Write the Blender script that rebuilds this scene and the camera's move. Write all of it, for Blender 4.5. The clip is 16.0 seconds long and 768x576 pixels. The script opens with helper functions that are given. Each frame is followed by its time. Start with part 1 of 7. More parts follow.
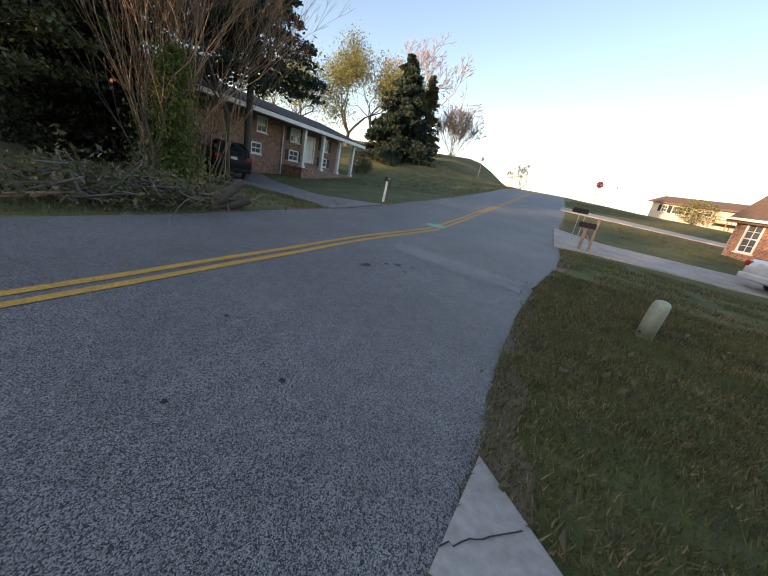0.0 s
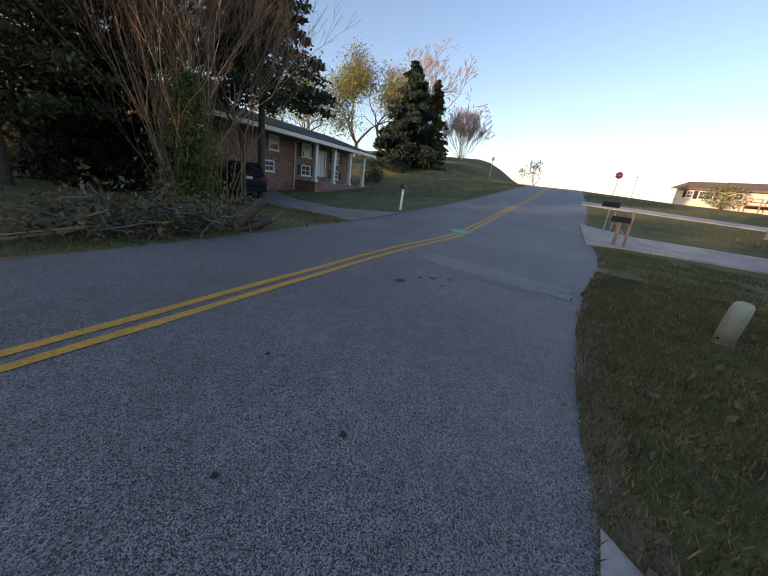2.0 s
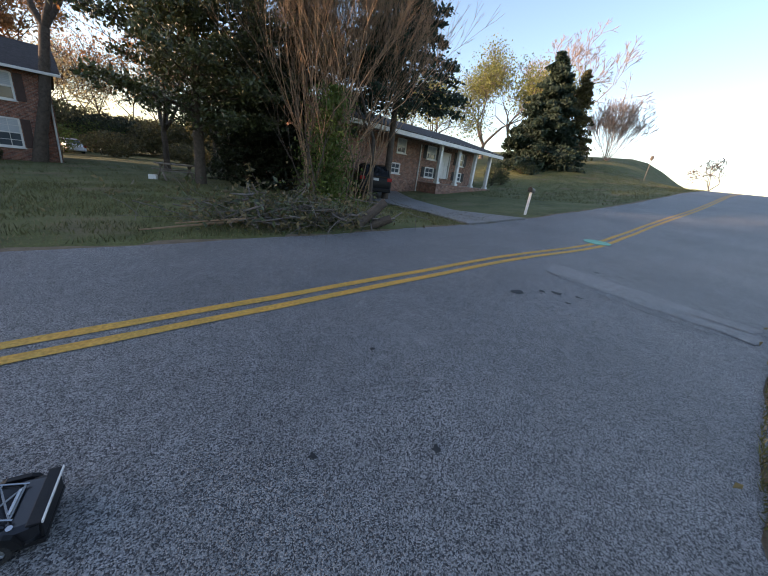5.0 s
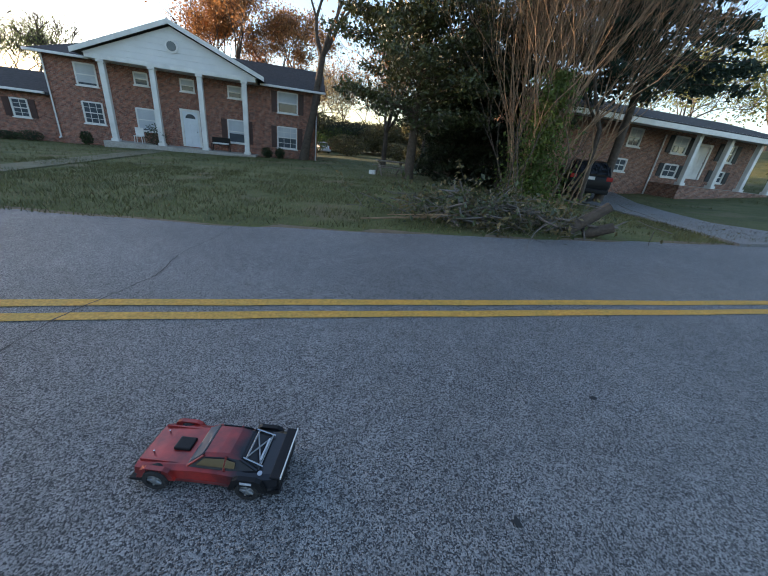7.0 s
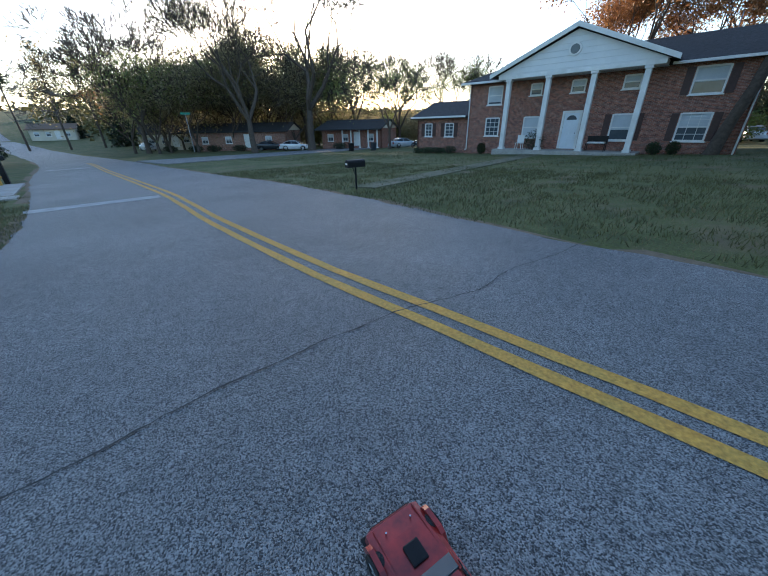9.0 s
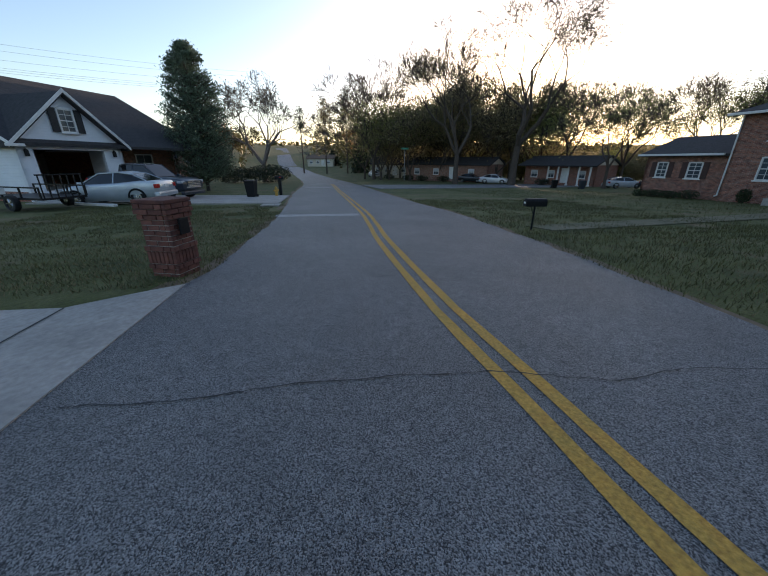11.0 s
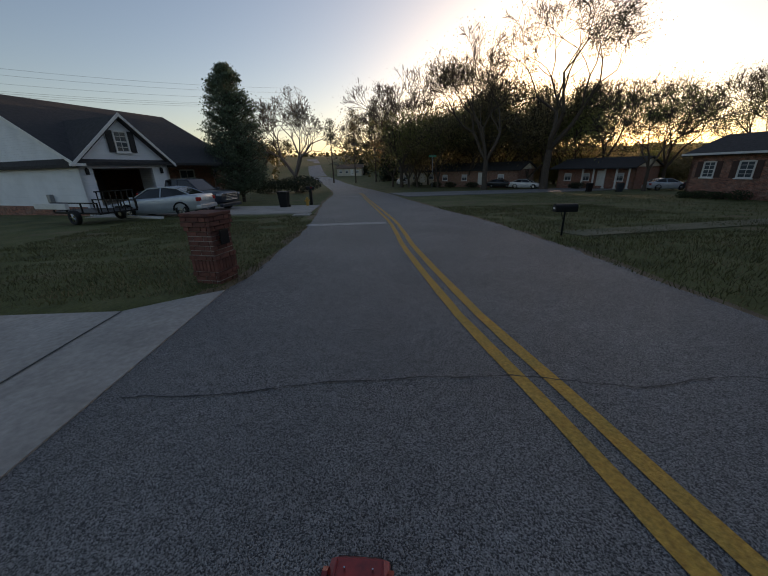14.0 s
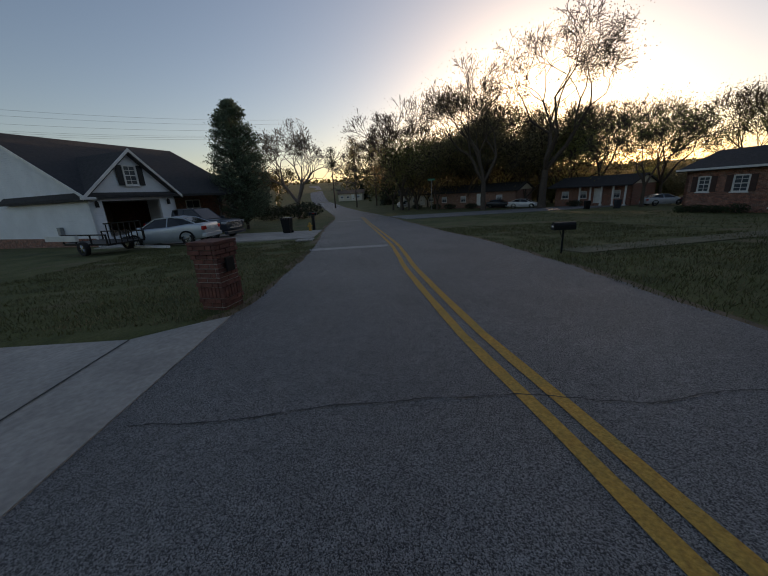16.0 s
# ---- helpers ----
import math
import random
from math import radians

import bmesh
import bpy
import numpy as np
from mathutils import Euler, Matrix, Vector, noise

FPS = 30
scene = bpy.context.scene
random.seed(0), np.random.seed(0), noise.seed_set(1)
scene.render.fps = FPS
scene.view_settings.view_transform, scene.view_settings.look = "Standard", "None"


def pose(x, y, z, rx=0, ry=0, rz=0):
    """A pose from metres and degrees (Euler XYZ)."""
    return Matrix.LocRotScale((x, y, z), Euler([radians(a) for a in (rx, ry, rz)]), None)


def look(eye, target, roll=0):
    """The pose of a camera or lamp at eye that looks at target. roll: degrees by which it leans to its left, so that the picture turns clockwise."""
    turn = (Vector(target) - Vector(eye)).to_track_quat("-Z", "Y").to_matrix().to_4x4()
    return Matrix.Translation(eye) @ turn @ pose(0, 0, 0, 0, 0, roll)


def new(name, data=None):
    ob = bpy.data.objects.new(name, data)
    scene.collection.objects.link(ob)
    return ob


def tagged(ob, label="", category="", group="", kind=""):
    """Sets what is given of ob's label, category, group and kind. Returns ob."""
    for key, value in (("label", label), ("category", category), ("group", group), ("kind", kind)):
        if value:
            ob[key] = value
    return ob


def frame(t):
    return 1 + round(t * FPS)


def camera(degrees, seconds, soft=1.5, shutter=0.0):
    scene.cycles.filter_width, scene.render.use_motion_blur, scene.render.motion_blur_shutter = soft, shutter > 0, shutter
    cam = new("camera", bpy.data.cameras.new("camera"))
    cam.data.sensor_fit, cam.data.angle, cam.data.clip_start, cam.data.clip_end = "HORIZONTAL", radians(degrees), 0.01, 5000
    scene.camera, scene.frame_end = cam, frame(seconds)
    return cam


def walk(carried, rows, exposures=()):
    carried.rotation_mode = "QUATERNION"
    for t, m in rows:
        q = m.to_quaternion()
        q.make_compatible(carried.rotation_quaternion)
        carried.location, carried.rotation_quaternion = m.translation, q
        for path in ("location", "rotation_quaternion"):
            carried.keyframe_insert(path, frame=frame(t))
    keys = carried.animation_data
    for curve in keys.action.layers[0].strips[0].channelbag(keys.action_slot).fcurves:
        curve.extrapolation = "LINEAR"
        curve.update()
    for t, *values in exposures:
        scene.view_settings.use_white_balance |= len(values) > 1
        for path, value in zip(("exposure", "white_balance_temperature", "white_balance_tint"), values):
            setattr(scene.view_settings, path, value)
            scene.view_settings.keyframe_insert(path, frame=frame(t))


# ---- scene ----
SUN_AZ, SUN_EL = 113.0, 8.0          # degrees left of +y, degrees up
PATH = [
    (0.0, 0.763, -0.716, 1.484, 71.69, -10.89, -8.66),
    (0.5, 0.708, -0.629, 1.485, 72.35, -6.49, -20.71),
    (1.0, 0.568, -0.555, 1.490, 73.77, -5.78, -21.11),
    (1.5, 0.513, -0.429, 1.488, 73.40, -6.20, -15.12),
    (2.0, 0.497, -0.315, 1.484, 72.64, -6.72, -7.16),
    (2.5, 0.506, -0.255, 1.477, 71.89, -6.81, -1.31),
    (3.0, 0.506, -0.231, 1.467, 71.11, -6.76, 1.88),
    (3.2, 0.497, -0.220, 1.465, 70.49, -6.88, 3.09),
    (5.3, 0.479, -0.228, 1.476, 70.79, -7.48, 14.49),
    (5.5, 0.436, -0.241, 1.484, 71.17, -7.96, 15.55),
    (6.0, 0.313, -0.284, 1.474, 70.93, -8.42, 20.53),
    (6.5, 0.207, -0.247, 1.451, 69.32, -8.04, 30.12),
    (7.0, 0.092, -0.109, 1.434, 66.30, -6.33, 44.38),
    (7.5, -0.028, -0.086, 1.444, 63.83, -2.38, 64.46),
    (8.0, -0.263, -0.100, 1.435, 63.29, 0.21, 78.06),
    (8.5, -0.419, 0.060, 1.427, 63.27, 0.85, 88.43),
    (9.0, -0.550, 0.142, 1.458, 63.63, 1.07, 99.32),
    (9.5, -0.727, 0.164, 1.456, 64.53, 0.43, 107.61),
    (10.0, -0.860, 0.307, 1.468, 66.93, 0.41, 117.58),
    (10.2, -0.900, 0.380, 1.474, 68.22, 0.32, 122.14),
    (12.3, -0.775, 0.740, 1.548, 68.95, -0.37, 134.70),
    (12.5, -0.778, 0.723, 1.540, 68.75, -0.48, 134.42),
    (13.0, -0.781, 0.708, 1.540, 68.13, -0.13, 135.11),
    (13.5, -0.783, 0.713, 1.545, 68.91, 0.55, 135.79),
    (14.0, -0.780, 0.726, 1.551, 70.10, 1.35, 136.26),
    (14.5, -0.788, 0.734, 1.553, 71.37, 2.23, 136.37),
    (15.0, -0.783, 0.731, 1.558, 72.31, 2.84, 136.33),
    (15.5, -0.766, 0.743, 1.564, 73.06, 3.02, 136.28),
    (16.0, -0.747, 0.767, 1.570, 73.91, 3.01, 136.31),
]
cam = camera(99.0, 16.0, soft=1.15)
walk(cam, [(r[0], pose(*r[1:])) for r in PATH],
     exposures=[(0.0, 1.6, 7100, 23), (1.0, 1.15, 6500, 25), (3.0, 1.3, 6550, 25), (5.5, 1.78, 6550, 22), (7.0, 1.85, 6250, 17), (8.0, 1.9, 5750, 13), (9.0, 1.75, 5450, 12), (9.5, 1.3, 5350, 13), (10.2, 1.25, 5600, 15), (12.3, 0.45, 6850, 22), (14.0, 0.15, 6950, 22), (16.0, -0.05, 6900, 22)])

# ---- world and sun ----
world = bpy.data.worlds.new("world")
scene.world = world
world.use_nodes = True
wn = world.node_tree
sky = wn.nodes.new("ShaderNodeTexSky")
sky.sky_type = 'NISHITA'
sky.sun_disc = False
sky.sun_elevation = radians(SUN_EL)
sky.sun_rotation = radians(-SUN_AZ)
sky.air_density, sky.dust_density, sky.ozone_density = 1.0, 0.9, 1.5
wn.nodes["Background"].inputs[1].default_value = 0.15
wn.links.new(sky.outputs[0], wn.nodes["Background"].inputs[0])
sun_dir = Vector((-math.sin(radians(SUN_AZ)) * math.cos(radians(SUN_EL)), math.cos(radians(SUN_AZ)) * math.cos(radians(SUN_EL)), math.sin(radians(SUN_EL))))
sun_data = bpy.data.lights.new("sun", 'SUN')
sun_data.energy, sun_data.angle, sun_data.color = 3.0, radians(0.6), (1.0, 0.72, 0.44)
sun = new("sun", sun_data)
sun.matrix_world = look(sun_dir * 200, (0, 0, 0))

# ---- materials ----
def material(name, color, rough=0.8, metal=0.0, second=None, scale=6.0, detail=6.0, bump=0.0, bump_scale=None, fine=0.0, spread=0.5, coat=0.0, random_tone=0.0, island=0.0, sub=0.0):
    """Principled material with two scales of noise between two colours and a bump of its own."""
    m = bpy.data.materials.new(name)
    m.use_nodes = True
    t = m.node_tree
    b = t.nodes["Principled BSDF"]
    b.inputs["Roughness"].default_value, b.inputs["Metallic"].default_value = rough, metal
    b.inputs["Coat Weight"].default_value = coat
    second = second or tuple(c * 0.72 for c in color)
    co = t.nodes.new("ShaderNodeTexCoord")
    n1 = t.nodes.new("ShaderNodeTexNoise")
    n1.inputs["Scale"].default_value, n1.inputs["Detail"].default_value, n1.inputs["Roughness"].default_value = scale, detail, 0.62
    t.links.new(co.outputs["Object"], n1.inputs["Vector"])
    ramp = t.nodes.new("ShaderNodeValToRGB")
    ramp.color_ramp.elements[0].position, ramp.color_ramp.elements[1].position = 0.5 - spread * 0.35, 0.5 + spread * 0.35
    ramp.color_ramp.elements[0].color, ramp.color_ramp.elements[1].color = (*second, 1), (*color, 1)
    t.links.new(n1.outputs[0], ramp.inputs[0])
    out = ramp.outputs[0]
    if fine:
        n2 = t.nodes.new("ShaderNodeTexNoise")
        n2.inputs["Scale"].default_value, n2.inputs["Detail"].default_value = scale * 14, 3
        t.links.new(co.outputs["Object"], n2.inputs["Vector"])
        mix = t.nodes.new("ShaderNodeMix")
        mix.data_type, mix.blend_type = 'RGBA', 'OVERLAY'
        mix.inputs[0].default_value = fine
        t.links.new(out, mix.inputs[6])
        t.links.new(n2.outputs[0], mix.inputs[7])
        out = mix.outputs[2]
    if random_tone or island:
        src = t.nodes.new("ShaderNodeObjectInfo").outputs["Random"] if random_tone else t.nodes.new("ShaderNodeNewGeometry").outputs["Random Per Island"]
        amount = random_tone or island
        mr = t.nodes.new("ShaderNodeMapRange")
        mr.inputs[3].default_value, mr.inputs[4].default_value = 1 - amount, 1 + amount
        t.links.new(src, mr.inputs[0])
        hs = t.nodes.new("ShaderNodeHueSaturation")
        t.links.new(mr.outputs[0], hs.inputs["Value"])
        t.links.new(out, hs.inputs["Color"])
        out = hs.outputs[0]
    t.links.new(out, b.inputs["Base Color"])
    if bump:
        n3 = t.nodes.new("ShaderNodeTexNoise")
        n3.inputs["Scale"].default_value, n3.inputs["Detail"].default_value = bump_scale or scale * 8, 5
        t.links.new(co.outputs["Object"], n3.inputs["Vector"])
        bp = t.nodes.new("ShaderNodeBump")
        bp.inputs["Strength"].default_value, bp.inputs["Distance"].default_value = bump, 0.02
        t.links.new(n3.outputs[0], bp.inputs["Height"])
        t.links.new(bp.outputs[0], b.inputs["Normal"])
    return m


def brick_material(name, c1, c2, mortar, scale=1.0):
    """Running-bond brick for walls that stand far off, 0.2 x 0.065 m a brick, laid on the wall's own plane."""
    m = bpy.data.materials.new(name)
    m.use_nodes = True
    t = m.node_tree
    b = t.nodes["Principled BSDF"]
    b.inputs["Roughness"].default_value = 0.85
    co = t.nodes.new("ShaderNodeTexCoord")
    sep = t.nodes.new("ShaderNodeSeparateXYZ")
    t.links.new(co.outputs["Object"], sep.inputs[0])
    add = t.nodes.new("ShaderNodeMath")
    t.links.new(sep.outputs[0], add.inputs[0])
    t.links.new(sep.outputs[1], add.inputs[1])
    com = t.nodes.new("ShaderNodeCombineXYZ")
    t.links.new(add.outputs[0], com.inputs[0])
    t.links.new(sep.outputs[2], com.inputs[1])
    br = t.nodes.new("ShaderNodeTexBrick")
    br.inputs["Scale"].default_value = scale
    br.inputs["Brick Width"].default_value, br.inputs["Row Height"].default_value, br.inputs["Mortar Size"].default_value = 0.205, 0.068, 0.006
    br.inputs["Color1"].default_value, br.inputs["Color2"].default_value, br.inputs["Mortar"].default_value = (*c1, 1), (*c2, 1), (*mortar, 1)
    t.links.new(com.outputs[0], br.inputs["Vector"])
    n = t.nodes.new("ShaderNodeTexNoise")
    n.inputs["Scale"].default_value, n.inputs["Detail"].default_value = 4.5, 8
    t.links.new(co.outputs["Object"], n.inputs["Vector"])
    mix = t.nodes.new("ShaderNodeMix")
    mix.data_type, mix.blend_type = 'RGBA', 'OVERLAY'
    mix.inputs[0].default_value = 0.95
    t.links.new(br.outputs[0], mix.inputs[6])
    t.links.new(n.outputs[0], mix.inputs[7])
    t.links.new(mix.outputs[2], b.inputs["Base Color"])
    bp = t.nodes.new("ShaderNodeBump")
    bp.inputs["Strength"].default_value, bp.inputs["Distance"].default_value = 0.6, 0.008
    t.links.new(br.outputs[1], bp.inputs["Height"])
    bp.invert = True
    t.links.new(bp.outputs[0], b.inputs["Normal"])
    return m


def asphalt_material(name, base, chip, tone):
    """Chip-seal asphalt: pale and dark stones a centimetre across, with broad worn and stained areas."""
    m = bpy.data.materials.new(name)
    m.use_nodes = True
    t = m.node_tree
    b = t.nodes["Principled BSDF"]
    b.inputs["Roughness"].default_value = 0.64
    co = t.nodes.new("ShaderNodeTexCoord")
    vo = t.nodes.new("ShaderNodeTexVoronoi")
    vo.inputs["Scale"].default_value = 180
    t.links.new(co.outputs["Object"], vo.inputs["Vector"])
    stone = t.nodes.new("ShaderNodeValToRGB")
    stone.color_ramp.elements[0].position, stone.color_ramp.elements[1].position = 0.25, 0.8
    stone.color_ramp.elements[0].color, stone.color_ramp.elements[1].color = (*base, 1), (*chip, 1)
    t.links.new(vo.outputs["Color"], stone.inputs[0])
    wide = t.nodes.new("ShaderNodeTexNoise")
    wide.inputs["Scale"].default_value, wide.inputs["Detail"].default_value = 0.55, 7
    t.links.new(co.outputs["Object"], wide.inputs["Vector"])
    wr = t.nodes.new("ShaderNodeMapRange")
    wr.inputs[1].default_value, wr.inputs[2].default_value, wr.inputs[3].default_value, wr.inputs[4].default_value = 0.3, 0.7, 1 - tone, 1 + tone
    t.links.new(wide.outputs[0], wr.inputs[0])
    mid = t.nodes.new("ShaderNodeTexNoise")
    mid.inputs["Scale"].default_value, mid.inputs["Detail"].default_value = 9, 6
    t.links.new(co.outputs["Object"], mid.inputs["Vector"])
    mr = t.nodes.new("ShaderNodeMapRange")
    mr.inputs[1].default_value, mr.inputs[2].default_value, mr.inputs[3].default_value, mr.inputs[4].default_value = 0.3, 0.7, 0.86, 1.12
    t.links.new(mid.outputs[0], mr.inputs[0])
    mu = t.nodes.new("ShaderNodeMath")
    mu.operation = 'MULTIPLY'
    t.links.new(wr.outputs[0], mu.inputs[0])
    t.links.new(mr.outputs[0], mu.inputs[1])
    hs = t.nodes.new("ShaderNodeHueSaturation")
    t.links.new(stone.outputs[0], hs.inputs["Color"])
    t.links.new(mu.outputs[0], hs.inputs["Value"])
    t.links.new(hs.outputs[0], b.inputs["Base Color"])
    bp = t.nodes.new("ShaderNodeBump")
    bp.inputs["Strength"].default_value, bp.inputs["Distance"].default_value = 0.7, 0.005
    bp.invert = True
    t.links.new(vo.outputs["Distance"], bp.inputs["Height"])
    t.links.new(bp.outputs[0], b.inputs["Normal"])
    return m


def lawn_material():
    """Mown spring lawn: greens, dry straw and bare soil in patches."""
    m = bpy.data.materials.new("lawn")
    m.use_nodes = True
    t = m.node_tree
    b = t.nodes["Principled BSDF"]
    b.inputs["Roughness"].default_value = 0.95
    co = t.nodes.new("ShaderNodeTexCoord")
    def noise_node(scale, detail):
        n = t.nodes.new("ShaderNodeTexNoise")
        n.inputs["Scale"].default_value, n.inputs["Detail"].default_value, n.inputs["Roughness"].default_value = scale, detail, 0.65
        t.links.new(co.outputs["Object"], n.inputs["Vector"])
        return n
    r = t.nodes.new("ShaderNodeValToRGB")
    e = r.color_ramp.elements
    e[0].position, e[0].color = 0.3, (0.044, 0.056, 0.014, 1)
    e[1].position, e[1].color = 0.74, (0.150, 0.140, 0.058, 1)
    mid = e.new(0.5)
    mid.color = (0.090, 0.098, 0.024, 1)
    t.links.new(noise_node(0.7, 9).outputs[0], r.inputs[0])
    f = t.nodes.new("ShaderNodeMix")
    f.data_type, f.blend_type = 'RGBA', 'OVERLAY'
    f.inputs[0].default_value = 0.8
    t.links.new(r.outputs[0], f.inputs[6])
    t.links.new(noise_node(22, 6).outputs[0], f.inputs[7])
    soil = t.nodes.new("ShaderNodeMix")
    soil.data_type = 'RGBA'
    soil.inputs[7].default_value = (0.17, 0.12, 0.07, 1)
    sr = t.nodes.new("ShaderNodeMapRange")
    sr.inputs[1].default_value, sr.inputs[2].default_value = 0.55, 0.66
    t.links.new(noise_node(0.42, 5).outputs[0], sr.inputs[0])
    sc = t.nodes.new("ShaderNodeMath")
    sc.operation = 'MULTIPLY'
    sc.inputs[1].default_value = 0.6
    t.links.new(sr.outputs[0], sc.inputs[0])
    t.links.new(f.outputs[2], soil.inputs[6])
    t.links.new(sc.outputs[0], soil.inputs[0])
    t.links.new(soil.outputs[2], b.inputs["Base Color"])
    bp = t.nodes.new("ShaderNodeBump")
    bp.inputs["Strength"].default_value, bp.inputs["Distance"].default_value = 0.7, 0.04
    t.links.new(noise_node(30, 5).outputs[0], bp.inputs["Height"])
    t.links.new(bp.outputs[0], b.inputs["Normal"])
    return m


def siding_material(name, color, pitch=0.13):
    """Horizontal lap siding with the shadow line of each board as relief."""
    m = material(name, color, rough=0.55, second=tuple(c * 0.86 for c in color), scale=0.8)
    t = m.node_tree
    b = t.nodes["Principled BSDF"]
    co = t.nodes.new("ShaderNodeTexCoord")
    sep = t.nodes.new("ShaderNodeSeparateXYZ")
    t.links.new(co.outputs["Object"], sep.inputs[0])
    d = t.nodes.new("ShaderNodeMath")
    d.operation = 'DIVIDE'
    d.inputs[1].default_value = pitch
    t.links.new(sep.outputs[2], d.inputs[0])
    fr = t.nodes.new("ShaderNodeMath")
    fr.operation = 'FRACT'
    t.links.new(d.outputs[0], fr.inputs[0])
    bp = t.nodes.new("ShaderNodeBump")
    bp.inputs["Strength"].default_value, bp.inputs["Distance"].default_value = 1.0, 0.03
    bp.invert = True
    t.links.new(fr.outputs[0], bp.inputs["Height"])
    t.links.new(bp.outputs[0], b.inputs["Normal"])
    return m


def glass_material(name, tint, rough=0.04):
    m = material(name, tint, rough=rough, second=tuple(c * 0.6 for c in tint), scale=0.7)
    m.node_tree.nodes["Principled BSDF"].inputs["Specular IOR Level"].default_value = 0.5
    return m


M_ASPHALT = asphalt_material("asphalt", (0.022, 0.022, 0.024), (0.285, 0.281, 0.275), 0.16)
M_PATCH = asphalt_material("asphalt_patch", (0.11, 0.108, 0.105), (0.26, 0.255, 0.25), 0.1)
M_TAR = material("tar", (0.022, 0.022, 0.022), rough=0.6, second=(0.012, 0.012, 0.012), scale=9)
M_YELLOW = material("yellow_paint", (0.600, 0.302, 0.045), rough=0.75, second=(0.44, 0.27, 0.05), scale=3, fine=0.7, bump=0.5, bump_scale=60)
M_WHITEPAINT = material("white_road_paint", (0.42, 0.42, 0.41), rough=0.8, second=(0.25, 0.25, 0.25), scale=4, fine=0.6, bump=0.3, bump_scale=60)
M_GREENPAINT = material("green_paint", (0.16, 0.46, 0.34), rough=0.7, second=(0.10, 0.33, 0.25), scale=4, fine=0.5)
M_CONCRETE = material("concrete", (0.42, 0.39, 0.35), rough=0.9, second=(0.29, 0.27, 0.24), scale=1.3, detail=9, fine=0.35, bump=0.25, bump_scale=70)
M_OLDPATH = material("overgrown_path", (0.17, 0.155, 0.10), rough=0.95, second=(0.09, 0.095, 0.045), scale=1.6, fine=0.5, bump=0.4, bump_scale=40)
M_LAWN = lawn_material()
M_BLADE = material("grass_blade", (0.108, 0.104, 0.028), rough=0.8, second=(0.056, 0.060, 0.017), scale=1.2, island=0.35)
M_STRAW = material("straw", (0.26, 0.20, 0.10), rough=0.9, second=(0.16, 0.12, 0.06), scale=3, island=0.3)
M_SOIL = material("bare_soil", (0.20, 0.145, 0.09), rough=0.95, second=(0.12, 0.085, 0.05), scale=5, fine=0.5, bump=0.5, bump_scale=40)
M_BRICK = brick_material("red_brick", (0.34, 0.125, 0.075), (0.15, 0.060, 0.044), (0.36, 0.31, 0.26))
M_BRICK2 = brick_material("brown_brick", (0.32, 0.15, 0.095), (0.15, 0.068, 0.050), (0.36, 0.31, 0.26))
M_PILLAR = material("pillar_brick", (0.19, 0.070, 0.048), rough=0.85, second=(0.10, 0.038, 0.030), scale=9, fine=0.5, bump=0.4, bump_scale=60, random_tone=0.25)
M_MORTAR = material("mortar", (0.42, 0.38, 0.33), rough=0.95, second=(0.30, 0.27, 0.23), scale=14, bump=0.4, bump_scale=120)
M_WHITE = material("white_trim", (0.78, 0.77, 0.74), rough=0.5, second=(0.62, 0.61, 0.58), scale=1.5)
M_SIDING = siding_material("white_siding", (0.74, 0.75, 0.76))
M_SIDING2 = siding_material("cream_siding", (0.62, 0.56, 0.44), 0.18)
M_PEDIMENT = siding_material("pediment_boards", (0.72, 0.72, 0.70), 0.32)
M_SHINGLE = material("dark_shingle", (0.055, 0.052, 0.052), rough=0.95, second=(0.030, 0.029, 0.030), scale=5, fine=0.6, bump=0.6, bump_scale=26)
M_SHINGLE2 = material("brown_shingle", (0.20, 0.13, 0.085), rough=0.95, second=(0.13, 0.085, 0.06), scale=5, fine=0.6, bump=0.6, bump_scale=26)
M_GLASS = glass_material("window_glass", (0.10, 0.12, 0.14))
M_BLIND = material("window_blind", (0.55, 0.58, 0.60), rough=0.7, second=(0.42, 0.45, 0.48), scale=1.0)
M_GREYGLASS = glass_material("cabin_plastic", (0.06, 0.06, 0.065), 0.35)
M_GREYGLASS.node_tree.nodes["Principled BSDF"].inputs["Specular IOR Level"].default_value = 0.12
M_DARKGLASS = glass_material("car_glass", (0.015, 0.017, 0.02))
M_SHUTTER = material("dark_shutter", (0.075, 0.035, 0.030), rough=0.6, second=(0.05, 0.025, 0.02), scale=5)
M_BLACKSHUTTER = material("black_shutter", (0.02, 0.022, 0.025), rough=0.6, second=(0.012, 0.012, 0.014), scale=5)
M_DOORWHITE = material("white_door_paint", (0.72, 0.76, 0.80), rough=0.45, second=(0.62, 0.66, 0.70), scale=1.5)
M_BLACK = material("black_plastic", (0.014, 0.014, 0.015), rough=0.4, second=(0.010, 0.010, 0.011), scale=12, fine=0.3)
M_BLACK.node_tree.nodes["Principled BSDF"].inputs["Specular IOR Level"].default_value = 0.2
M_RUBBER = material("tyre_rubber", (0.020, 0.020, 0.021), rough=0.85, second=(0.012, 0.012, 0.012), scale=30, bump=0.4, bump_scale=80)
M_CHROME = material("bright_metal", (0.62, 0.62, 0.63), rough=0.25, metal=1.0, second=(0.5, 0.5, 0.5), scale=6)
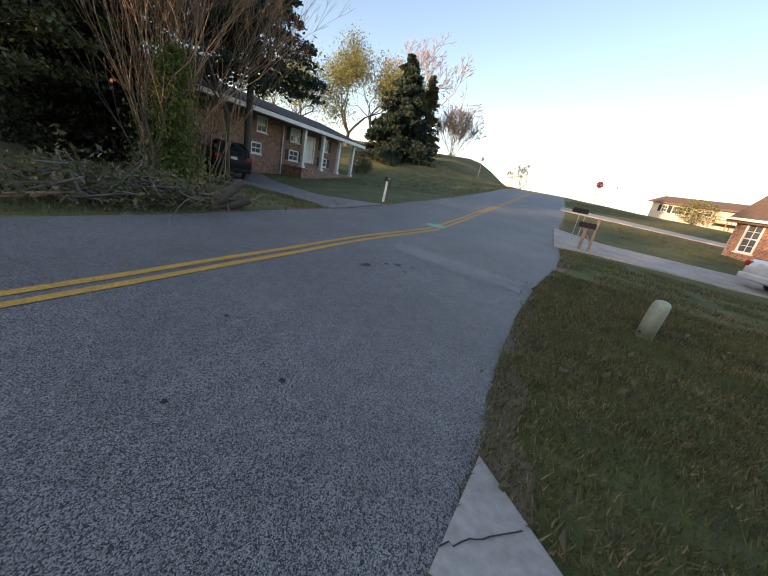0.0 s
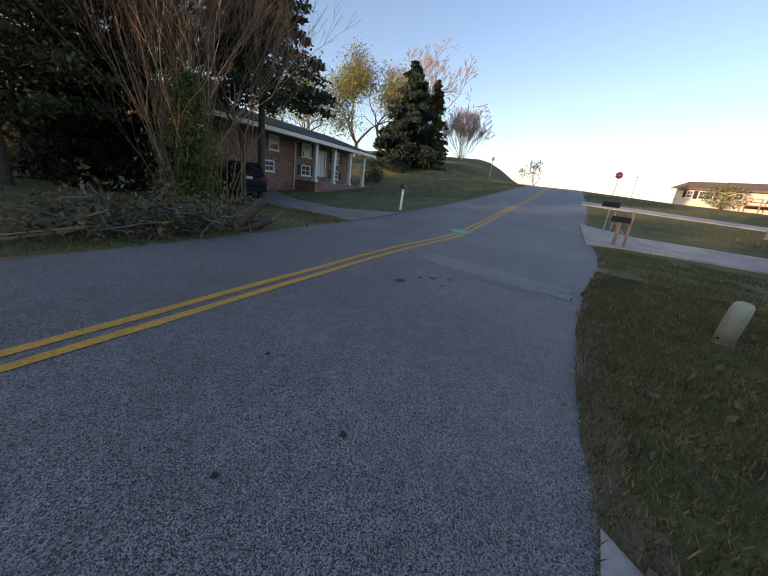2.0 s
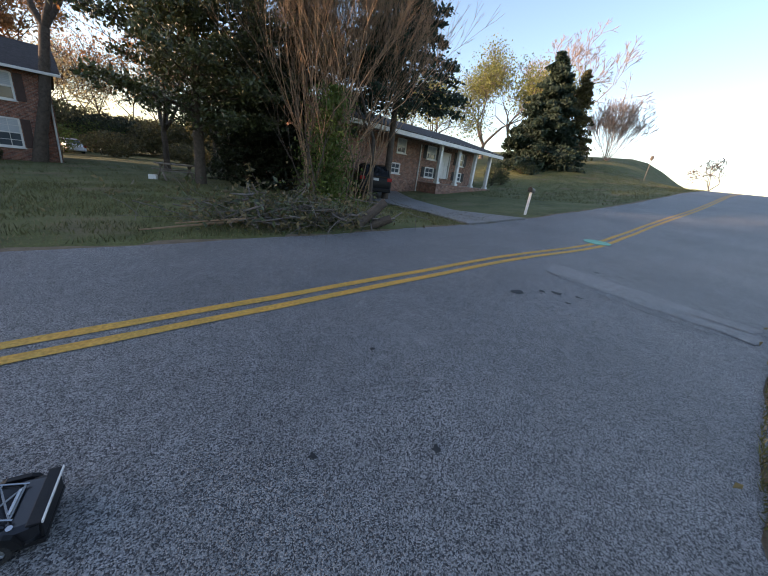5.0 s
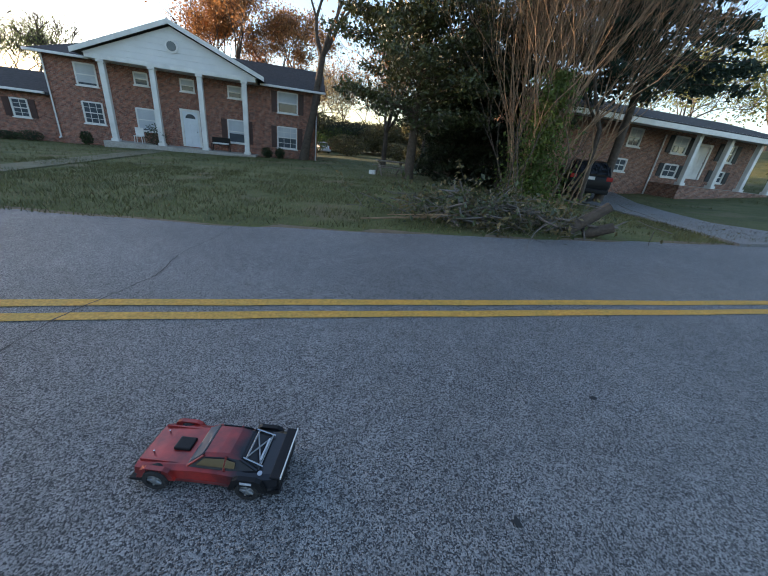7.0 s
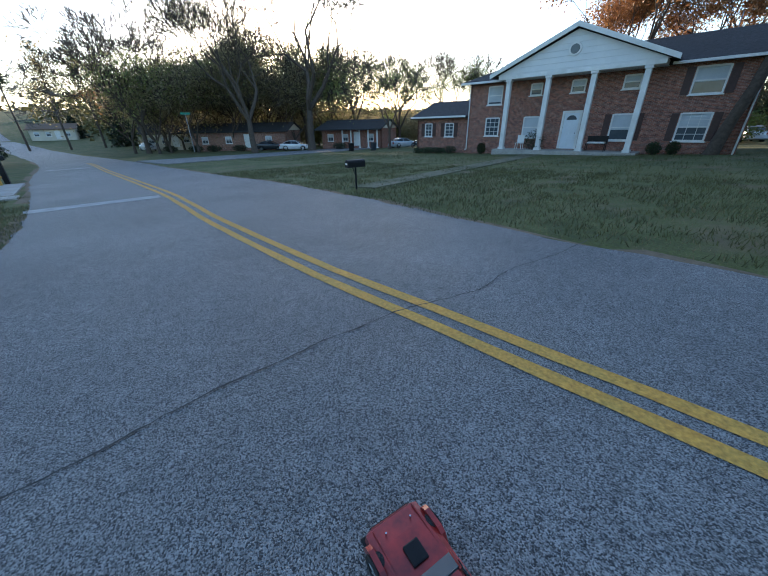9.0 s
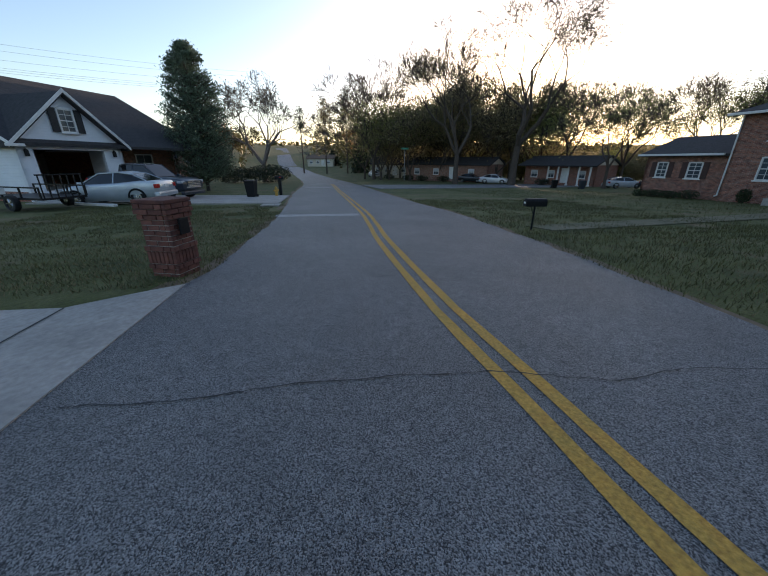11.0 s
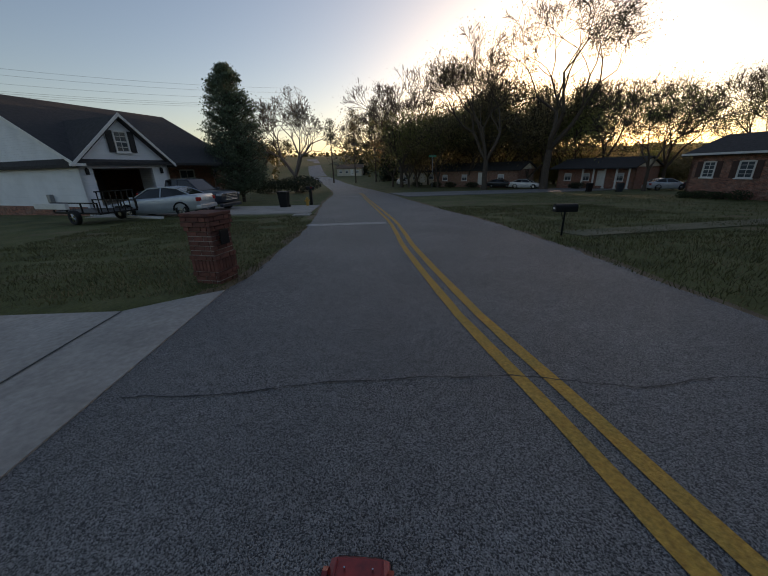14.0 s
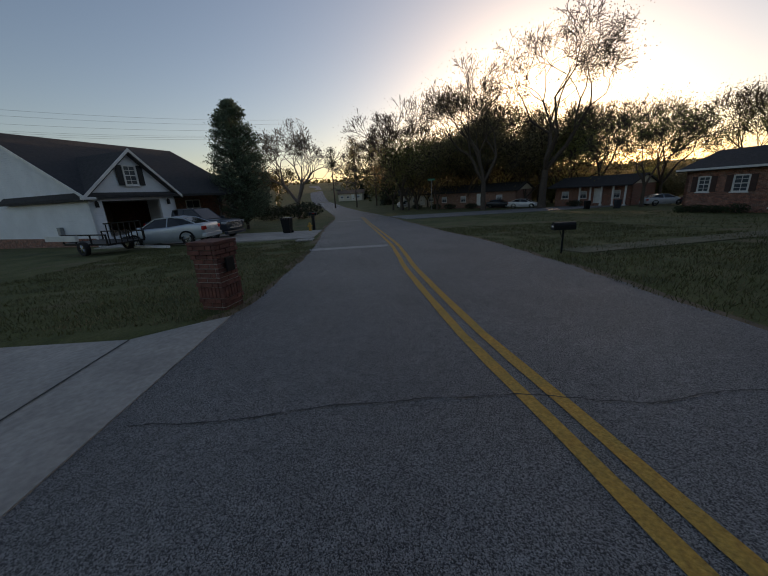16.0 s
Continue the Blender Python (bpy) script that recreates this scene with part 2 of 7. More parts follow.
M_STEEL = material("galvanised_steel", (0.36, 0.37, 0.38), rough=0.55, metal=0.7, second=(0.26, 0.27, 0.28), scale=8, fine=0.3)
M_RED = material("red_lens", (0.45, 0.02, 0.02), rough=0.2, second=(0.3, 0.012, 0.012), scale=20)
M_LENS = material("clear_lens", (0.55, 0.56, 0.58), rough=0.1, second=(0.35, 0.36, 0.38), scale=20)
M_SILVER = material("silver_paint", (0.50, 0.54, 0.58), rough=0.35, metal=0.35, second=(0.42, 0.46, 0.50), scale=2.0, coat=0.6)
M_PEARL = material("pearl_paint", (0.66, 0.66, 0.66), rough=0.35, metal=0.2, second=(0.56, 0.56, 0.57), scale=2.0, coat=0.6)
M_NAVY = material("dark_paint", (0.022, 0.026, 0.034), rough=0.3, metal=0.2, second=(0.014, 0.016, 0.022), scale=2.0, coat=0.8)
M_SLATE = material("slate_paint", (0.040, 0.052, 0.070), rough=0.35, metal=0.3, second=(0.028, 0.036, 0.05), scale=2.0, coat=0.7)
M_STOPRED = material("sign_red", (0.55, 0.03, 0.03), rough=0.5, second=(0.45, 0.025, 0.025), scale=3)
M_SIGNGREEN = material("sign_green", (0.02, 0.20, 0.12), rough=0.5, second=(0.016, 0.15, 0.09), scale=3)
M_PEDESTAL = material("pedestal_plastic", (0.36, 0.40, 0.31), rough=0.7, second=(0.27, 0.30, 0.23), scale=5, fine=0.4)
M_WOOD = material("weathered_wood", (0.24, 0.20, 0.16), rough=0.9, second=(0.14, 0.115, 0.09), scale=7, fine=0.5, bump=0.4)
M_DECK = material("deck_wood", (0.36, 0.22, 0.12), rough=0.85, second=(0.24, 0.14, 0.08), scale=5, fine=0.4)
M_BARK = material("bark", (0.115, 0.088, 0.066), rough=0.95, second=(0.055, 0.042, 0.033), scale=7, fine=0.6, bump=0.8, bump_scale=22)
M_TANBARK = material("tan_bark", (0.34, 0.22, 0.13), rough=0.9, second=(0.20, 0.125, 0.075), scale=4, fine=0.4, island=0.25)
M_GREYBARK = material("grey_bark", (0.20, 0.17, 0.145), rough=0.95, second=(0.11, 0.092, 0.08), scale=5, fine=0.5)
M_BUFFBARK = material("pale_twigs", (0.40, 0.31, 0.27), rough=0.95, second=(0.26, 0.20, 0.17), scale=4, fine=0.3)


def faded_paint(name):
    """Red sprayed body that fades to black towards the tail, with smoky clouds in the red."""
    m = material(name, (0.40, 0.030, 0.022), rough=0.34, metal=0.3, second=(0.13, 0.014, 0.014), scale=9, detail=5, coat=0.5)
    t = m.node_tree
    b = t.nodes["Principled BSDF"]
    red = b.inputs["Base Color"].links[0].from_socket
    co = t.nodes.new("ShaderNodeTexCoord")
    sep = t.nodes.new("ShaderNodeSeparateXYZ")
    t.links.new(co.outputs["Object"], sep.inputs[0])
    n = t.nodes.new("ShaderNodeTexNoise")
    n.inputs["Scale"].default_value = 16
    t.links.new(co.outputs["Object"], n.inputs["Vector"])
    add = t.nodes.new("ShaderNodeMath")
    add.operation = 'MULTIPLY_ADD'
    add.inputs[1].default_value = 0.10
    t.links.new(n.outputs[0], add.inputs[0])
    t.links.new(sep.outputs[0], add.inputs[2])
    mr = t.nodes.new("ShaderNodeMapRange")
    mr.inputs[1].default_value, mr.inputs[2].default_value = -0.11, 0.02
    t.links.new(add.outputs[0], mr.inputs[0])
    mix = t.nodes.new("ShaderNodeMix")
    mix.data_type = 'RGBA'
    mix.inputs[6].default_value = (0.010, 0.011, 0.015, 1)
    t.links.new(mr.outputs[0], mix.inputs[0])
    t.links.new(red, mix.inputs[7])
    t.links.new(mix.outputs[2], b.inputs["Base Color"])
    return m


M_FADE = faded_paint("faded_red_paint")
# base grey stands in for sky reflected in the toy car's windscreen
M_SCREEN = glass_material("sky_grey_screen", (0.16, 0.17, 0.18), 0.12)
M_LETTER = material("pale_lettering", (0.55, 0.57, 0.60), rough=0.5, second=(0.40, 0.42, 0.45), scale=60)


def leaf_material(name, color, second, rough=0.55, through_light=0.35):
    m = material(name, color, rough=rough, second=second, scale=0.9, island=0.35)
    t = m.node_tree
    b = t.nodes["Principled BSDF"]
    tr = t.nodes.new("ShaderNodeBsdfTranslucent")
    src = b.inputs["Base Color"].links[0].from_socket
    t.links.new(src, tr.inputs[0])
    mx = t.nodes.new("ShaderNodeMixShader")
    mx.inputs[0].default_value = through_light
    t.links.new(b.outputs[0], mx.inputs[1])
    t.links.new(tr.outputs[0], mx.inputs[2])
    t.links.new(mx.outputs[0], t.nodes["Material Output"].inputs[0])
    return m


M_MAGNOLIA = leaf_material("magnolia_leaf", (0.082, 0.094, 0.034), (0.036, 0.046, 0.018), rough=0.35, through_light=0.15)
M_CEDAR = leaf_material("cedar_needle", (0.045, 0.075, 0.048), (0.020, 0.036, 0.024), rough=0.7)
M_IVY = leaf_material("ivy_leaf", (0.12, 0.17, 0.028), (0.055, 0.082, 0.018))
M_OLIVE = leaf_material("olive_foliage", (0.15, 0.135, 0.055), (0.070, 0.066, 0.028), through_light=0.42)
M_SPRING = leaf_material("spring_leaf", (0.26, 0.27, 0.075), (0.14, 0.15, 0.045))
M_ORANGE = leaf_material("copper_leaf", (0.46, 0.22, 0.075), (0.26, 0.12, 0.045))
# early-spring brown, lightened to put the glare over backlit woods into the colour
M_HAZELEAF = leaf_material("glare_lightened_spring_leaf", (0.38, 0.32, 0.17), (0.22, 0.18, 0.09), through_light=0.68)
M_PEAR = leaf_material("pear_leaf", (0.17, 0.22, 0.14), (0.085, 0.12, 0.07))
M_DARKLEAF = leaf_material("dark_foliage", (0.048, 0.060, 0.028), (0.022, 0.030, 0.014))
M_SHRUB = leaf_material("shrub_leaf", (0.055, 0.080, 0.028), (0.026, 0.040, 0.016))
M_DRYLEAF = leaf_material("dry_leaf", (0.20, 0.15, 0.07), (0.10, 0.09, 0.04))

# ---- building helpers ----
def obj(name, bm, mat, parent=None, label="", smooth=False):
    me = bpy.data.meshes.new(name)
    bm.to_mesh(me)
    bm.free()
    for mm in (mat if isinstance(mat, (list, tuple)) else [mat]):
        me.materials.append(mm)
    if smooth:
        me.polygons.foreach_set("use_smooth", [True] * len(me.polygons))
    ob = new(name, me)
    if parent:
        ob.parent = parent
    return tagged(ob, label)


def part(name, bm, mat, parent, label="", smooth=False):
    return obj(name, bm, mat, parent, label, smooth)


def raw(name, verts, faces, mat, parent=None, smooth=False):
    me = bpy.data.meshes.new(name)
    me.from_pydata(verts, [], faces)
    me.materials.append(mat)
    if smooth:
        me.polygons.foreach_set("use_smooth", [True] * len(me.polygons))
    ob = new(name, me)
    if parent:
        ob.parent = parent
    return ob


def thing(name, m, label, category, group="", kind=""):
    e = new(name)
    e.matrix_world = m
    return tagged(e, label, category, group, kind)


def add_box(bm, x0, x1, y0, y1, z0, z1, bevel=0.0, m=None):
    res = bmesh.ops.create_cube(bm, size=1.0)
    vs = res["verts"]
    for v in vs:
        v.co = Vector(((x0 + x1) / 2 + v.co.x * (x1 - x0), (y0 + y1) / 2 + v.co.y * (y1 - y0), (z0 + z1) / 2 + v.co.z * (z1 - z0)))
    if bevel:
        edges = list({e for v in vs for e in v.link_edges})
        vs = bmesh.ops.bevel(bm, geom=edges, offset=bevel, segments=2, affect='EDGES', profile=0.6)["verts"]
    if m:
        bmesh.ops.transform(bm, matrix=m, verts=vs)
    return vs


def box(x0, x1, y0, y1, z0, z1, bevel=0.0):
    bm = bmesh.new()
    add_box(bm, x0, x1, y0, y1, z0, z1, bevel)
    return bm


def add_cyl(bm, p0, p1, r0, r1, seg=10):
    p0, p1 = Vector(p0), Vector(p1)
    d = p1 - p0
    m = Matrix.Translation((p0 + p1) / 2) @ d.to_track_quat('Z', 'Y').to_matrix().to_4x4()
    bmesh.ops.create_cone(bm, cap_ends=True, segments=seg, radius1=r0, radius2=r1, depth=d.length, matrix=m)


def cyl(p0, p1, r0, r1=None, seg=10):
    bm = bmesh.new()
    add_cyl(bm, p0, p1, r0, r0 if r1 is None else r1, seg)
    return bm


def prism(poly, y0, y1, bevel=0.0):
    """A polygon in x, z, drawn out from y0 to y1."""
    bm = bmesh.new()
    a = [bm.verts.new((x, y0, z)) for x, z in poly]
    b = [bm.verts.new((x, y1, z)) for x, z in poly]
    n = len(poly)
    bm.faces.new(a)
    bm.faces.new(b[::-1])
    for i in range(n):
        bm.faces.new((a[i], b[i], b[(i + 1) % n], a[(i + 1) % n]))
    bmesh.ops.recalc_face_normals(bm, faces=bm.faces)
    if bevel:
        bmesh.ops.bevel(bm, geom=list(bm.edges), offset=bevel, segments=2, affect='EDGES', profile=0.6)
    return bm


def loft(sections, close=True):
    """A skin through rings of equal length."""
    bm = bmesh.new()
    rings = [[bm.verts.new(p) for p in s] for s in sections]
    n = len(rings[0])
    for a, b in zip(rings, rings[1:]):
        for k in range(n):
            bm.faces.new((a[k], a[(k + 1) % n], b[(k + 1) % n], b[k]))
    if close:
        bm.faces.new(rings[0][::-1])
        bm.faces.new(rings[-1])
    bmesh.ops.recalc_face_normals(bm, faces=bm.faces)
    return bm


# ---- the lie of the land ----
CENTRE = [(85, 130), (58, 86), (36.2, 54), (24.6, 37.7), (14.9, 24.2), (8.9, 16.2), (5.9, 11.9), (4.0, 9.1), (1.65, 6.5), (0.1, 4.5), (-0.95, 3.0), (-1.9, 1.65), (-2.6, 0.65), (-3.15, -0.15),
          (-3.8, -1.1), (-4.75, -2.35), (-6.3, -4.3), (-8.0, -6.25), (-10.5, -9.3), (-19.4, -20.8), (-31, -36), (-44, -56), (-62, -86), (-84, -128), (-119, -185), (-150, -240)]
GRADE_S = [-300, -260, -200, -140, -100, -70, -45, -25, -10, -4, 0, 6, 12, 16, 20, 28, 45, 60, 75, 100, 160, 300]
GRADE_Z = [13, 11, 5.0, -0.6, -2.0, -1.9, -1.4, -0.8, -0.26, -0.08, 0, 0.10, 0.35, 0.55, 0.85, 1.55, 3.1, 4.15, 4.7, 4.6, 3.5, 2]
EAST, WEST = 3.55, 2.95               # usual half widths of the road


def east_half(s):
    return float(np.interp(s, [-24, -11, -7, -3.5, -2, 0, 2, 3.5, 5, 8, 15, 27], [3.5, 3.05, 2.92, 2.92, 3.25, 3.45, 3.62, 3.6, 3.58, 3.65, 3.7, 3.9]))


def west_half(s):
    return float(np.interp(s, [-26, -14, -8, -4, -2, 0.5, 4, 7, 10, 16, 24, 40], [3.15, 3.1, 3.35, 3.3, 3.05, 2.82, 2.76, 2.78, 3.1, 3.15, 2.95, 2.9]))



def spline(points, step):
    """A smooth line through the points."""
    out = []
    for i in range(len(points) - 1):
        p0, p1, p2, p3 = (np.array(points[min(max(k, 0), len(points) - 1)], float) for k in (i - 1, i, i + 1, i + 2))
        n = max(1, int(np.linalg.norm(p2 - p1) / step))
        for k in range(n):
            u = k / n
            out.append(0.5 * (2 * p1 + (p2 - p0) * u + (2 * p0 - 5 * p1 + 4 * p2 - p3) * u * u + (3 * p1 - p0 - 3 * p2 + p3) * u ** 3))
    out.append(np.array(points[-1], float))
    return np.array(out)


LINE = spline(CENTRE, 0.8)
LINE_D = np.diff(LINE, axis=0)
LINE_L = np.hypot(LINE_D[:, 0], LINE_D[:, 1])
LINE_S = np.r_[0, np.cumsum(LINE_L)]
S_ORIGIN = LINE_S[np.hypot(LINE[:, 0] + 3.0, LINE[:, 1] - 0.15).argmin()]


def beside(x, y):
    """How far along the road (uphill from the origin) and how far west of its middle."""
    p = np.array([x, y]) - LINE[:-1]
    k = np.clip((p * LINE_D).sum(1) / LINE_L ** 2, 0, 1)
    r = p - LINE_D * k[:, None]
    d = np.hypot(r[:, 0], r[:, 1])
    i = d.argmin()
    cr = LINE_D[i, 0] * r[i, 1] - LINE_D[i, 1] * r[i, 0]
    return S_ORIGIN - (LINE_S[i] + k[i] * LINE_L[i]), (-d[i] if cr > 0 else d[i])


def smooth(a, b, x):
    u = min(max((x - a) / (b - a), 0), 1)
    return u * u * (3 - 2 * u)


def level(s, l):
    z = float(np.interp(s, GRADE_S, GRADE_Z))
    w = l - 3.0
    if w > 0:
        z -= 0.065 * min(w, 9) * smooth(3, 14, s) * (1 - smooth(32, 50, s)) + 0.018 * min(w, 50) * (1 - smooth(0, 12, s))
        z += 0.13 * max(s - 46, 0) * smooth(5, 20, l) * (1 - smooth(90, 160, s))
        if s < -90:
            z += 0.05 * min(max(l - 6, 0), 60)
    elif l < -EAST:
        e = -l - EAST
        z -= 0.04 * min(e, 12) * smooth(-14, 4, s) + 0.07 * min(max(e - 12, 0), 14) * smooth(0, 10, s) * (1 - smooth(30, 44, s))
        z += 0.05 * min(max(e - 40, 0), 80)
    return z


def ground_z(x, y):
    return level(*beside(x, y))


def at_road(s, l):
    """The place s metres up the road and l metres west of its middle."""
    k = min(max(S_ORIGIN - s, 0), LINE_S[-1] - 0.001)
    i = int(np.searchsorted(LINE_S, k, side='right')) - 1
    p = LINE[i] + LINE_D[i] * (k - LINE_S[i]) / LINE_L[i]
    d = LINE_D[i] / LINE_L[i]
    return float(p[0] + d[1] * l), float(p[1] - d[0] * l)


# the concrete driveway beside the camera, in plan
APRON = [(1.83, 0.67), (-2.17, -4.12), (-0.98, -4.31), (2.06, -0.45)]
DRIVE = [(2.07, -0.46), (-0.97, -4.32), (8.0, -13.6), (11.5, -9.5)]


def within(x, y, poly):
    n, hit = len(poly), False
    for i in range(n):
        (x0, y0), (x1, y1) = poly[i], poly[(i + 1) % n]
        if (y0 > y) != (y1 > y) and x < (x1 - x0) * (y - y0) / (y1 - y0) + x0:
            hit = not hit
    return hit


# ground: one sheet out to the horizon
def axis_steps():
    a = [0.0]
    step = 0.45
    while a[-1] < 900:
        a.append(a[-1] + step)
        if a[-1] > 14:
            step *= 1.11
        elif a[-1] > 7:
            step *= 1.03
    return [-v for v in a[:0:-1]] + a


AX = axis_steps()
gv, gf = [], []
for yy in AX:
    for xx in AX:
        s, l = beside(xx, yy)
        z = level(s, l)
        inside = -east_half(s) - 0.02 < l < west_half(s) + 0.02
        z += -0.10 if inside else 0.025 * noise.noise((xx * 0.9, yy * 0.9, 0)) + 0.03 * noise.noise((xx * 0.13, yy * 0.13, 3)) * smooth(5, 14, abs(l))
        if within(xx, yy, APRON) or within(xx, yy, DRIVE):
            z = level(s, l) - 0.09
        r = math.hypot(xx, yy)
        z += 10 * smooth(260, 700, r)
        gv.append((xx, yy, z))
n = len(AX)
for j in range(n - 1):
    for i in range(n - 1):
        gf.append((j * n + i, j * n + i + 1, (j + 1) * n + i + 1, (j + 1) * n + i))
ground = raw("ground", gv, gf, M_LAWN, smooth=True)
tagged(ground, "mown green lawn ground with dry and bare patches", "lawn", kind="structure")


def strip(name, line, l0, l1, lift, mat, wobble=0.0, rows=1):
    """A band that lies on the road's own surface, from l0 to l1 beside its middle, along stations of s."""
    v, f = [], []
    for k, s in enumerate(line):
        for q in range(rows + 1):
            a0, a1 = (l0(s), l1(s)) if callable(l0) else (l0, l1)
            l = a0 + (a1 - a0) * q / rows
            if wobble and q in (0, rows):
                l += wobble * (noise.noise((s * 1.3, a0 * 0.4 + q, 0)) + 0.6 * noise.noise((s * 5.1, a0 * 0.4 + q, 2)))
            x, y = at_road(s, l)
            v.append((x, y, level(s, l) + lift))
        if k:
            a, b = (k - 1) * (rows + 1), k * (rows + 1)
            for q in range(rows):
                f.append((a + q, b + q, b + q + 1, a + q + 1))
    return raw(name, v, f, mat)


def stations(a, b):
    out, s = [a], a
    while s < b:
        s += 0.35 if abs(s) < 20 else 1.2 if abs(s) < 60 else 4
        out.append(min(s, b))
    return out


road = strip("road", stations(-240, 150), lambda s: -east_half(s), west_half, 0.0, M_ASPHALT, wobble=0.10, rows=8)
tagged(road, "grey chip-seal asphalt road with cracks and worn areas", "road", kind="structure")
edge_e = strip("road_edge", stations(-60, 60), lambda s: -east_half(s) - 0.34, lambda s: -east_half(s) + 0.05, -0.012, M_SOIL, wobble=0.09)
tagged(edge_e, "strip of gravel and soil along the asphalt", "road edge", kind="structure")
edge_w = strip("road_edge", stations(-40, 60), lambda s: west_half(s) - 0.05, lambda s: west_half(s) + 0.26, -0.012, M_SOIL, wobble=0.08)
tagged(edge_w, "strip of gravel and soil along the asphalt", "road edge", kind="structure")
for l0 in (-0.17, 0.06):
    ob = strip("centre_line", stations(-43, 140), l0, l0 + 0.115, 0.006, M_YELLOW, wobble=0.012)
    tagged(ob, "worn yellow centre line painted on the asphalt", "road marking", group="double centre line", kind="structure")

# painted bar, worn trench patches and the green disc
def patch(name, corners, lift, mat, label, category, wob=0.04, n=14):
    """A flat patch on the road between corners given as (s, l)."""
    v = []
    m = len(corners)
    for i in range(m):
        a, b = np.array(corners[i]), np.array(corners[(i + 1) % m])
        for k in range(n):
            q = a + (b - a) * k / n
            s, l = q[0] + wob * noise.noise((q[0] * 3, q[1] * 3, 1)), q[1] + wob * noise.noise((q[0] * 3, q[1] * 3, 5))
            x, y = at_road(s, l)
            v.append((x, y, level(s, l) + lift))
    c = np.mean(corners, axis=0)
    x, y = at_road(*c)
    v.append((x, y, level(*c) + lift))
    t = len(v) - 1
    ob = raw(name, v, [(i, (i + 1) % t, t) for i in range(t)], mat)
    return tagged(ob, label, category, kind="structure")


patch("stop_bar", [(-10.05, -3.1), (-9.4, -3.05), (-9.35, -0.25), (-9.9, -0.25)], 0.005, M_WHITEPAINT, "faded white bar painted across one lane", "road marking", 0.02)
patch("stop_bar", [(-33.8, -3.1), (-33.0, -3.1), (-33.0, -0.5), (-33.8, -0.5)], 0.005, M_WHITEPAINT, "faded white bar painted across one lane", "road marking", 0.02)
patch("asphalt_patch", [(8.5, -3.45), (7.65, -3.45), (8.1, -0.8), (8.8, -0.6)], 0.004, M_PATCH, "pale trench patch in the asphalt", "asphalt patch", 0.12)
patch("asphalt_patch", [(-48, -0.6), (-44, -2.8), (-42, -2.6), (-44, 0.5)], 0.004, M_PATCH, "pale trench patch in the asphalt", "asphalt patch", 0.12)
sx, sy = at_road(12.45, 0.12)
bm = bmesh.new()
bmesh.ops.create_cone(bm, cap_ends=True, segments=28, radius1=0.33, radius2=0.325, depth=0.012)
cover = obj("manhole_cover", bm, M_GREENPAINT)
sl = (level(13.4, 0) - level(11.4, 0)) / 2
cover.matrix_world = Matrix.Translation((sx, sy, level(12.42, 0.0) + 0.012)) @ Euler((math.atan(sl), 0, radians(-34))).to_matrix().to_4x4()
tagged(cover, "round manhole cover painted pale green in the road", "manhole cover")


def crack(name, pts, width, seed, label="dark crack wandering across the asphalt"):
    """A thin tar-dark crack through points (s, l)."""
    rnd = random.Random(seed)
    line = spline(pts, 0.06)
    v, f = [], []
    off = 0.0
    for k, (s, l) in enumerate(line):
        off = off * 0.86 + rnd.uniform(-0.014, 0.014)
        w = width * rnd.uniform(0.5, 1.5)
        a, b = at_road(s + off - w, l), at_road(s + off + w, l)
        z = level(s, l) + 0.008
        v += [(*a, z), (*b, z)]
        if k:
            f.append((2 * k - 2, 2 * k - 1, 2 * k + 1, 2 * k))
    return tagged(raw(name, v, f, M_TAR), label, "crack", kind="structure")


crack("crack", [(-0.24, -3.1), (-0.16, -2.4), (-0.16, -1.7), (-0.1, -1.0), (0.1, -0.03), (0.38, 0.7), (0.4, 1.4), (0.62, 2.3), (0.75, 3.4)], 0.0055, 3)
crack("crack", [(7.6, -3.4), (7.5, -2.5), (7.75, -1.6), (8.1, -0.75)], 0.008, 4, "dark seam at the edge of a trench patch")
crack("crack", [(16, 3.2), (15, 2.2), (14.4, 1.0), (14.6, 0.4)], 0.008, 8)
rs = random.Random(12)
spots = [(6.5, -1.15, 0.10), (6.88, -1.33, 0.06), (7.0, -1.5, 0.08), (7.14, -1.73, 0.05), (6.75, -1.75, 0.04), (9.04, -1.29, 0.06), (9.19, -1.62, 0.05), (8.9, -1.45, 0.03), (9.4, -1.8, 0.04), (3.33, -2.28, 0.028), (2.76, -1.92, 0.022),
         (3.71, -1.27, 0.022), (4.4, -2.6, 0.012), (5.0, -1.2, 0.013), (-8, -2.5, 0.02), (11.6, -1.2, 0.06), (12.1, -1.6, 0.05), (13.5, 2.2, 0.10)]
for s, l, r in spots:
    cx, cy = at_road(s, l)
    v = [(cx, cy, level(s, l) + 0.008)]
    for k in range(12):
        q = r * rs.uniform(0.5, 1.25)
        x, y = cx + math.cos(k * math.pi / 6) * q, cy + math.sin(k * math.pi / 6) * q
        v.append((x, y, ground_z(x, y) + 0.008))
    tagged(raw("tar_spot", v, [(0, k + 1, (k + 1) % 12 + 1) for k in range(12)], M_TAR), "small dark tar spot on the asphalt", "tar spot", kind="structure")


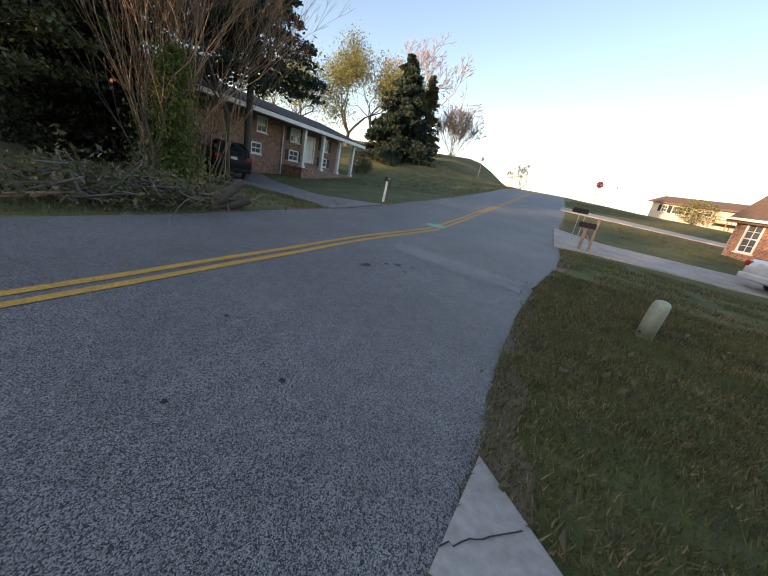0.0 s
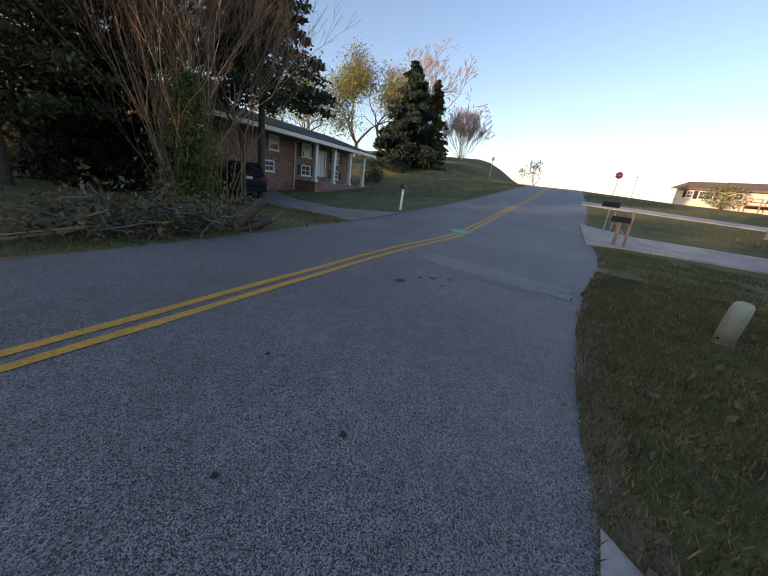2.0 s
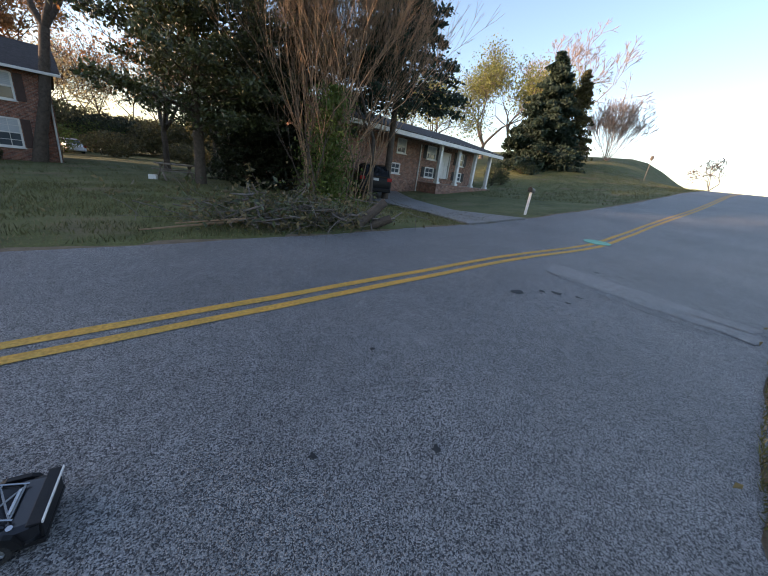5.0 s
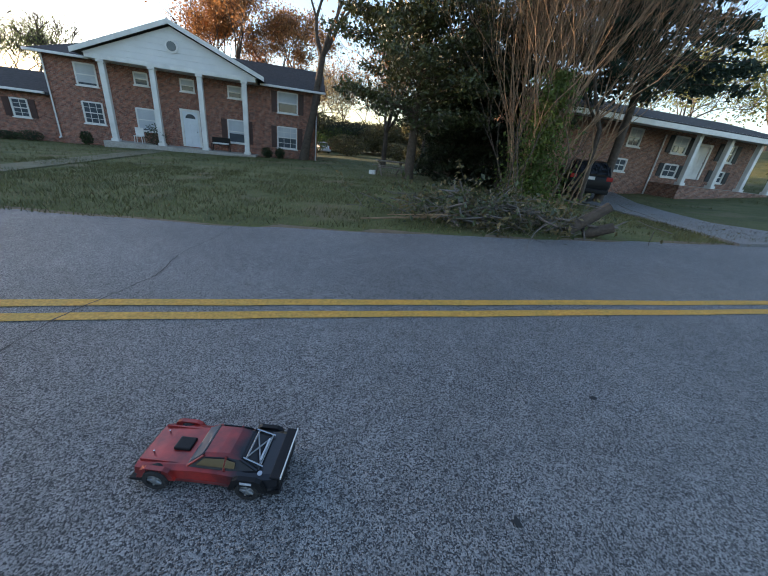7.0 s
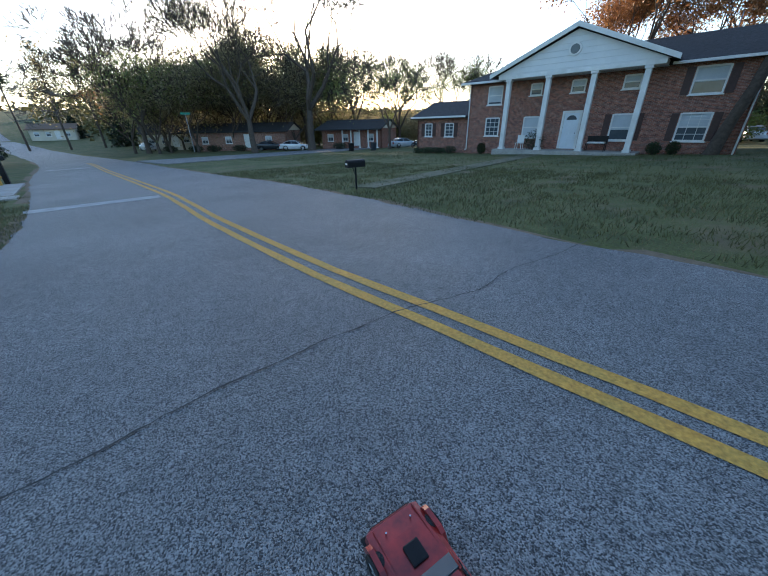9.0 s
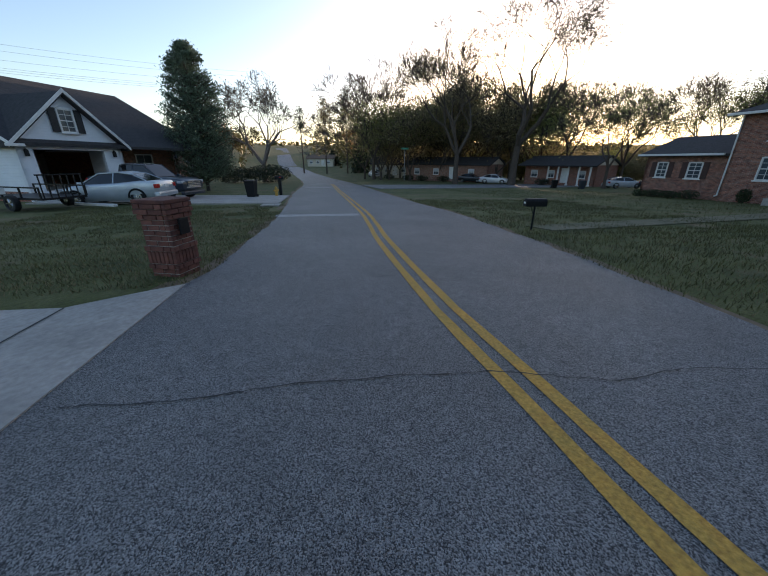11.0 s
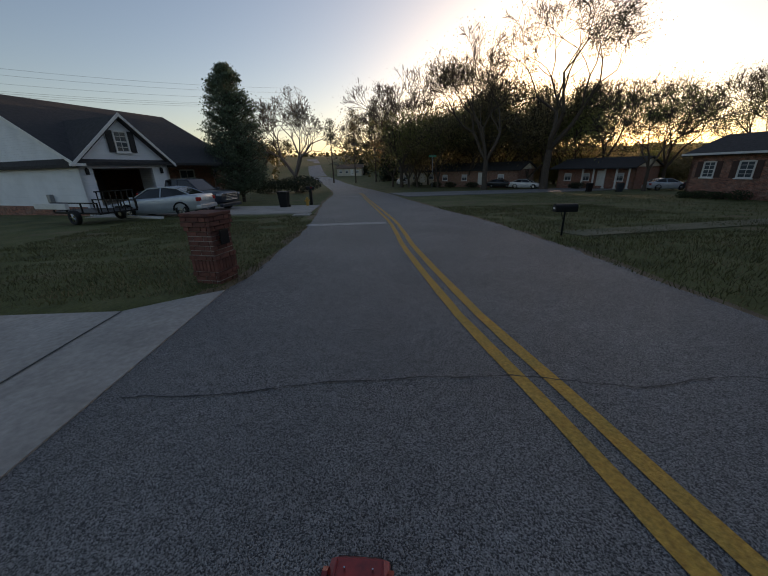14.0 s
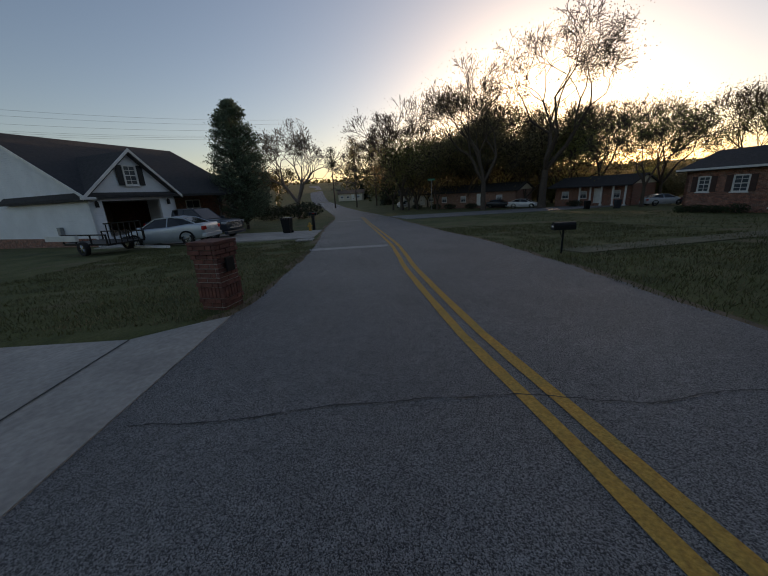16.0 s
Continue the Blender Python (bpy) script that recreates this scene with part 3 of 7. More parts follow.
def slab(name, poly, lift, thick, mat, label, category, sub=0.6):
    """A slab on the ground with the outline poly in x, y, draped over the land; poly has four corners."""
    a, b, c, d = (np.array(p, float) for p in poly)
    nu = max(2, int(max(np.linalg.norm(b - a), np.linalg.norm(c - d)) / sub))
    nv = max(2, int(max(np.linalg.norm(d - a), np.linalg.norm(c - b)) / sub))
    v, f = [], []
    for j in range(nv + 1):
        for i in range(nu + 1):
            u, w = i / nu, j / nv
            p = (a * (1 - u) + b * u) * (1 - w) + (d * (1 - u) + c * u) * w
            v.append((p[0], p[1], ground_z(p[0], p[1]) + lift))
    m = nu + 1
    for j in range(nv):
        for i in range(nu):
            f.append((j * m + i, j * m + i + 1, (j + 1) * m + i + 1, (j + 1) * m + i))
    rim = [i for i in range(m)] + [j * m + nu for j in range(1, nv + 1)] + [nv * m + i for i in range(nu - 1, -1, -1)] + [j * m for j in range(nv - 1, 0, -1)]
    k = len(v)
    for i in rim:
        v.append((v[i][0], v[i][1], v[i][2] - thick))
    for q in range(len(rim)):
        q2 = (q + 1) % len(rim)
        f.append((rim[q], k + q, k + q2, rim[q2]))
    return tagged(raw(name, v, f, mat), label, category, kind="structure")


def road_xy(*sl):
    return [at_road(s, l) for s, l in sl]


# driveways and walks
slab("driveway", APRON, 0.012, 0.12, M_CONCRETE, "pale concrete driveway apron with a dark joint", "driveway", 0.35)
slab("driveway", DRIVE, 0.012, 0.12, M_CONCRETE, "pale concrete driveway slab", "driveway")


slab("driveway", road_xy((19.6, -EAST), (14.1, -EAST), (14.9, -5.4), (18.2, -5.4)), 0.055, 0.15, M_CONCRETE, "pale concrete driveway", "driveway")
slab("driveway", road_xy((18.2, -5.42), (14.9, -5.42), (17.6, -20), (21.5, -20)), 0.055, 0.15, M_CONCRETE, "pale concrete driveway", "driveway")
slab("driveway", road_xy((34, -EAST), (31, -EAST), (34, -26), (37, -26)), 0.06, 0.12, M_CONCRETE, "pale concrete driveway up to a ranch house", "driveway")
slab("driveway", road_xy((-14.6, -EAST), (-20.8, -EAST), (-24.0, -15.5), (-17.0, -15.5)), 0.055, 0.15, M_CONCRETE, "pale concrete driveway of the white house", "driveway")
slab("driveway", road_xy((10.4, 3.05), (14.4, 3.05), (14.2, 6.0), (12.0, 6.0)), 0.055, 0.15, M_PATCH, "worn asphalt driveway", "driveway")
slab("driveway", road_xy((12.0, 6.02), (14.2, 6.02), (20.5, 17.5), (16.6, 17.5)), 0.055, 0.15, M_PATCH, "worn asphalt driveway", "driveway")
slab("walkway", [(-10.3, -2.5), (-10.0, -1.7), (-27.4, 7.3), (-27.9, 6.3)], 0.035, 0.1, M_OLDPATH, "old overgrown path across the lawn", "path")
slab("side_street", [(-24.5, -20.9), (-30.0, -29.0), (-75, -13), (-72, -6)], 0.06, 0.15, M_PATCH, "side street of pale worn asphalt", "street")
slab("footpath", road_xy((-14.4, -4.2), (-13.4, -4.2), (-13.4, -3.4), (-14.4, -3.4)), 0.05, 0.1, M_CONCRETE, "concrete strip by the driveway", "path")

for k, (pa, pb) in enumerate([((-0.98, -4.27), (2.02, -0.47)), ((1.42, 0.18), (1.86, 0.24))]):
    d = Vector((pb[0] - pa[0], pb[1] - pa[1], 0))
    v, f = [], []
    for q in range(13):
        x, y = pa[0] + d.x * q / 12, pa[1] + d.y * q / 12
        hw = 0.004 if k else 0.010
        nx, ny = -d.y / d.length * hw, d.x / d.length * hw
        jit = 0.03 * noise.noise((q * 0.7, k, 0)) if k else 0
        v += [(x + nx + jit, y + ny + jit, ground_z(x, y) + 0.02), (x - nx + jit, y - ny + jit, ground_z(x, y) + 0.02)]
        if q:
            f.append((2 * q - 2, 2 * q - 1, 2 * q + 1, 2 * q))
    tagged(raw("slab_joint", v, f, M_TAR), "dark joint between concrete slabs", "joint", kind="structure")


# ---- houses ----
def wall_mesh(length, z0, z1, thick, holes):
    """A wall from x = 0 to length, outer face at y = 0, with openings (x0, x1, z0, z1) cut through it."""
    xs = sorted({0, length, *(h[0] for h in holes), *(h[1] for h in holes)})
    zs = sorted({z0, z1, *(h[2] for h in holes), *(h[3] for h in holes)})
    bm = bmesh.new()
    corner = {}

    def at(i, j, k):
        if (i, j, k) not in corner:
            corner[i, j, k] = bm.verts.new((xs[i], thick * k, zs[j]))
        return corner[i, j, k]

    def solid(i, j):
        if not (0 <= i < len(xs) - 1 and 0 <= j < len(zs) - 1):
            return False
        cx, cz = (xs[i] + xs[i + 1]) / 2, (zs[j] + zs[j + 1]) / 2
        return not any(h[0] < cx < h[1] and h[2] < cz < h[3] for h in holes)

    for i in range(len(xs) - 1):
        for j in range(len(zs) - 1):
            if not solid(i, j):
                continue
            for k in (0, 1):
                bm.faces.new((at(i, j, k), at(i + 1, j, k), at(i + 1, j + 1, k), at(i, j + 1, k)))
            for di, dj, a, b in ((-1, 0, (i, j), (i, j + 1)), (1, 0, (i + 1, j), (i + 1, j + 1)), (0, -1, (i, j), (i + 1, j)), (0, 1, (i, j + 1), (i + 1, j + 1))):
                if not solid(i + di, j + dj):
                    bm.faces.new((at(*a, 0), at(*b, 0), at(*b, 1), at(*a, 1)))
    bmesh.ops.recalc_face_normals(bm, faces=bm.faces)
    return bm


def window(parent, x0, x1, y, z0, z1, bars=(1, 1), blind=0.0, frame=0.07, shutters=None, name="window"):
    """A window in an opening of a wall whose outer face lies at y; its front looks to -y."""
    w = new(name)
    w.parent = parent
    w.matrix_local = Matrix.Translation((x0, y, z0))
    a, h = x1 - x0, z1 - z0
    bm = bmesh.new()
    add_box(bm, -0.02, frame, -0.03, 0.10, 0, h)
    add_box(bm, a - frame, a + 0.02, -0.03, 0.10, 0, h)
    add_box(bm, frame, a - frame, -0.03, 0.10, h - frame, h + 0.02)
    add_box(bm, frame, a - frame, -0.03, 0.10, 0, frame)
    part("window_frame", bm, M_WHITE, w, "white window frame")
    bm = bmesh.new()
    add_box(bm, frame, a - frame, 0.0, 0.05, h / 2 - 0.03, h / 2 + 0.03)
    for k in range(1, bars[0]):
        add_box(bm, a * k / bars[0] - 0.013, a * k / bars[0] + 0.013, 0.006, 0.044, frame, h - frame)
    for k in range(1, bars[1]):
        if abs(k / bars[1] - 0.5) > 0.01:
            add_box(bm, frame, a - frame, 0.006, 0.044, h * k / bars[1] - 0.013, h * k / bars[1] + 0.013)
    part("glazing_bar", bm, M_WHITE, w)
    part("pane", box(frame * 0.5, a - frame * 0.5, 0.03, 0.04, frame * 0.5, h - frame * 0.5), M_GLASS, w, "reflecting window pane")
    if blind:
        drop = (h - 2 * frame) * blind
        folds = max(4, 2 * int(drop / 0.08))
        rings = []
        for k in range(folds + 1):
            z, d = h - frame - drop * k / folds, 0.010 * (k % 2)
            rings.append([(frame, 0.012 + d, z), (a - frame, 0.012 + d, z), (a - frame, 0.018 + d, z), (frame, 0.018 + d, z)])
        bm = loft(rings)
        part("blind", bm, M_BLIND, w, "pale closed blind")
    part("window_sill", box(-0.08, a + 0.08, -0.10, 0.03, -0.07, -0.002, 0.01), M_WHITE, w)
    if shutters:
        for sx0 in (-0.42, a + 0.06):
            bm = bmesh.new()
            add_box(bm, sx0, sx0 + 0.36, -0.035, -0.003, 0, h)
            for k in range(int(h / 0.12)):
                add_box(bm, sx0 + 0.05, sx0 + 0.31, -0.05, -0.03, k * 0.12 + 0.02, k * 0.12 + 0.09)
            part("shutter", bm, shutters, w, "dark louvred shutter")
    return w


def door(parent, x0, x1, y, z0, z1, mat, fan=True):
    d = new("door")
    d.parent = parent
    d.matrix_local = Matrix.Translation((x0, y, z0))
    a, h = x1 - x0, z1 - z0
    bm = bmesh.new()
    add_box(bm, -0.14, 0.0, -0.05, 0.12, 0, h + 0.14)
    add_box(bm, a, a + 0.14, -0.05, 0.12, 0, h + 0.14)
    add_box(bm, 0, a, -0.05, 0.12, h, h + 0.14)
    part("door_frame", bm, M_WHITE, d)
    bm = bmesh.new()
    add_box(bm, 0.0, a, 0.02, 0.07, 0, h)
    for px in (0.12, a / 2 + 0.05):
        for pz, ph in ((0.15, 0.55), (0.85, 0.6)):
            add_box(bm, px, px + a / 2 - 0.17, 0.004, 0.03, pz, pz + ph, 0.01)
    part("door_leaf", bm, mat, d, "pale painted panel door")
    if fan:
        bm = bmesh.new()
        c = bm.verts.new((a / 2, 0.012, h - 0.42))
        ring = [bm.verts.new((a / 2 + math.cos(math.pi * k / 10) * 0.32, 0.012, h - 0.42 + math.sin(math.pi * k / 10) * 0.28)) for k in range(11)]
        for k in range(10):
            bm.faces.new((c, ring[k], ring[k + 1]))
        part("fanlight", bm, M_GLASS, d, "half-round glazed light")
    bm = bmesh.new()
    bmesh.ops.create_uvsphere(bm, u_segments=8, v_segments=6, radius=0.035, matrix=Matrix.Translation((a - 0.1, -0.02, 1.0)))
    part("handle", bm, M_CHROME, d, "bright door knob")
    return d


def gable_roof(parent, x0, x1, y0, y1, eave, ridge, mat, over=0.45, along='x', thick=0.16, name="roof", hip=0.0):
    """A pitched roof with eaves that jut out, its ridge along x or y."""
    if along == 'x':
        ym = (y0 + y1) / 2
        k = (ridge - eave) / (ym - y0)
        prof = [(y0 - over, eave - over * k), (ym, ridge), (y1 + over, eave - over * k), (y1 + over, eave - over * k - thick), (ym, ridge - thick), (y0 - over, eave - over * k - thick)]
        bm = bmesh.new()
        a = [bm.verts.new((x0 - over, p, z)) for p, z in prof]
        b = [bm.verts.new((x1 + over, p, z)) for p, z in prof]
        for v in (a[1], a[4]):
            v.co.x += hip
    else:
        xm = (x0 + x1) / 2
        k = (ridge - eave) / (xm - x0)
        prof = [(x0 - over, eave - over * k), (xm, ridge), (x1 + over, eave - over * k), (x1 + over, eave - over * k - thick), (xm, ridge - thick), (x0 - over, eave - over * k - thick)]
        bm = bmesh.new()
        a = [bm.verts.new((p, y0 - over, z)) for p, z in prof]
        b = [bm.verts.new((p, y1 + over, z)) for p, z in prof]
    for i in range(6):
        bm.faces.new((a[i], b[i], b[(i + 1) % 6], a[(i + 1) % 6]))
    bm.faces.new((a[0], a[1], a[4], a[5])); bm.faces.new((a[1], a[2], a[3], a[4]))
    bm.faces.new((b[0], b[1], b[4], b[5])); bm.faces.new((b[1], b[2], b[3], b[4]))
    bmesh.ops.recalc_face_normals(bm, faces=bm.faces)
    r = part(name, bm, mat, parent, "shingled pitched roof")
    return r


def gable_end(parent, p0, p1, base, apex, mat, thick=0.2, name="gable"):
    """A triangular wall between two plan points, from the base height to the apex."""
    p0, p1 = Vector((*p0, 0)), Vector((*p1, 0))
    d = (p1 - p0)
    nrm = Vector((d.y, -d.x, 0)).normalized() * thick
    bm = bmesh.new()
    tri = [p0 + Vector((0, 0, base)), p1 + Vector((0, 0, base)), (p0 + p1) / 2 + Vector((0, 0, apex))]
    a = [bm.verts.new(t) for t in tri]
    b = [bm.verts.new(t - nrm) for t in tri]
    bm.faces.new(a); bm.faces.new(b[::-1])
    for i in range(3):
        bm.faces.new((a[i], b[i], b[(i + 1) % 3], a[(i + 1) % 3]))
    bmesh.ops.recalc_face_normals(bm, faces=bm.faces)
    return part(name, bm, mat, parent)


def wall(parent, p0, p1, z0, z1, mat, holes=(), thick=0.22, name="wall"):
    """A wall between two plan points of its house; the outer face is on the right hand going from p0 to p1."""
    d = Vector((p1[0] - p0[0], p1[1] - p0[1], 0))
    w = part(name, wall_mesh(d.length, z0, z1, thick, list(holes)), mat, parent)
    w.matrix_local = Matrix.Translation((p0[0], p0[1], 0)) @ Matrix.Rotation(math.atan2(d.y, d.x), 4, 'Z')
    return w


def column(parent, x, y, z0, z1, r=0.15):
    c = bmesh.new()
    add_box(c, x - r, x + r, y - r, y + r, z0 + 0.16, z1 - 0.14, 0.015)
    add_box(c, x - r - 0.06, x + r + 0.06, y - r - 0.06, y + r + 0.06, z0, z0 + 0.16, 0.015)
    add_box(c, x - r - 0.06, x + r + 0.06, y - r - 0.06, y + r + 0.06, z1 - 0.14, z1, 0.015)
    return part("column", c, M_WHITE, parent, "square white porch column")


def downpipe(parent, x, y, z0, z1):
    bm = cyl((x, y, z0), (x, y, z1), 0.045, seg=8)
    add_cyl(bm, (x, y, z0 + 0.05), (x + 0.02, y - 0.25, z0), 0.045, 0.045, 8)
    return part("downpipe", bm, M_WHITE, parent, "white rain pipe")


# colonial house across the road
col = thing("colonial_house", pose(-28.9, 4.55, -0.32, 0, 0, 57), "two-storey red brick house with white columned portico", "house")
YB = 1.3
front = [(-2.15 + 3.75, -1.0 + 3.75, 0.85, 2.15), (0.9 + 3.75, 2.05 + 3.75, 0.75, 2.15), (3.72 + 3.75, 4.68 + 3.75, 0.05, 2.3), (6.6 + 3.75, 7.85 + 3.75, 0.62, 2.15), (10.0 + 3.75, 11.4 + 3.75, 0.62, 2.1),
         (-2.15 + 3.75, -1.0 + 3.75, 3.05, 4.3), (1.1 + 3.75, 1.9 + 3.75, 3.5, 4.25), (3.8 + 3.75, 4.65 + 3.75, 3.5, 4.25), (6.75 + 3.75, 7.65 + 3.75, 3.5, 4.25), (10.05 + 3.75, 11.45 + 3.75, 3.0, 4.35)]
wall(col, (-3.75, YB), (12.9, YB), -0.8, 4.75, M_BRICK, front, name="front_wall")
wall(col, (12.9, YB), (12.9, YB + 8.6), -0.8, 4.75, M_BRICK, name="side_wall")
wall(col, (-3.75, YB + 8.6), (-3.75, YB), -0.8, 4.75, M_BRICK, name="side_wall")
wall(col, (12.9, YB + 8.6), (-3.75, YB + 8.6), -0.8, 4.75, M_BRICK, name="back_wall")
for k, (a, b, c, d) in enumerate(front):
    if k == 2:
        door(col, a - 3.75, b - 3.75, YB, c, d, M_DOORWHITE)
    else:
        window(col, a - 3.75, b - 3.75, YB, c, d, (3, 4) if k in (0, 4) else (1, 2), blind=(0.0, 0.95, 0, 0.6, 0.5, 0.9, 0.5, 0.5, 0.5, 0.55)[k], shutters=M_SHUTTER if k in (3, 4, 9) else None)
gable_roof(col, -3.75, 12.9, YB, YB + 8.6, 4.85, 6.55, M_SHINGLE, over=0.5, hip=3.6)
gable_end(col, (12.9, YB + 8.6), (12.9, YB), 4.75, 6.4, M_BRICK)
for x in (0.0, 2.68, 5.35, 8.03):
    column(col, x, 0, 0.0, 4.5)
part("entablature", box(-0.75, 8.78, -0.22, YB, 4.5, 4.75, 0.02), M_WHITE, col, "white painted beam over the columns")
ge = gable_end(col, (-0.85, -0.2), (8.88, -0.2), 4.75, 6.75, M_PEDIMENT, 0.25, name="pediment")
tagged(ge, "white boarded pediment")
part("portico_roof", prism([(-1.25, 4.66), (4.015, 6.86), (9.28, 4.66), (9.28, 4.8), (4.015, 7.02), (-1.25, 4.8)], -0.45, YB + 4.2), M_SHINGLE, col)
part("rake_board", prism([(-1.3, 4.6), (4.015, 6.82), (9.33, 4.6), (9.33, 4.86), (4.015, 7.08), (-1.3, 4.86)], -0.52, -0.453), M_WHITE, col, "white sloping gable board")
bm = bmesh.new()
bmesh.ops.create_cone(bm, cap_ends=True, segments=12, radius1=0.36, radius2=0.36, depth=0.08, matrix=Matrix.Translation((4.015, -0.23, 5.75)) @ Matrix.Rotation(math.pi / 2, 4, 'X'))
rw = part("round_window", bm, M_WHITE, col, "small round attic window")
bm = bmesh.new()
bmesh.ops.create_cone(bm, cap_ends=True, segments=12, radius1=0.26, radius2=0.26, depth=0.03, matrix=Matrix.Translation((4.015, -0.285, 5.75)) @ Matrix.Rotation(math.pi / 2, 4, 'X'))
part("pane", bm, M_GLASS, rw)
part("porch_floor", box(-0.6, 8.6, -0.35, YB - 0.003, -0.8, 0.0, 0.02), M_CONCRETE, col, "concrete porch slab")
part("gutter", box(8.95, 13.4, YB - 0.62, YB - 0.5, 4.5, 4.64, 0.02), M_WHITE, col)
part("gutter", box(-4.3, -0.95, YB - 0.62, YB - 0.5, 4.5, 4.64, 0.02), M_WHITE, col)
downpipe(col, -3.7, YB - 0.08, -0.2, 4.5)
downpipe(col, 12.8, YB - 0.08, -0.2, 4.5)
# low wing
wy = YB + 0.8
holes = [(0.9, 1.7, 0.75, 1.85), (3.1, 4.0, 0.75, 1.85)]
wall(col, (-9.6, wy), (-3.752, wy), -0.9, 2.45, M_BRICK, holes, name="wing_wall")
wall(col, (-9.6, wy + 6.5), (-9.6, wy), -0.9, 2.45, M_BRICK, name="wing_wall")
wall(col, (-3.752, wy + 6.5), (-9.6, wy + 6.5), -0.9, 2.45, M_BRICK, name="wing_wall")
for a, b, c, d in holes:
    window(col, -9.6 + a, -9.6 + b, wy, c, d, (2, 4), shutters=M_SHUTTER)
gable_roof(col, -9.6, -4.22, wy, wy + 6.5, 2.55, 3.75, M_SHINGLE, over=0.45, name="wing_roof")
part("gutter", box(-10.05, -4.25, wy - 0.56, wy - 0.44, 2.28, 2.42, 0.02), M_WHITE, col)
gable_end(col, (-9.6, wy), (-9.6, wy + 6.5), 2.45, 3.6, M_BRICK)
bm = cyl((11, YB + 4.3, 6.4), (11, YB + 4.3, 7.3), 0.03, seg=6)
part("vent_pipe", bm, M_STEEL, col)

# split-level house with a long porch
spl = thing("porch_house", pose(-1.45, 26.0, 1.15, 0, 0, 56.5), "brick split-level house with white porch columns and dark roof", "house")
YB = 1.6
holes = [(5.6, 6.5, 0.35, 1.05), (6.0, 6.9, 1.75, 2.7), (9.35, 10.45, 1.7, 2.65), (9.35, 10.45, 0.35, 1.1), (11.2, 12.3, 0.4, 2.3), (13.4, 14.4, 1.6, 2.6), (13.4, 14.4, 0.35, 1.05)]
X0 = -9.0
wall(spl, (X0, YB), (7.6, YB), -1.4, 2.95, M_BRICK2, holes, name="front_wall")
wall(spl, (7.6, YB), (7.6, YB + 8), -1.4, 2.95, M_BRICK2, name="side_wall")
wall(spl, (X0, YB + 8), (X0, YB), -1.4, 2.95, M_BRICK2, name="side_wall")
wall(spl, (7.6, YB + 8), (X0, YB + 8), -1.4, 2.95, M_BRICK2, name="back_wall")
for k, (a, b, c, d) in enumerate(holes):
    if k == 4:
        door(spl, X0 + a, X0 + b, YB, c, d, M_WHITE, fan=False)
    else:
        window(spl, X0 + a, X0 + b, YB, c, d, (2, 2), blind=0.6 if k in (1, 2) else 0, shutters=M_BLACKSHUTTER if k in (2, 3, 5, 6) else None)
gable_roof(spl, X0, 7.6, -0.1, YB + 8, 3.05, 4.3, M_SHINGLE, over=0.45)
part("fascia", box(X0 - 0.5, 8.1, -0.64, -0.56, 2.62, 2.86), M_WHITE, spl, "white eave board")
part("soffit", box(X0 - 0.1, 7.6, -0.5, YB - 0.003, 2.86, 2.95), M_WHITE, spl)
for x in (0.0, 2.35, 4.7, 7.05):
    column(spl, x, 0.0, 0.0, 2.86, 0.12)
part("porch_floor", box(-0.4, 7.5, -0.35, YB - 0.003, -0.9, 0.0, 0.02), M_BRICK2, spl, "raised brick porch floor")
gable_end(spl, (7.6, YB + 8), (7.6, -0.1), 2.95, 4.15, M_SIDING2)
gable_end(spl, (X0, -0.1), (X0, YB + 8), 2.95, 4.15, M_BRICK2)
downpipe(spl, -0.5, YB - 0.08, -1.0, 2.6)

# white house with a garage gable
wh = thing("white_house", pose(-1.9, -24.9, -0.1, 0, 0, 207), "white sided house with dark roof and open garage", "house")
# local x runs down the road along the garage front, local -y looks at the road
gar = [(0.7, 4.3, 0.0, 2.1), (2.15, 3.0, 3.0, 4.1)]
wall(wh, (0, 0), (5.4, 0), -0.6, 2.55, M_SIDING, [gar[0]], name="garage_wall")
wall(wh, (0, 15.5), (0, 0), 0.0, 2.55, M_SIDING, name="side_wall")
wall(wh, (0, 15.5), (0, 0.0), -1.6, -0.002, M_BRICK, thick=0.2, name="foundation")
wall(wh, (5.4, 0), (5.4, 2.5), -0.6, 2.55, M_SIDING, name="side_wall")
wall(wh, (5.4, 2.5), (12, 2.5), -0.6, 2.55, M_BRICK, [(1.0, 1.9, 0.2, 2.0), (3.0, 4.4, 0.7, 2.0)], name="front_wall")
wall(wh, (12, 2.5), (12, 15.5), -0.6, 2.55, M_SIDING, name="side_wall")
wall(wh, (12, 15.5), (0, 15.5), -0.6, 2.55, M_SIDING, name="back_wall")
window(wh, 8.4, 9.8, 2.5, 0.7, 2.0, (2, 2))
door(wh, 6.4, 7.3, 2.5, 0.2, 2.0, M_BLACKSHUTTER, fan=False)
gable_end(wh, (0, 0), (5.4, 0), 2.55, 5.0, M_SIDING)
window(wh, 2.3, 3.1, -0.05, 3.0, 4.2, (2, 4), shutters=M_BLACKSHUTTER)
gable_roof(wh, 0, 5.4, 0, 8, 2.62, 5.05, M_SHINGLE, over=0.35, along='y', name="garage_roof")
gable_roof(wh, 0, 12, 0.02, 15.5, 2.6, 6.6, M_SHINGLE, over=0.35)
gable_end(wh, (0.0, 15.5), (0.0, 0.03), 2.55, 6.42, M_SIDING)
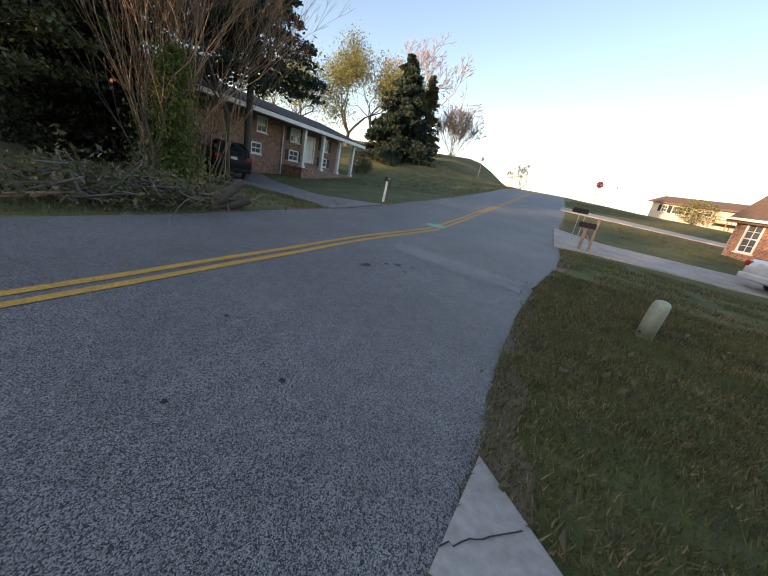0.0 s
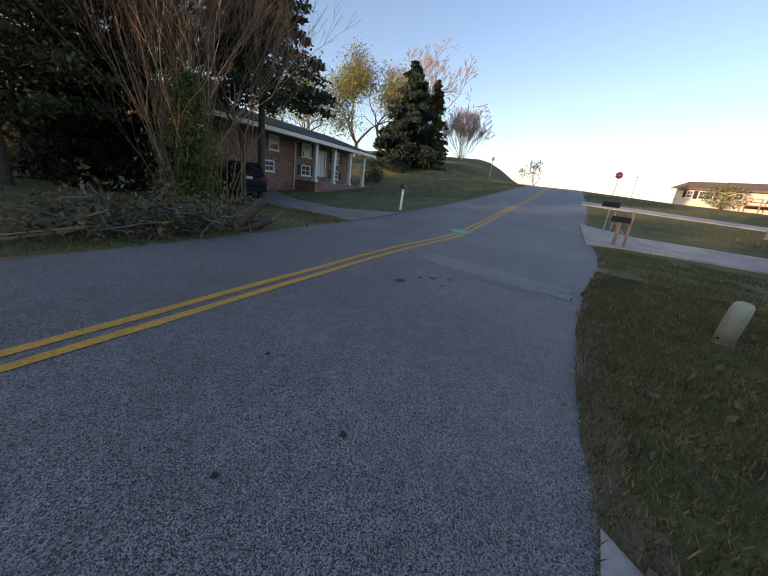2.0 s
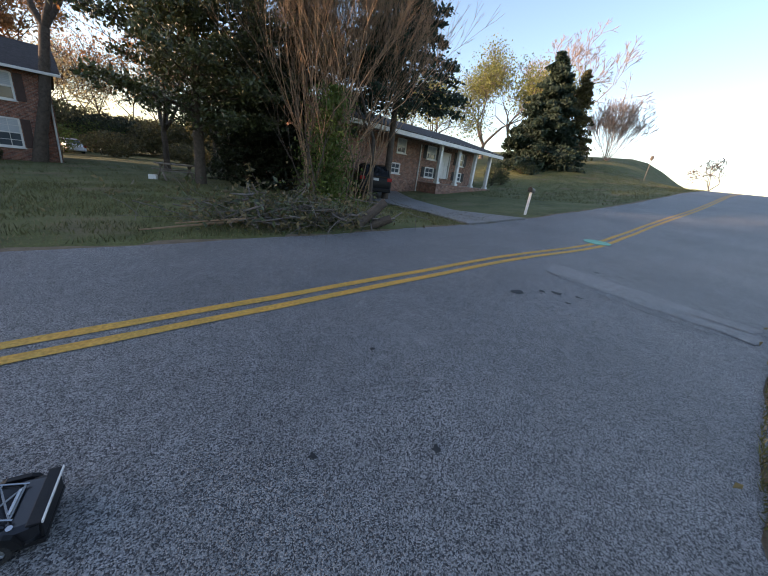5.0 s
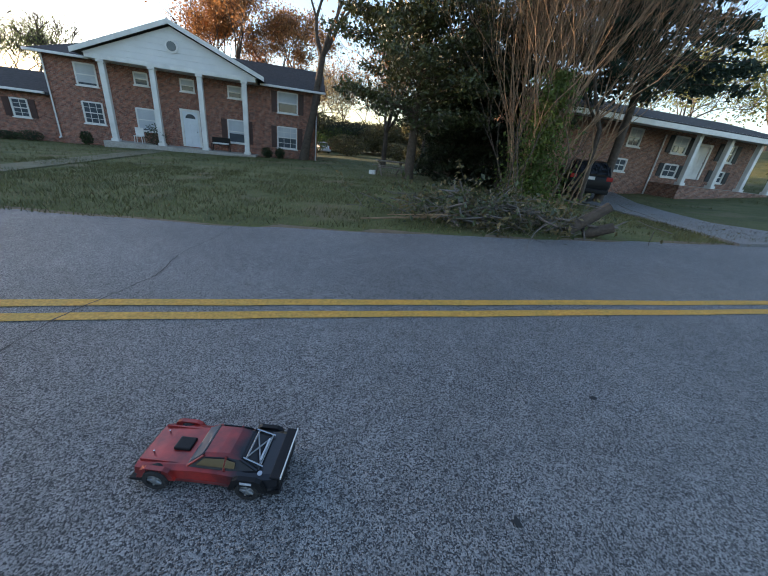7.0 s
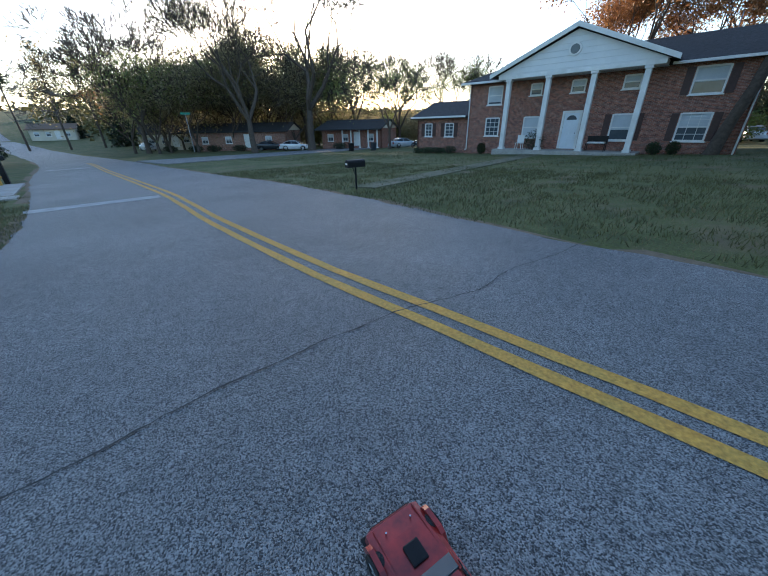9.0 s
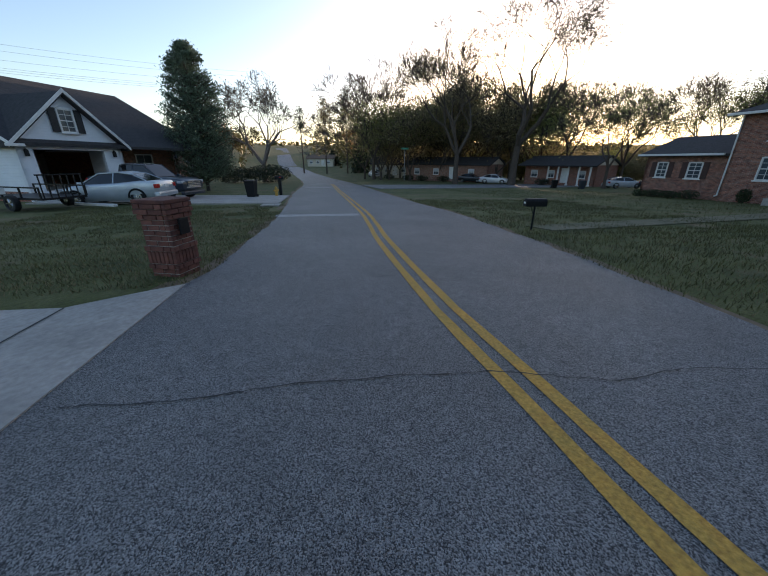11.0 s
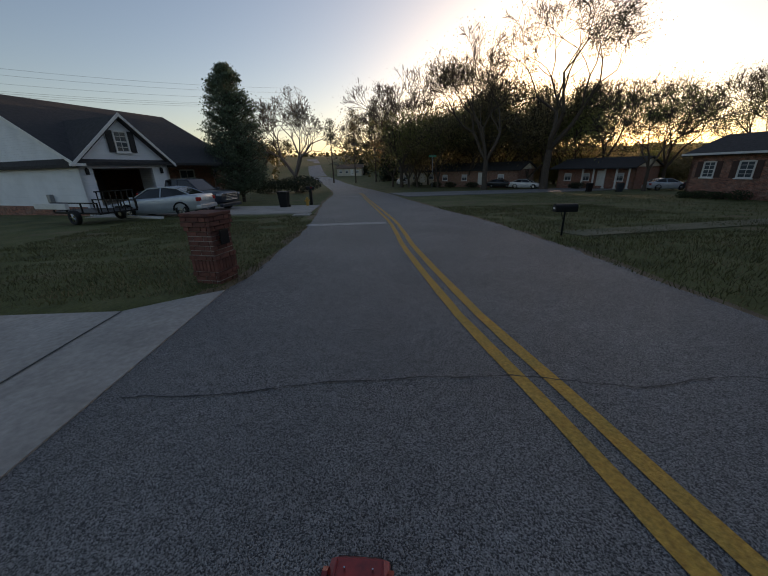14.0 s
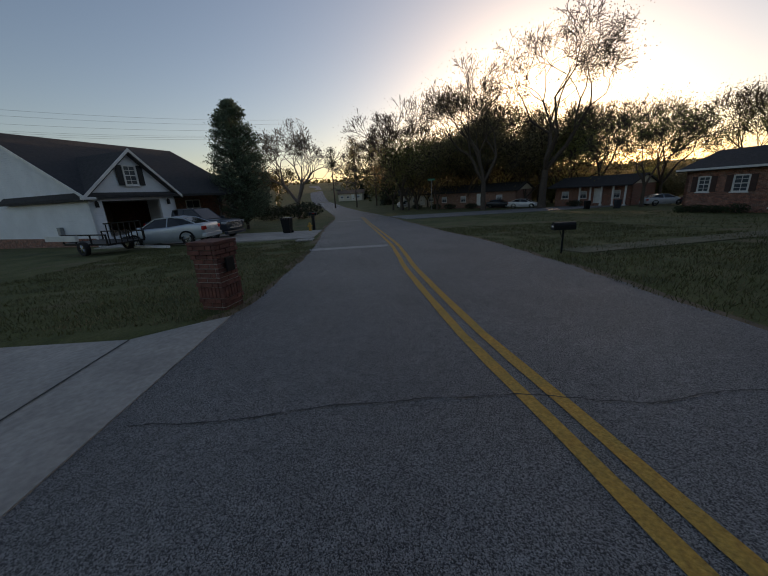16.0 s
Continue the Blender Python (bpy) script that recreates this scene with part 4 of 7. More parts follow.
bm = prism([(-0.42, 2.36), (2.7, 5.18), (5.82, 2.36), (5.82, 2.16), (2.7, 4.98), (-0.42, 2.16)], -0.39, -0.352)
part("rake_board", bm, M_WHITE, wh, "white gable edge board")
part("gutter", box(-0.55, 0.2, -0.46, -0.34, 2.2, 2.34, 0.02), M_WHITE, wh)
for ya, yb in ((-0.33, 7.76), (15.85, 7.76)):
    za, zb = 2.6 - 0.35 * 0.517 - 0.14, 6.6 - 0.14
    part("rake_board", loft([[(-0.40, y, z), (-0.353, y, z), (-0.353, y, z + 0.16), (-0.40, y, z + 0.16)] for y, z in ((ya, za), (yb, zb))]), M_WHITE, wh, "white gable edge board")
for x in (0.35, 4.85):
    bm = box(x - 0.07, x + 0.07, -0.18, -0.02, 1.75, 2.05, 0.02)
    add_cyl(bm, (x, -0.1, 2.05), (x, -0.1, 2.15), 0.09, 0.01, 8)
    part("wall_lantern", bm, M_BLACK, wh, "black wall lantern")
part("garage_floor", box(0.1, 5.3, 0.22, 7, -0.2, -0.02), M_CONCRETE, wh)
bm = bmesh.new()
for k in range(4):
    add_box(bm, 0.7, 4.3, 0.3 + k * 0.6, 0.86 + k * 0.6, 2.12, 2.17, 0.01)
part("garage_door", bm, M_BLIND, wh, "raised sectional garage door")
part("meter_box", box(-0.22, -0.003, 3.0, 3.3, 0.2, 0.7, 0.02), M_STEEL, wh, "grey electric meter box")

# brick house behind the pickup
bh = thing("brick_house", pose(-9.2, -36.9, -0.4, 0, 0, 218), "brick house with steep dark roof and white trim", "house")
wall(bh, (0, 0), (9, 0), -0.6, 2.5, M_BRICK2, [(0.8, 1.8, 0.2, 2.1), (3.2, 4.4, 0.6, 2.0), (6.2, 7.4, 0.6, 2.0)], name="front_wall")
wall(bh, (0, 8), (0, 0), -0.6, 2.5, M_BRICK2, name="side_wall")
wall(bh, (9, 0), (9, 8), -0.6, 2.5, M_BRICK2, name="side_wall")
wall(bh, (9, 8), (0, 8), -0.6, 2.5, M_BRICK2, name="back_wall")
door(bh, 0.8, 1.8, 0, 0.2, 2.1, M_WHITE)
window(bh, 3.2, 4.4, 0, 0.6, 2.0, (3, 4))
window(bh, 6.2, 7.4, 0, 0.6, 2.0, (3, 4))
gable_roof(bh, 0, 9, 0, 8, 2.6, 5.4, M_SHINGLE, over=0.4)
gable_end(bh, (0, 8), (0, 0), 2.5, 5.25, M_SIDING)
gable_end(bh, (5.0, -1.0), (9.2, -1.0), 2.4, 4.6, M_SIDING2)
gable_roof(bh, 5.0, 9.2, -1.0, 3.5, 2.5, 4.7, M_SHINGLE, over=0.3, along='y', name="front_roof")
wall(bh, (5.0, -1.0), (9.2, -1.0), -0.6, 2.45, M_BRICK2, [(1.4, 2.8, 0.5, 1.9)], name="bay_wall")
window(bh, 6.4, 7.8, -1.0, 0.5, 1.9, (3, 4))
wall(bh, (5.0, -0.002), (5.0, -1.0), -0.6, 2.45, M_BRICK2, name="bay_wall")
wall(bh, (9.2, -1.0), (9.2, -0.002), -0.6, 2.45, M_BRICK2, name="bay_wall")

# sided house with garage down the slope on the uphill side
sh = thing("sided_house", pose(23.2, 10.1, 0.6, 0, 0, 278), "pale sided house with brown roof and brick garage front", "house")
# local x runs down the road, local -y faces the road
wall(sh, (-4.2, 0), (0, 0), -0.7, 2.65, M_BRICK2, [(0.5, 1.2, 0.85, 2.35), (2.3, 3.5, 0.85, 2.35)], name="front_wall")
window(sh, -3.7, -3.0, 0, 0.85, 2.35, (2, 4))
window(sh, -1.9, -0.7, 0, 0.85, 2.35, (3, 4), shutters=M_STEEL)
wall(sh, (0, 0), (0, -2.2), -0.7, 2.65, M_SIDING, name="side_wall")
wall(sh, (0, -2.2), (6.4, -2.2), -0.7, 2.3, M_BRICK, [(0.9, 5.5, -0.15, 1.95)], name="garage_wall")
wall(sh, (6.4, -2.2), (6.4, 8), -0.7, 2.65, M_SIDING, name="side_wall")
wall(sh, (-4.2, 8), (-4.2, 0), -0.7, 2.65, M_SIDING, name="side_wall")
wall(sh, (6.4, 8), (-4.2, 8), -0.7, 2.65, M_SIDING, name="back_wall")
gable_end(sh, (0, -2.2), (6.4, -2.2), 2.3, 5.2, M_SIDING)
window(sh, 2.75, 3.65, -2.24, 2.9, 4.2, (2, 4), shutters=M_BLACKSHUTTER)
gable_roof(sh, 0, 6.4, -2.2, 6, 2.45, 5.25, M_SHINGLE2, over=0.35, along='y', name="garage_roof")
gable_roof(sh, -4.2, 6.4, 0, 8, 2.7, 5.4, M_SHINGLE2, over=0.35)
gable_end(sh, (-4.2, 0), (-4.2, 8), 2.65, 5.25, M_SIDING)
part("entry_roof", prism([(-0.3, 2.28), (6.7, 2.28), (6.7, 2.36), (-0.3, 2.36)], -2.75, -2.18), M_SHINGLE, sh)
bm = bmesh.new()
for k in range(4):
    add_box(bm, 0.9, 5.5, -2.12, -2.07, -0.15 + k * 0.525, 0.355 + k * 0.525, 0.012)
    for q in range(4):
        add_box(bm, 1.05 + q * 1.13, 1.95 + q * 1.13, -2.135, -2.11, -0.05 + k * 0.525, 0.26 + k * 0.525, 0.01)
part("garage_door", bm, M_WHITE, sh, "white panelled garage door")
downpipe(sh, -0.1, -0.08, -0.6, 2.6)
part("gutter", box(-4.6, -0.3, -0.55, -0.43, 2.42, 2.56, 0.02), M_WHITE, sh)
bm = prism([(-0.4, 2.28), (3.2, 5.36), (6.8, 2.28), (6.8, 2.08), (3.2, 5.16), (-0.4, 2.08)], -2.6, -2.552)
part("rake_board", bm, M_WHITE, sh)

# ranch house up the hill
rh = thing("ranch_house", pose(46.1, 41.4, 4.2, 0, 0, 286), "low cream ranch house with brown roof and wooden deck", "house")
wall(rh, (0, 0), (13, 0), -2.2, 1.75, M_SIDING2, [(1.3, 2.0, 0.5, 1.4), (2.6, 4.2, 0.4, 1.4), (6.2, 7.0, 0.6, 1.4), (9.4, 10.4, 0.1, 1.5)], name="front_wall")
wall(rh, (13, 0), (13, 7), -2.2, 1.75, M_SIDING2, name="side_wall")
wall(rh, (0, 7), (0, 0), -2.2, 1.75, M_SIDING2, name="side_wall")
wall(rh, (13, 7), (0, 7), -2.2, 1.75, M_SIDING2, name="back_wall")
for a, b, c, d in [(1.3, 2.0, 0.5, 1.4), (2.6, 4.2, 0.4, 1.4), (6.2, 7.0, 0.6, 1.4)]:
    window(rh, a, b, 0, c, d, (2, 2), shutters=M_BLACKSHUTTER if a < 5 else None)
door(rh, 9.4, 10.4, 0, 0.1, 1.5, M_WHITE, fan=False)
gable_roof(rh, 0, 13, 0, 7, 1.85, 2.9, M_SHINGLE2, over=0.5)
gable_end(rh, (0, 0), (0, 7), 1.75, 2.75, M_SIDING2)
dk = bmesh.new()
add_box(dk, 7.6, 12.8, -1.8, -0.003, -0.05, 0.03)
part("deck", dk, M_DECK, rh, "orange-brown wooden deck")
for x in (7.65, 9.3, 11.0, 12.7):
    part("deck_post", box(x, x + 0.1, -1.8, -1.7, -2.3, 0.75), M_DECK, rh)
for z in (0.3, 0.7):
    part("deck_rail", box(7.65, 12.8, -1.79, -1.73, z, z + 0.07), M_DECK, rh)


def far_house(x, y, z, turn, length, depth, eave, ridge, wallm, roofm, label, porch=False):
    h = thing("far_house", pose(x, y, ground_z(x, y) + 0.5, 0, 0, turn), label, "house")
    holes = [(length * q - 0.55, length * q + 0.55, 0.7, 1.8) for q in (0.15, 0.4, 0.82)]
    dr = (length * 0.6 - 0.45, length * 0.6 + 0.45, 0.0, 2.0)
    wall(h, (0, 0), (length, 0), -1.2, eave, wallm, holes + [dr], name="front_wall")
    wall(h, (length, 0), (length, depth), -1.2, eave, wallm, name="side_wall")
    wall(h, (0, depth), (0, 0), -1.2, eave, wallm, name="side_wall")
    wall(h, (length, depth), (0, depth), -1.2, eave, wallm, name="back_wall")
    for a, b, c, d in holes:
        window(h, a, b, 0, c, d, (2, 2), blind=0.4)
    door(h, dr[0], dr[1], 0, 0, 2.0, M_WHITE, fan=False)
    gable_roof(h, 0, length, -1.2 if porch else 0, depth, eave + 0.1, ridge, roofm, over=0.5)
    gable_end(h, (0, 0), (0, depth), eave, ridge - 0.15, M_SIDING2)
    gable_end(h, (length, depth), (length, 0), eave, ridge - 0.15, M_SIDING2)
    if porch:
        for q in range(5):
            column(h, length * (0.4 + 0.14 * q), -1.0, -0.3, eave, 0.1)
    return h


far_house(-61.05, -56.69, 0.6, 131, 9, 7, 2.6, 4.4, M_SIDING2, M_SHINGLE, "beige house with gabled roof under trees")
# brown brick chosen here to darken the walls as the trees' shade would
far_house(-56.95, -43.22, 0.2, 95, 17, 8, 2.6, 3.9, M_BRICK2, M_SHINGLE, "long low brick ranch house, tree shade put into its brown walls")
far_house(-60.76, -20.67, 0.0, 80, 11, 8, 2.6, 4.0, M_BRICK, M_SHINGLE, "brick ranch house with white porch posts", True)
far_house(23.26, 86.16, 11.4, 60, 12, 7, 2.6, 3.6, M_BRICK, M_SHINGLE, "low sunlit brick house on the hilltop")
far_house(-82.36, 47.02, 3.2, 60, 10, 7, 2.6, 4.0, M_SIDING2, M_SHINGLE, "pale house behind trees")
far_house(-82.85, -112.07, 3.0, 130, 10, 7, 2.6, 4.0, M_SIDING2, M_SHINGLE2, "pale house on the far hillside")


# ---- trees and plants ----
def tubes_mesh(name, segs, mat, parent):
    """Tapered limbs as one mesh; segs holds (start, end, radius at the start, radius at the end)."""
    v, f = [], []
    for p0, p1, r0, r1 in segs:
        d = Vector(p1) - Vector(p0)
        if d.length < 1e-6:
            continue
        q = d.to_track_quat('Z', 'Y')
        n = 7 if r0 > 0.06 else 4 if r0 > 0.015 else 3
        b = len(v)
        for p, r in ((p0, r0), (p1, r1)):
            for k in range(n):
                a = 2 * math.pi * k / n
                v.append(tuple(Vector(p) + q @ Vector((math.cos(a) * r, math.sin(a) * r, 0))))
        for k in range(n):
            f.append((b + k, b + (k + 1) % n, b + n + (k + 1) % n, b + n + k))
    return raw(name, v, f, mat, parent, smooth=True)


def leaves_mesh(name, spots, size, mat, parent, rnd, droop=0.0, narrow=0.55):
    """Many small leaves, each a folded blade of two triangles, at the given spots."""
    n = len(spots)
    rng = np.random.default_rng(rnd.randrange(1 << 30))
    p = np.array(spots, float)
    d = rng.normal(size=(n, 3))
    d[:, 2] -= droop
    d /= np.linalg.norm(d, axis=1)[:, None]
    w = np.cross(d, rng.normal(size=(n, 3)))
    w /= np.linalg.norm(w, axis=1)[:, None] + 1e-9
    s = size * rng.uniform(0.6, 1.4, n)[:, None]
    a, b = p - d * s * 0.5, p + d * s * 0.5
    nrm = np.cross(d, w) * s * 0.12
    verts = np.stack([a, p + w * s * narrow * 0.5 + nrm, b, p - w * s * narrow * 0.5 + nrm], 1).reshape(-1, 3)
    faces = [(4 * i, 4 * i + 1, 4 * i + 2, 4 * i + 3) for i in range(n)]
    return raw(name, verts.tolist(), faces, mat, parent)


def grow(segs, tips, p, d, length, r, depth, rnd, spread=0.55, up=0.12, ratio=0.74, kids=(2, 3), steps=3, limit=None):
    """Branches that bend a little, fork and taper."""
    pos, way = Vector(p), Vector(d).normalized()
    for k in range(steps):
        way = (way + Vector((rnd.gauss(0, 0.12), rnd.gauss(0, 0.12), rnd.gauss(0, 0.08) + up * 0.35))).normalized()
        nxt = pos + way * length / steps
        r1 = r * (1 - 0.32 / steps)
        segs.append((tuple(pos), tuple(nxt), r, r1))
        pos, r = nxt, r1
        if depth <= 1:
            tips.append(tuple(pos))
    if depth <= 0:
        return
    for k in range(rnd.randint(*kids)):
        a = rnd.uniform(0, 2 * math.pi)
        side = way.orthogonal().normalized()
        side.rotate(Matrix.Rotation(a, 3, way))
        nd = (way + side * spread * rnd.uniform(0.6, 1.3) + Vector((0, 0, up))).normalized()
        grow(segs, tips, pos, nd, length * ratio * rnd.uniform(0.75, 1.15), r * (0.62 if k else 0.8), depth - 1, rnd, spread, up, ratio, kids, max(2, steps - 1), limit)


def around(spot, rnd, r, n):
    return [(spot[0] + rnd.gauss(0, r), spot[1] + rnd.gauss(0, r), spot[2] + rnd.gauss(0, r * 0.8)) for k in range(n)]


def deciduous(name, x, y, height, girth, seed, label, bark, leaf=None, leaf_n=0, leaf_size=0.12, depth=6, lean=(0, 0), spread=0.55, z=None, trunk_share=0.28, up=0.1, kids=(2, 3), fuzz=0.5, group=""):
    rnd = random.Random(seed)
    base = ground_z(x, y) - 0.15 if z is None else z
    t = thing(name, pose(x, y, base), label, "tree", group)
    segs, tips = [], []
    first = height * trunk_share
    ratio = 0.76
    total = sum(ratio ** k for k in range(depth + 1))
    top = Vector((lean[0], lean[1], 1)).normalized()
    p = Vector((0, 0, 0))
    for k in range(4):
        q = p + (top + Vector((rnd.gauss(0, 0.03), rnd.gauss(0, 0.03), 0))) * first / 4
        segs.append((tuple(p), tuple(q), girth * (1.25 if k == 0 else 1 - 0.06 * k), girth * (1 - 0.06 * (k + 1))))
        p = q
    for k in range(rnd.randint(3, 4)):
        a = 2 * math.pi * (k + rnd.uniform(-0.2, 0.2)) / 3.5
        d = (top * 1.25 + Vector((math.cos(a), math.sin(a), 0)) * spread * 1.2).normalized()
        grow(segs, tips, p, d, (height - first) / total * 1.22, girth * 0.6, depth - 1, rnd, spread, up, ratio, kids)
    k = height / max(s[1][2] for s in segs)
    segs = [(tuple(v * k for v in a), tuple(v * k for v in b), r0, r1) for a, b, r0, r1 in segs]
    tips = [tuple(v * k for v in p) for p in tips]
    twig = max(0.005, 0.00042 * math.hypot(x, y))
    segs = [(a, b, max(r0, twig), max(r1, twig)) for a, b, r0, r1 in segs]
    tubes_mesh("trunk", segs, bark, t)
    if leaf and leaf_n:
        pts = []
        for q in range(leaf_n):
            pts += around(rnd.choice(tips), rnd, fuzz, 1)
        c = leaves_mesh("crown", pts, leaf_size, leaf, t, rnd)
        tagged(c, "open crown of small leaves")
    return t


def evergreen(name, x, y, height, radius, seed, label, leaf, n=9000, size=0.3, z=None, shape='cone', skirt=0.03, girth=0.22):
    """A conifer or a dense evergreen: tiers of limbs with hanging clumps, ragged towards the outside."""
    rnd = random.Random(seed)
    base = ground_z(x, y) - 0.15 if z is None else z
    t = thing(name, pose(x, y, base), label, "tree")
    segs = [((0, 0, 0), (0, 0, height * 0.5), girth, girth * 0.6), ((0, 0, height * 0.5), (0, 0, height * 0.97), girth * 0.6, 0.02)]
    pts = []
    limbs = int(60 + height * 5) * (4 if shape == 'column' else 1)
    for k in range(limbs):
        u = skirt + (1 - skirt) * (k + rnd.random()) / limbs
        if shape == 'cone':
            reach = radius * (1 - u) ** 0.8 + 0.25
        elif shape == 'column':
            reach = radius * (min(1, u / 0.2) ** 0.6) * (1 - (max(0, u - 0.28) / 0.725) ** 2.0) ** 0.7 + 0.08
        else:
            reach = radius * math.sqrt(max(0.02, 1 - ((u - 0.48) / 0.54) ** 2))
        reach *= rnd.uniform(0.84, 1.05) if shape == 'column' else rnd.uniform(0.72, 1.12)
        a = rnd.uniform(0, 2 * math.pi)
        rise = (0.45 if shape == 'column' else 0.12 if shape == 'round' else 0.0) * reach
        p0 = Vector((0, 0, u * height - rise * 0.5))
        p1 = Vector((math.cos(a) * reach, math.sin(a) * reach, min(u * height + rise * 0.6 - (0.10 * reach if shape == 'cone' else 0), height)))
        segs.append((tuple(p0), tuple(p1), 0.05, 0.012))
        m = int(n / limbs)
        for q in range(m):
            w = rnd.random() ** 0.6
            s = p0.lerp(p1, w)
            g = (0.14 if shape == 'column' else 0.10) + 0.16 * reach * (1.1 - w)
            pts.append((s.x + rnd.gauss(0, g), s.y + rnd.gauss(0, g), s.z + rnd.gauss(0, g * 0.55) - (0.06 * reach * w if shape == 'cone' else 0)))
    tubes_mesh("trunk", segs, M_BARK, t)
    c = leaves_mesh("crown", pts, size, leaf, t, rnd, droop=0.5 if shape == 'cone' else 0.1)
    tagged(c, "dense ragged evergreen crown")
    return t


def shrub(x, y, radius, height, seed, leaf, label, n=900, size=0.09, z=None):
    rnd = random.Random(seed)
    base = ground_z(x, y) - 0.05 if z is None else z
    t = thing("shrub", pose(x, y, base), label, "shrub")
    segs, pts = [], []
    for k in range(14):
        a, r = rnd.uniform(0, 6.28), radius * rnd.uniform(0.3, 0.95)
        e = (math.cos(a) * r, math.sin(a) * r, height * rnd.uniform(0.4, 0.95))
        segs.append(((0, 0, 0), e, 0.02, 0.006))
    for k in range(n):
        v = Vector((rnd.gauss(0, 1), rnd.gauss(0, 1), rnd.gauss(0, 1))).normalized() * rnd.random() ** 0.35
        pts.append((v.x * radius * (1 + 0.2 * noise.noise(v * 2.5)), v.y * radius, height * 0.52 + v.z * height * 0.48))
    tubes_mesh("stem", segs, M_BARK, t)
    leaves_mesh("foliage", pts, size, leaf, t, rnd)
    return t


# thicket beside the driveway across the road
evergreen("magnolia_tree", -11.7, 14.0, 11.5, 4.2, 11, "large dense dark magnolia with glossy leaves", M_MAGNOLIA, n=36000, size=0.19, shape='round', skirt=0.24, girth=0.26)
evergreen("cedar_tree", -3.83, 19.43, 14.0, 5.2, 12, "tall dark cedar with drooping sprays beside the driveway", M_CEDAR, n=24000, size=0.24, skirt=0.36)
evergreen("cedar_tree", -8.37, 17.63, 12.5, 3.2, 13, "tall shaded evergreen behind the thicket", M_DARKLEAF, n=18000, size=0.26, skirt=0.06)
evergreen("cedar_tree", -12.4, 19.6, 10, 2.8, 14, "tall shaded evergreen behind the thicket", M_DARKLEAF, n=16000, size=0.27, skirt=0.05)
evergreen("cedar_tree", -11.17, 16.79, 6.0, 2.2, 15, "dark shaded undergrowth evergreen", M_DARKLEAF, n=7000, size=0.22, shape='round', skirt=0.02)


def many_stemmed(x, y, height, seed, stems, label, mat, out=0.32, depth=4, name="crape_myrtle", foot=0.8, fork=0.42):
    rnd = random.Random(seed)
    t = thing(name, pose(x, y, ground_z(x, y) - 0.1), label, "tree")
    stalks, tips = [], []
    for k in range(stems):
        segs = []
        a = rnd.uniform(0, 2 * math.pi)
        o = out * rnd.uniform(0.3, 1.3)
        q = foot * rnd.uniform(0.3, 1.3)
        grow(segs, tips, (math.cos(a) * q, math.sin(a) * q, 0), (math.cos(a) * o, math.sin(a) * o, 1), height * 0.36 * rnd.uniform(0.8, 1.1), 0.036, depth, rnd, spread=fork, up=0.16, ratio=0.72, kids=(2, 3), steps=4)
        stalks.append(segs)
    k = height / max(s[1][2] for segs in stalks for s in segs)
    twig = max(0.005, 0.00026 * math.hypot(x, y))
    for segs in stalks:
        tubes_mesh("stem", [(tuple(v * k for v in p), tuple(v * k for v in q), max(r0, twig), max(r1, twig)) for p, q, r0, r1 in segs], mat, t)
    return t, tips, rnd


many_stemmed(-5.48, 14.43, 11.5, 21, 30, "tan bare many-stemmed crape myrtle", M_TANBARK, out=0.15, depth=5, fork=0.33)
many_stemmed(-6.5, 15.76, 12.5, 22, 26, "tan bare many-stemmed crape myrtle", M_TANBARK, out=0.18, depth=5, fork=0.34)
many_stemmed(-4.6, 15.77, 10.0, 24, 12, "brown bare thicket stems with some olive foliage", M_TANBARK, out=0.24, depth=5, fork=0.38)
iv, tips, rnd = many_stemmed(-5.17, 13.79, 5.0, 23, 7, "ivy-covered stems at the thicket's foot", M_BARK, out=0.4, depth=3, name="ivy_thicket")
pts = []
for k in range(7500):
    a, r, h = rnd.uniform(0, 6.28), abs(rnd.gauss(0, 0.7)), 4.6 * rnd.random() ** 1.3
    pts.append((math.cos(a) * r * (1.25 - h * 0.16), math.sin(a) * r * (1.25 - h * 0.16), h))
leaves_mesh("ivy", pts, 0.13, M_IVY, iv, rnd)
ol = thing("olive_tree_crown", pose(-3.92, 16.41, ground_z(-3.92, 16.41)), "olive-brown twiggy tree hanging over the driveway", "tree")
segs, tips = [], []
rnd = random.Random(27)
grow(segs, tips, (0, 0, 0), (0.12, -0.1, 1), 3.0, 0.13, 5, rnd, spread=0.6, up=0.05, kids=(2, 3))
tubes_mesh("trunk", segs, M_BARK, ol)
leaves_mesh("crown", sum([around(rnd.choice(tips), rnd, 0.45, 1) for k in range(7000)], []), 0.10, M_OLIVE, ol, rnd)

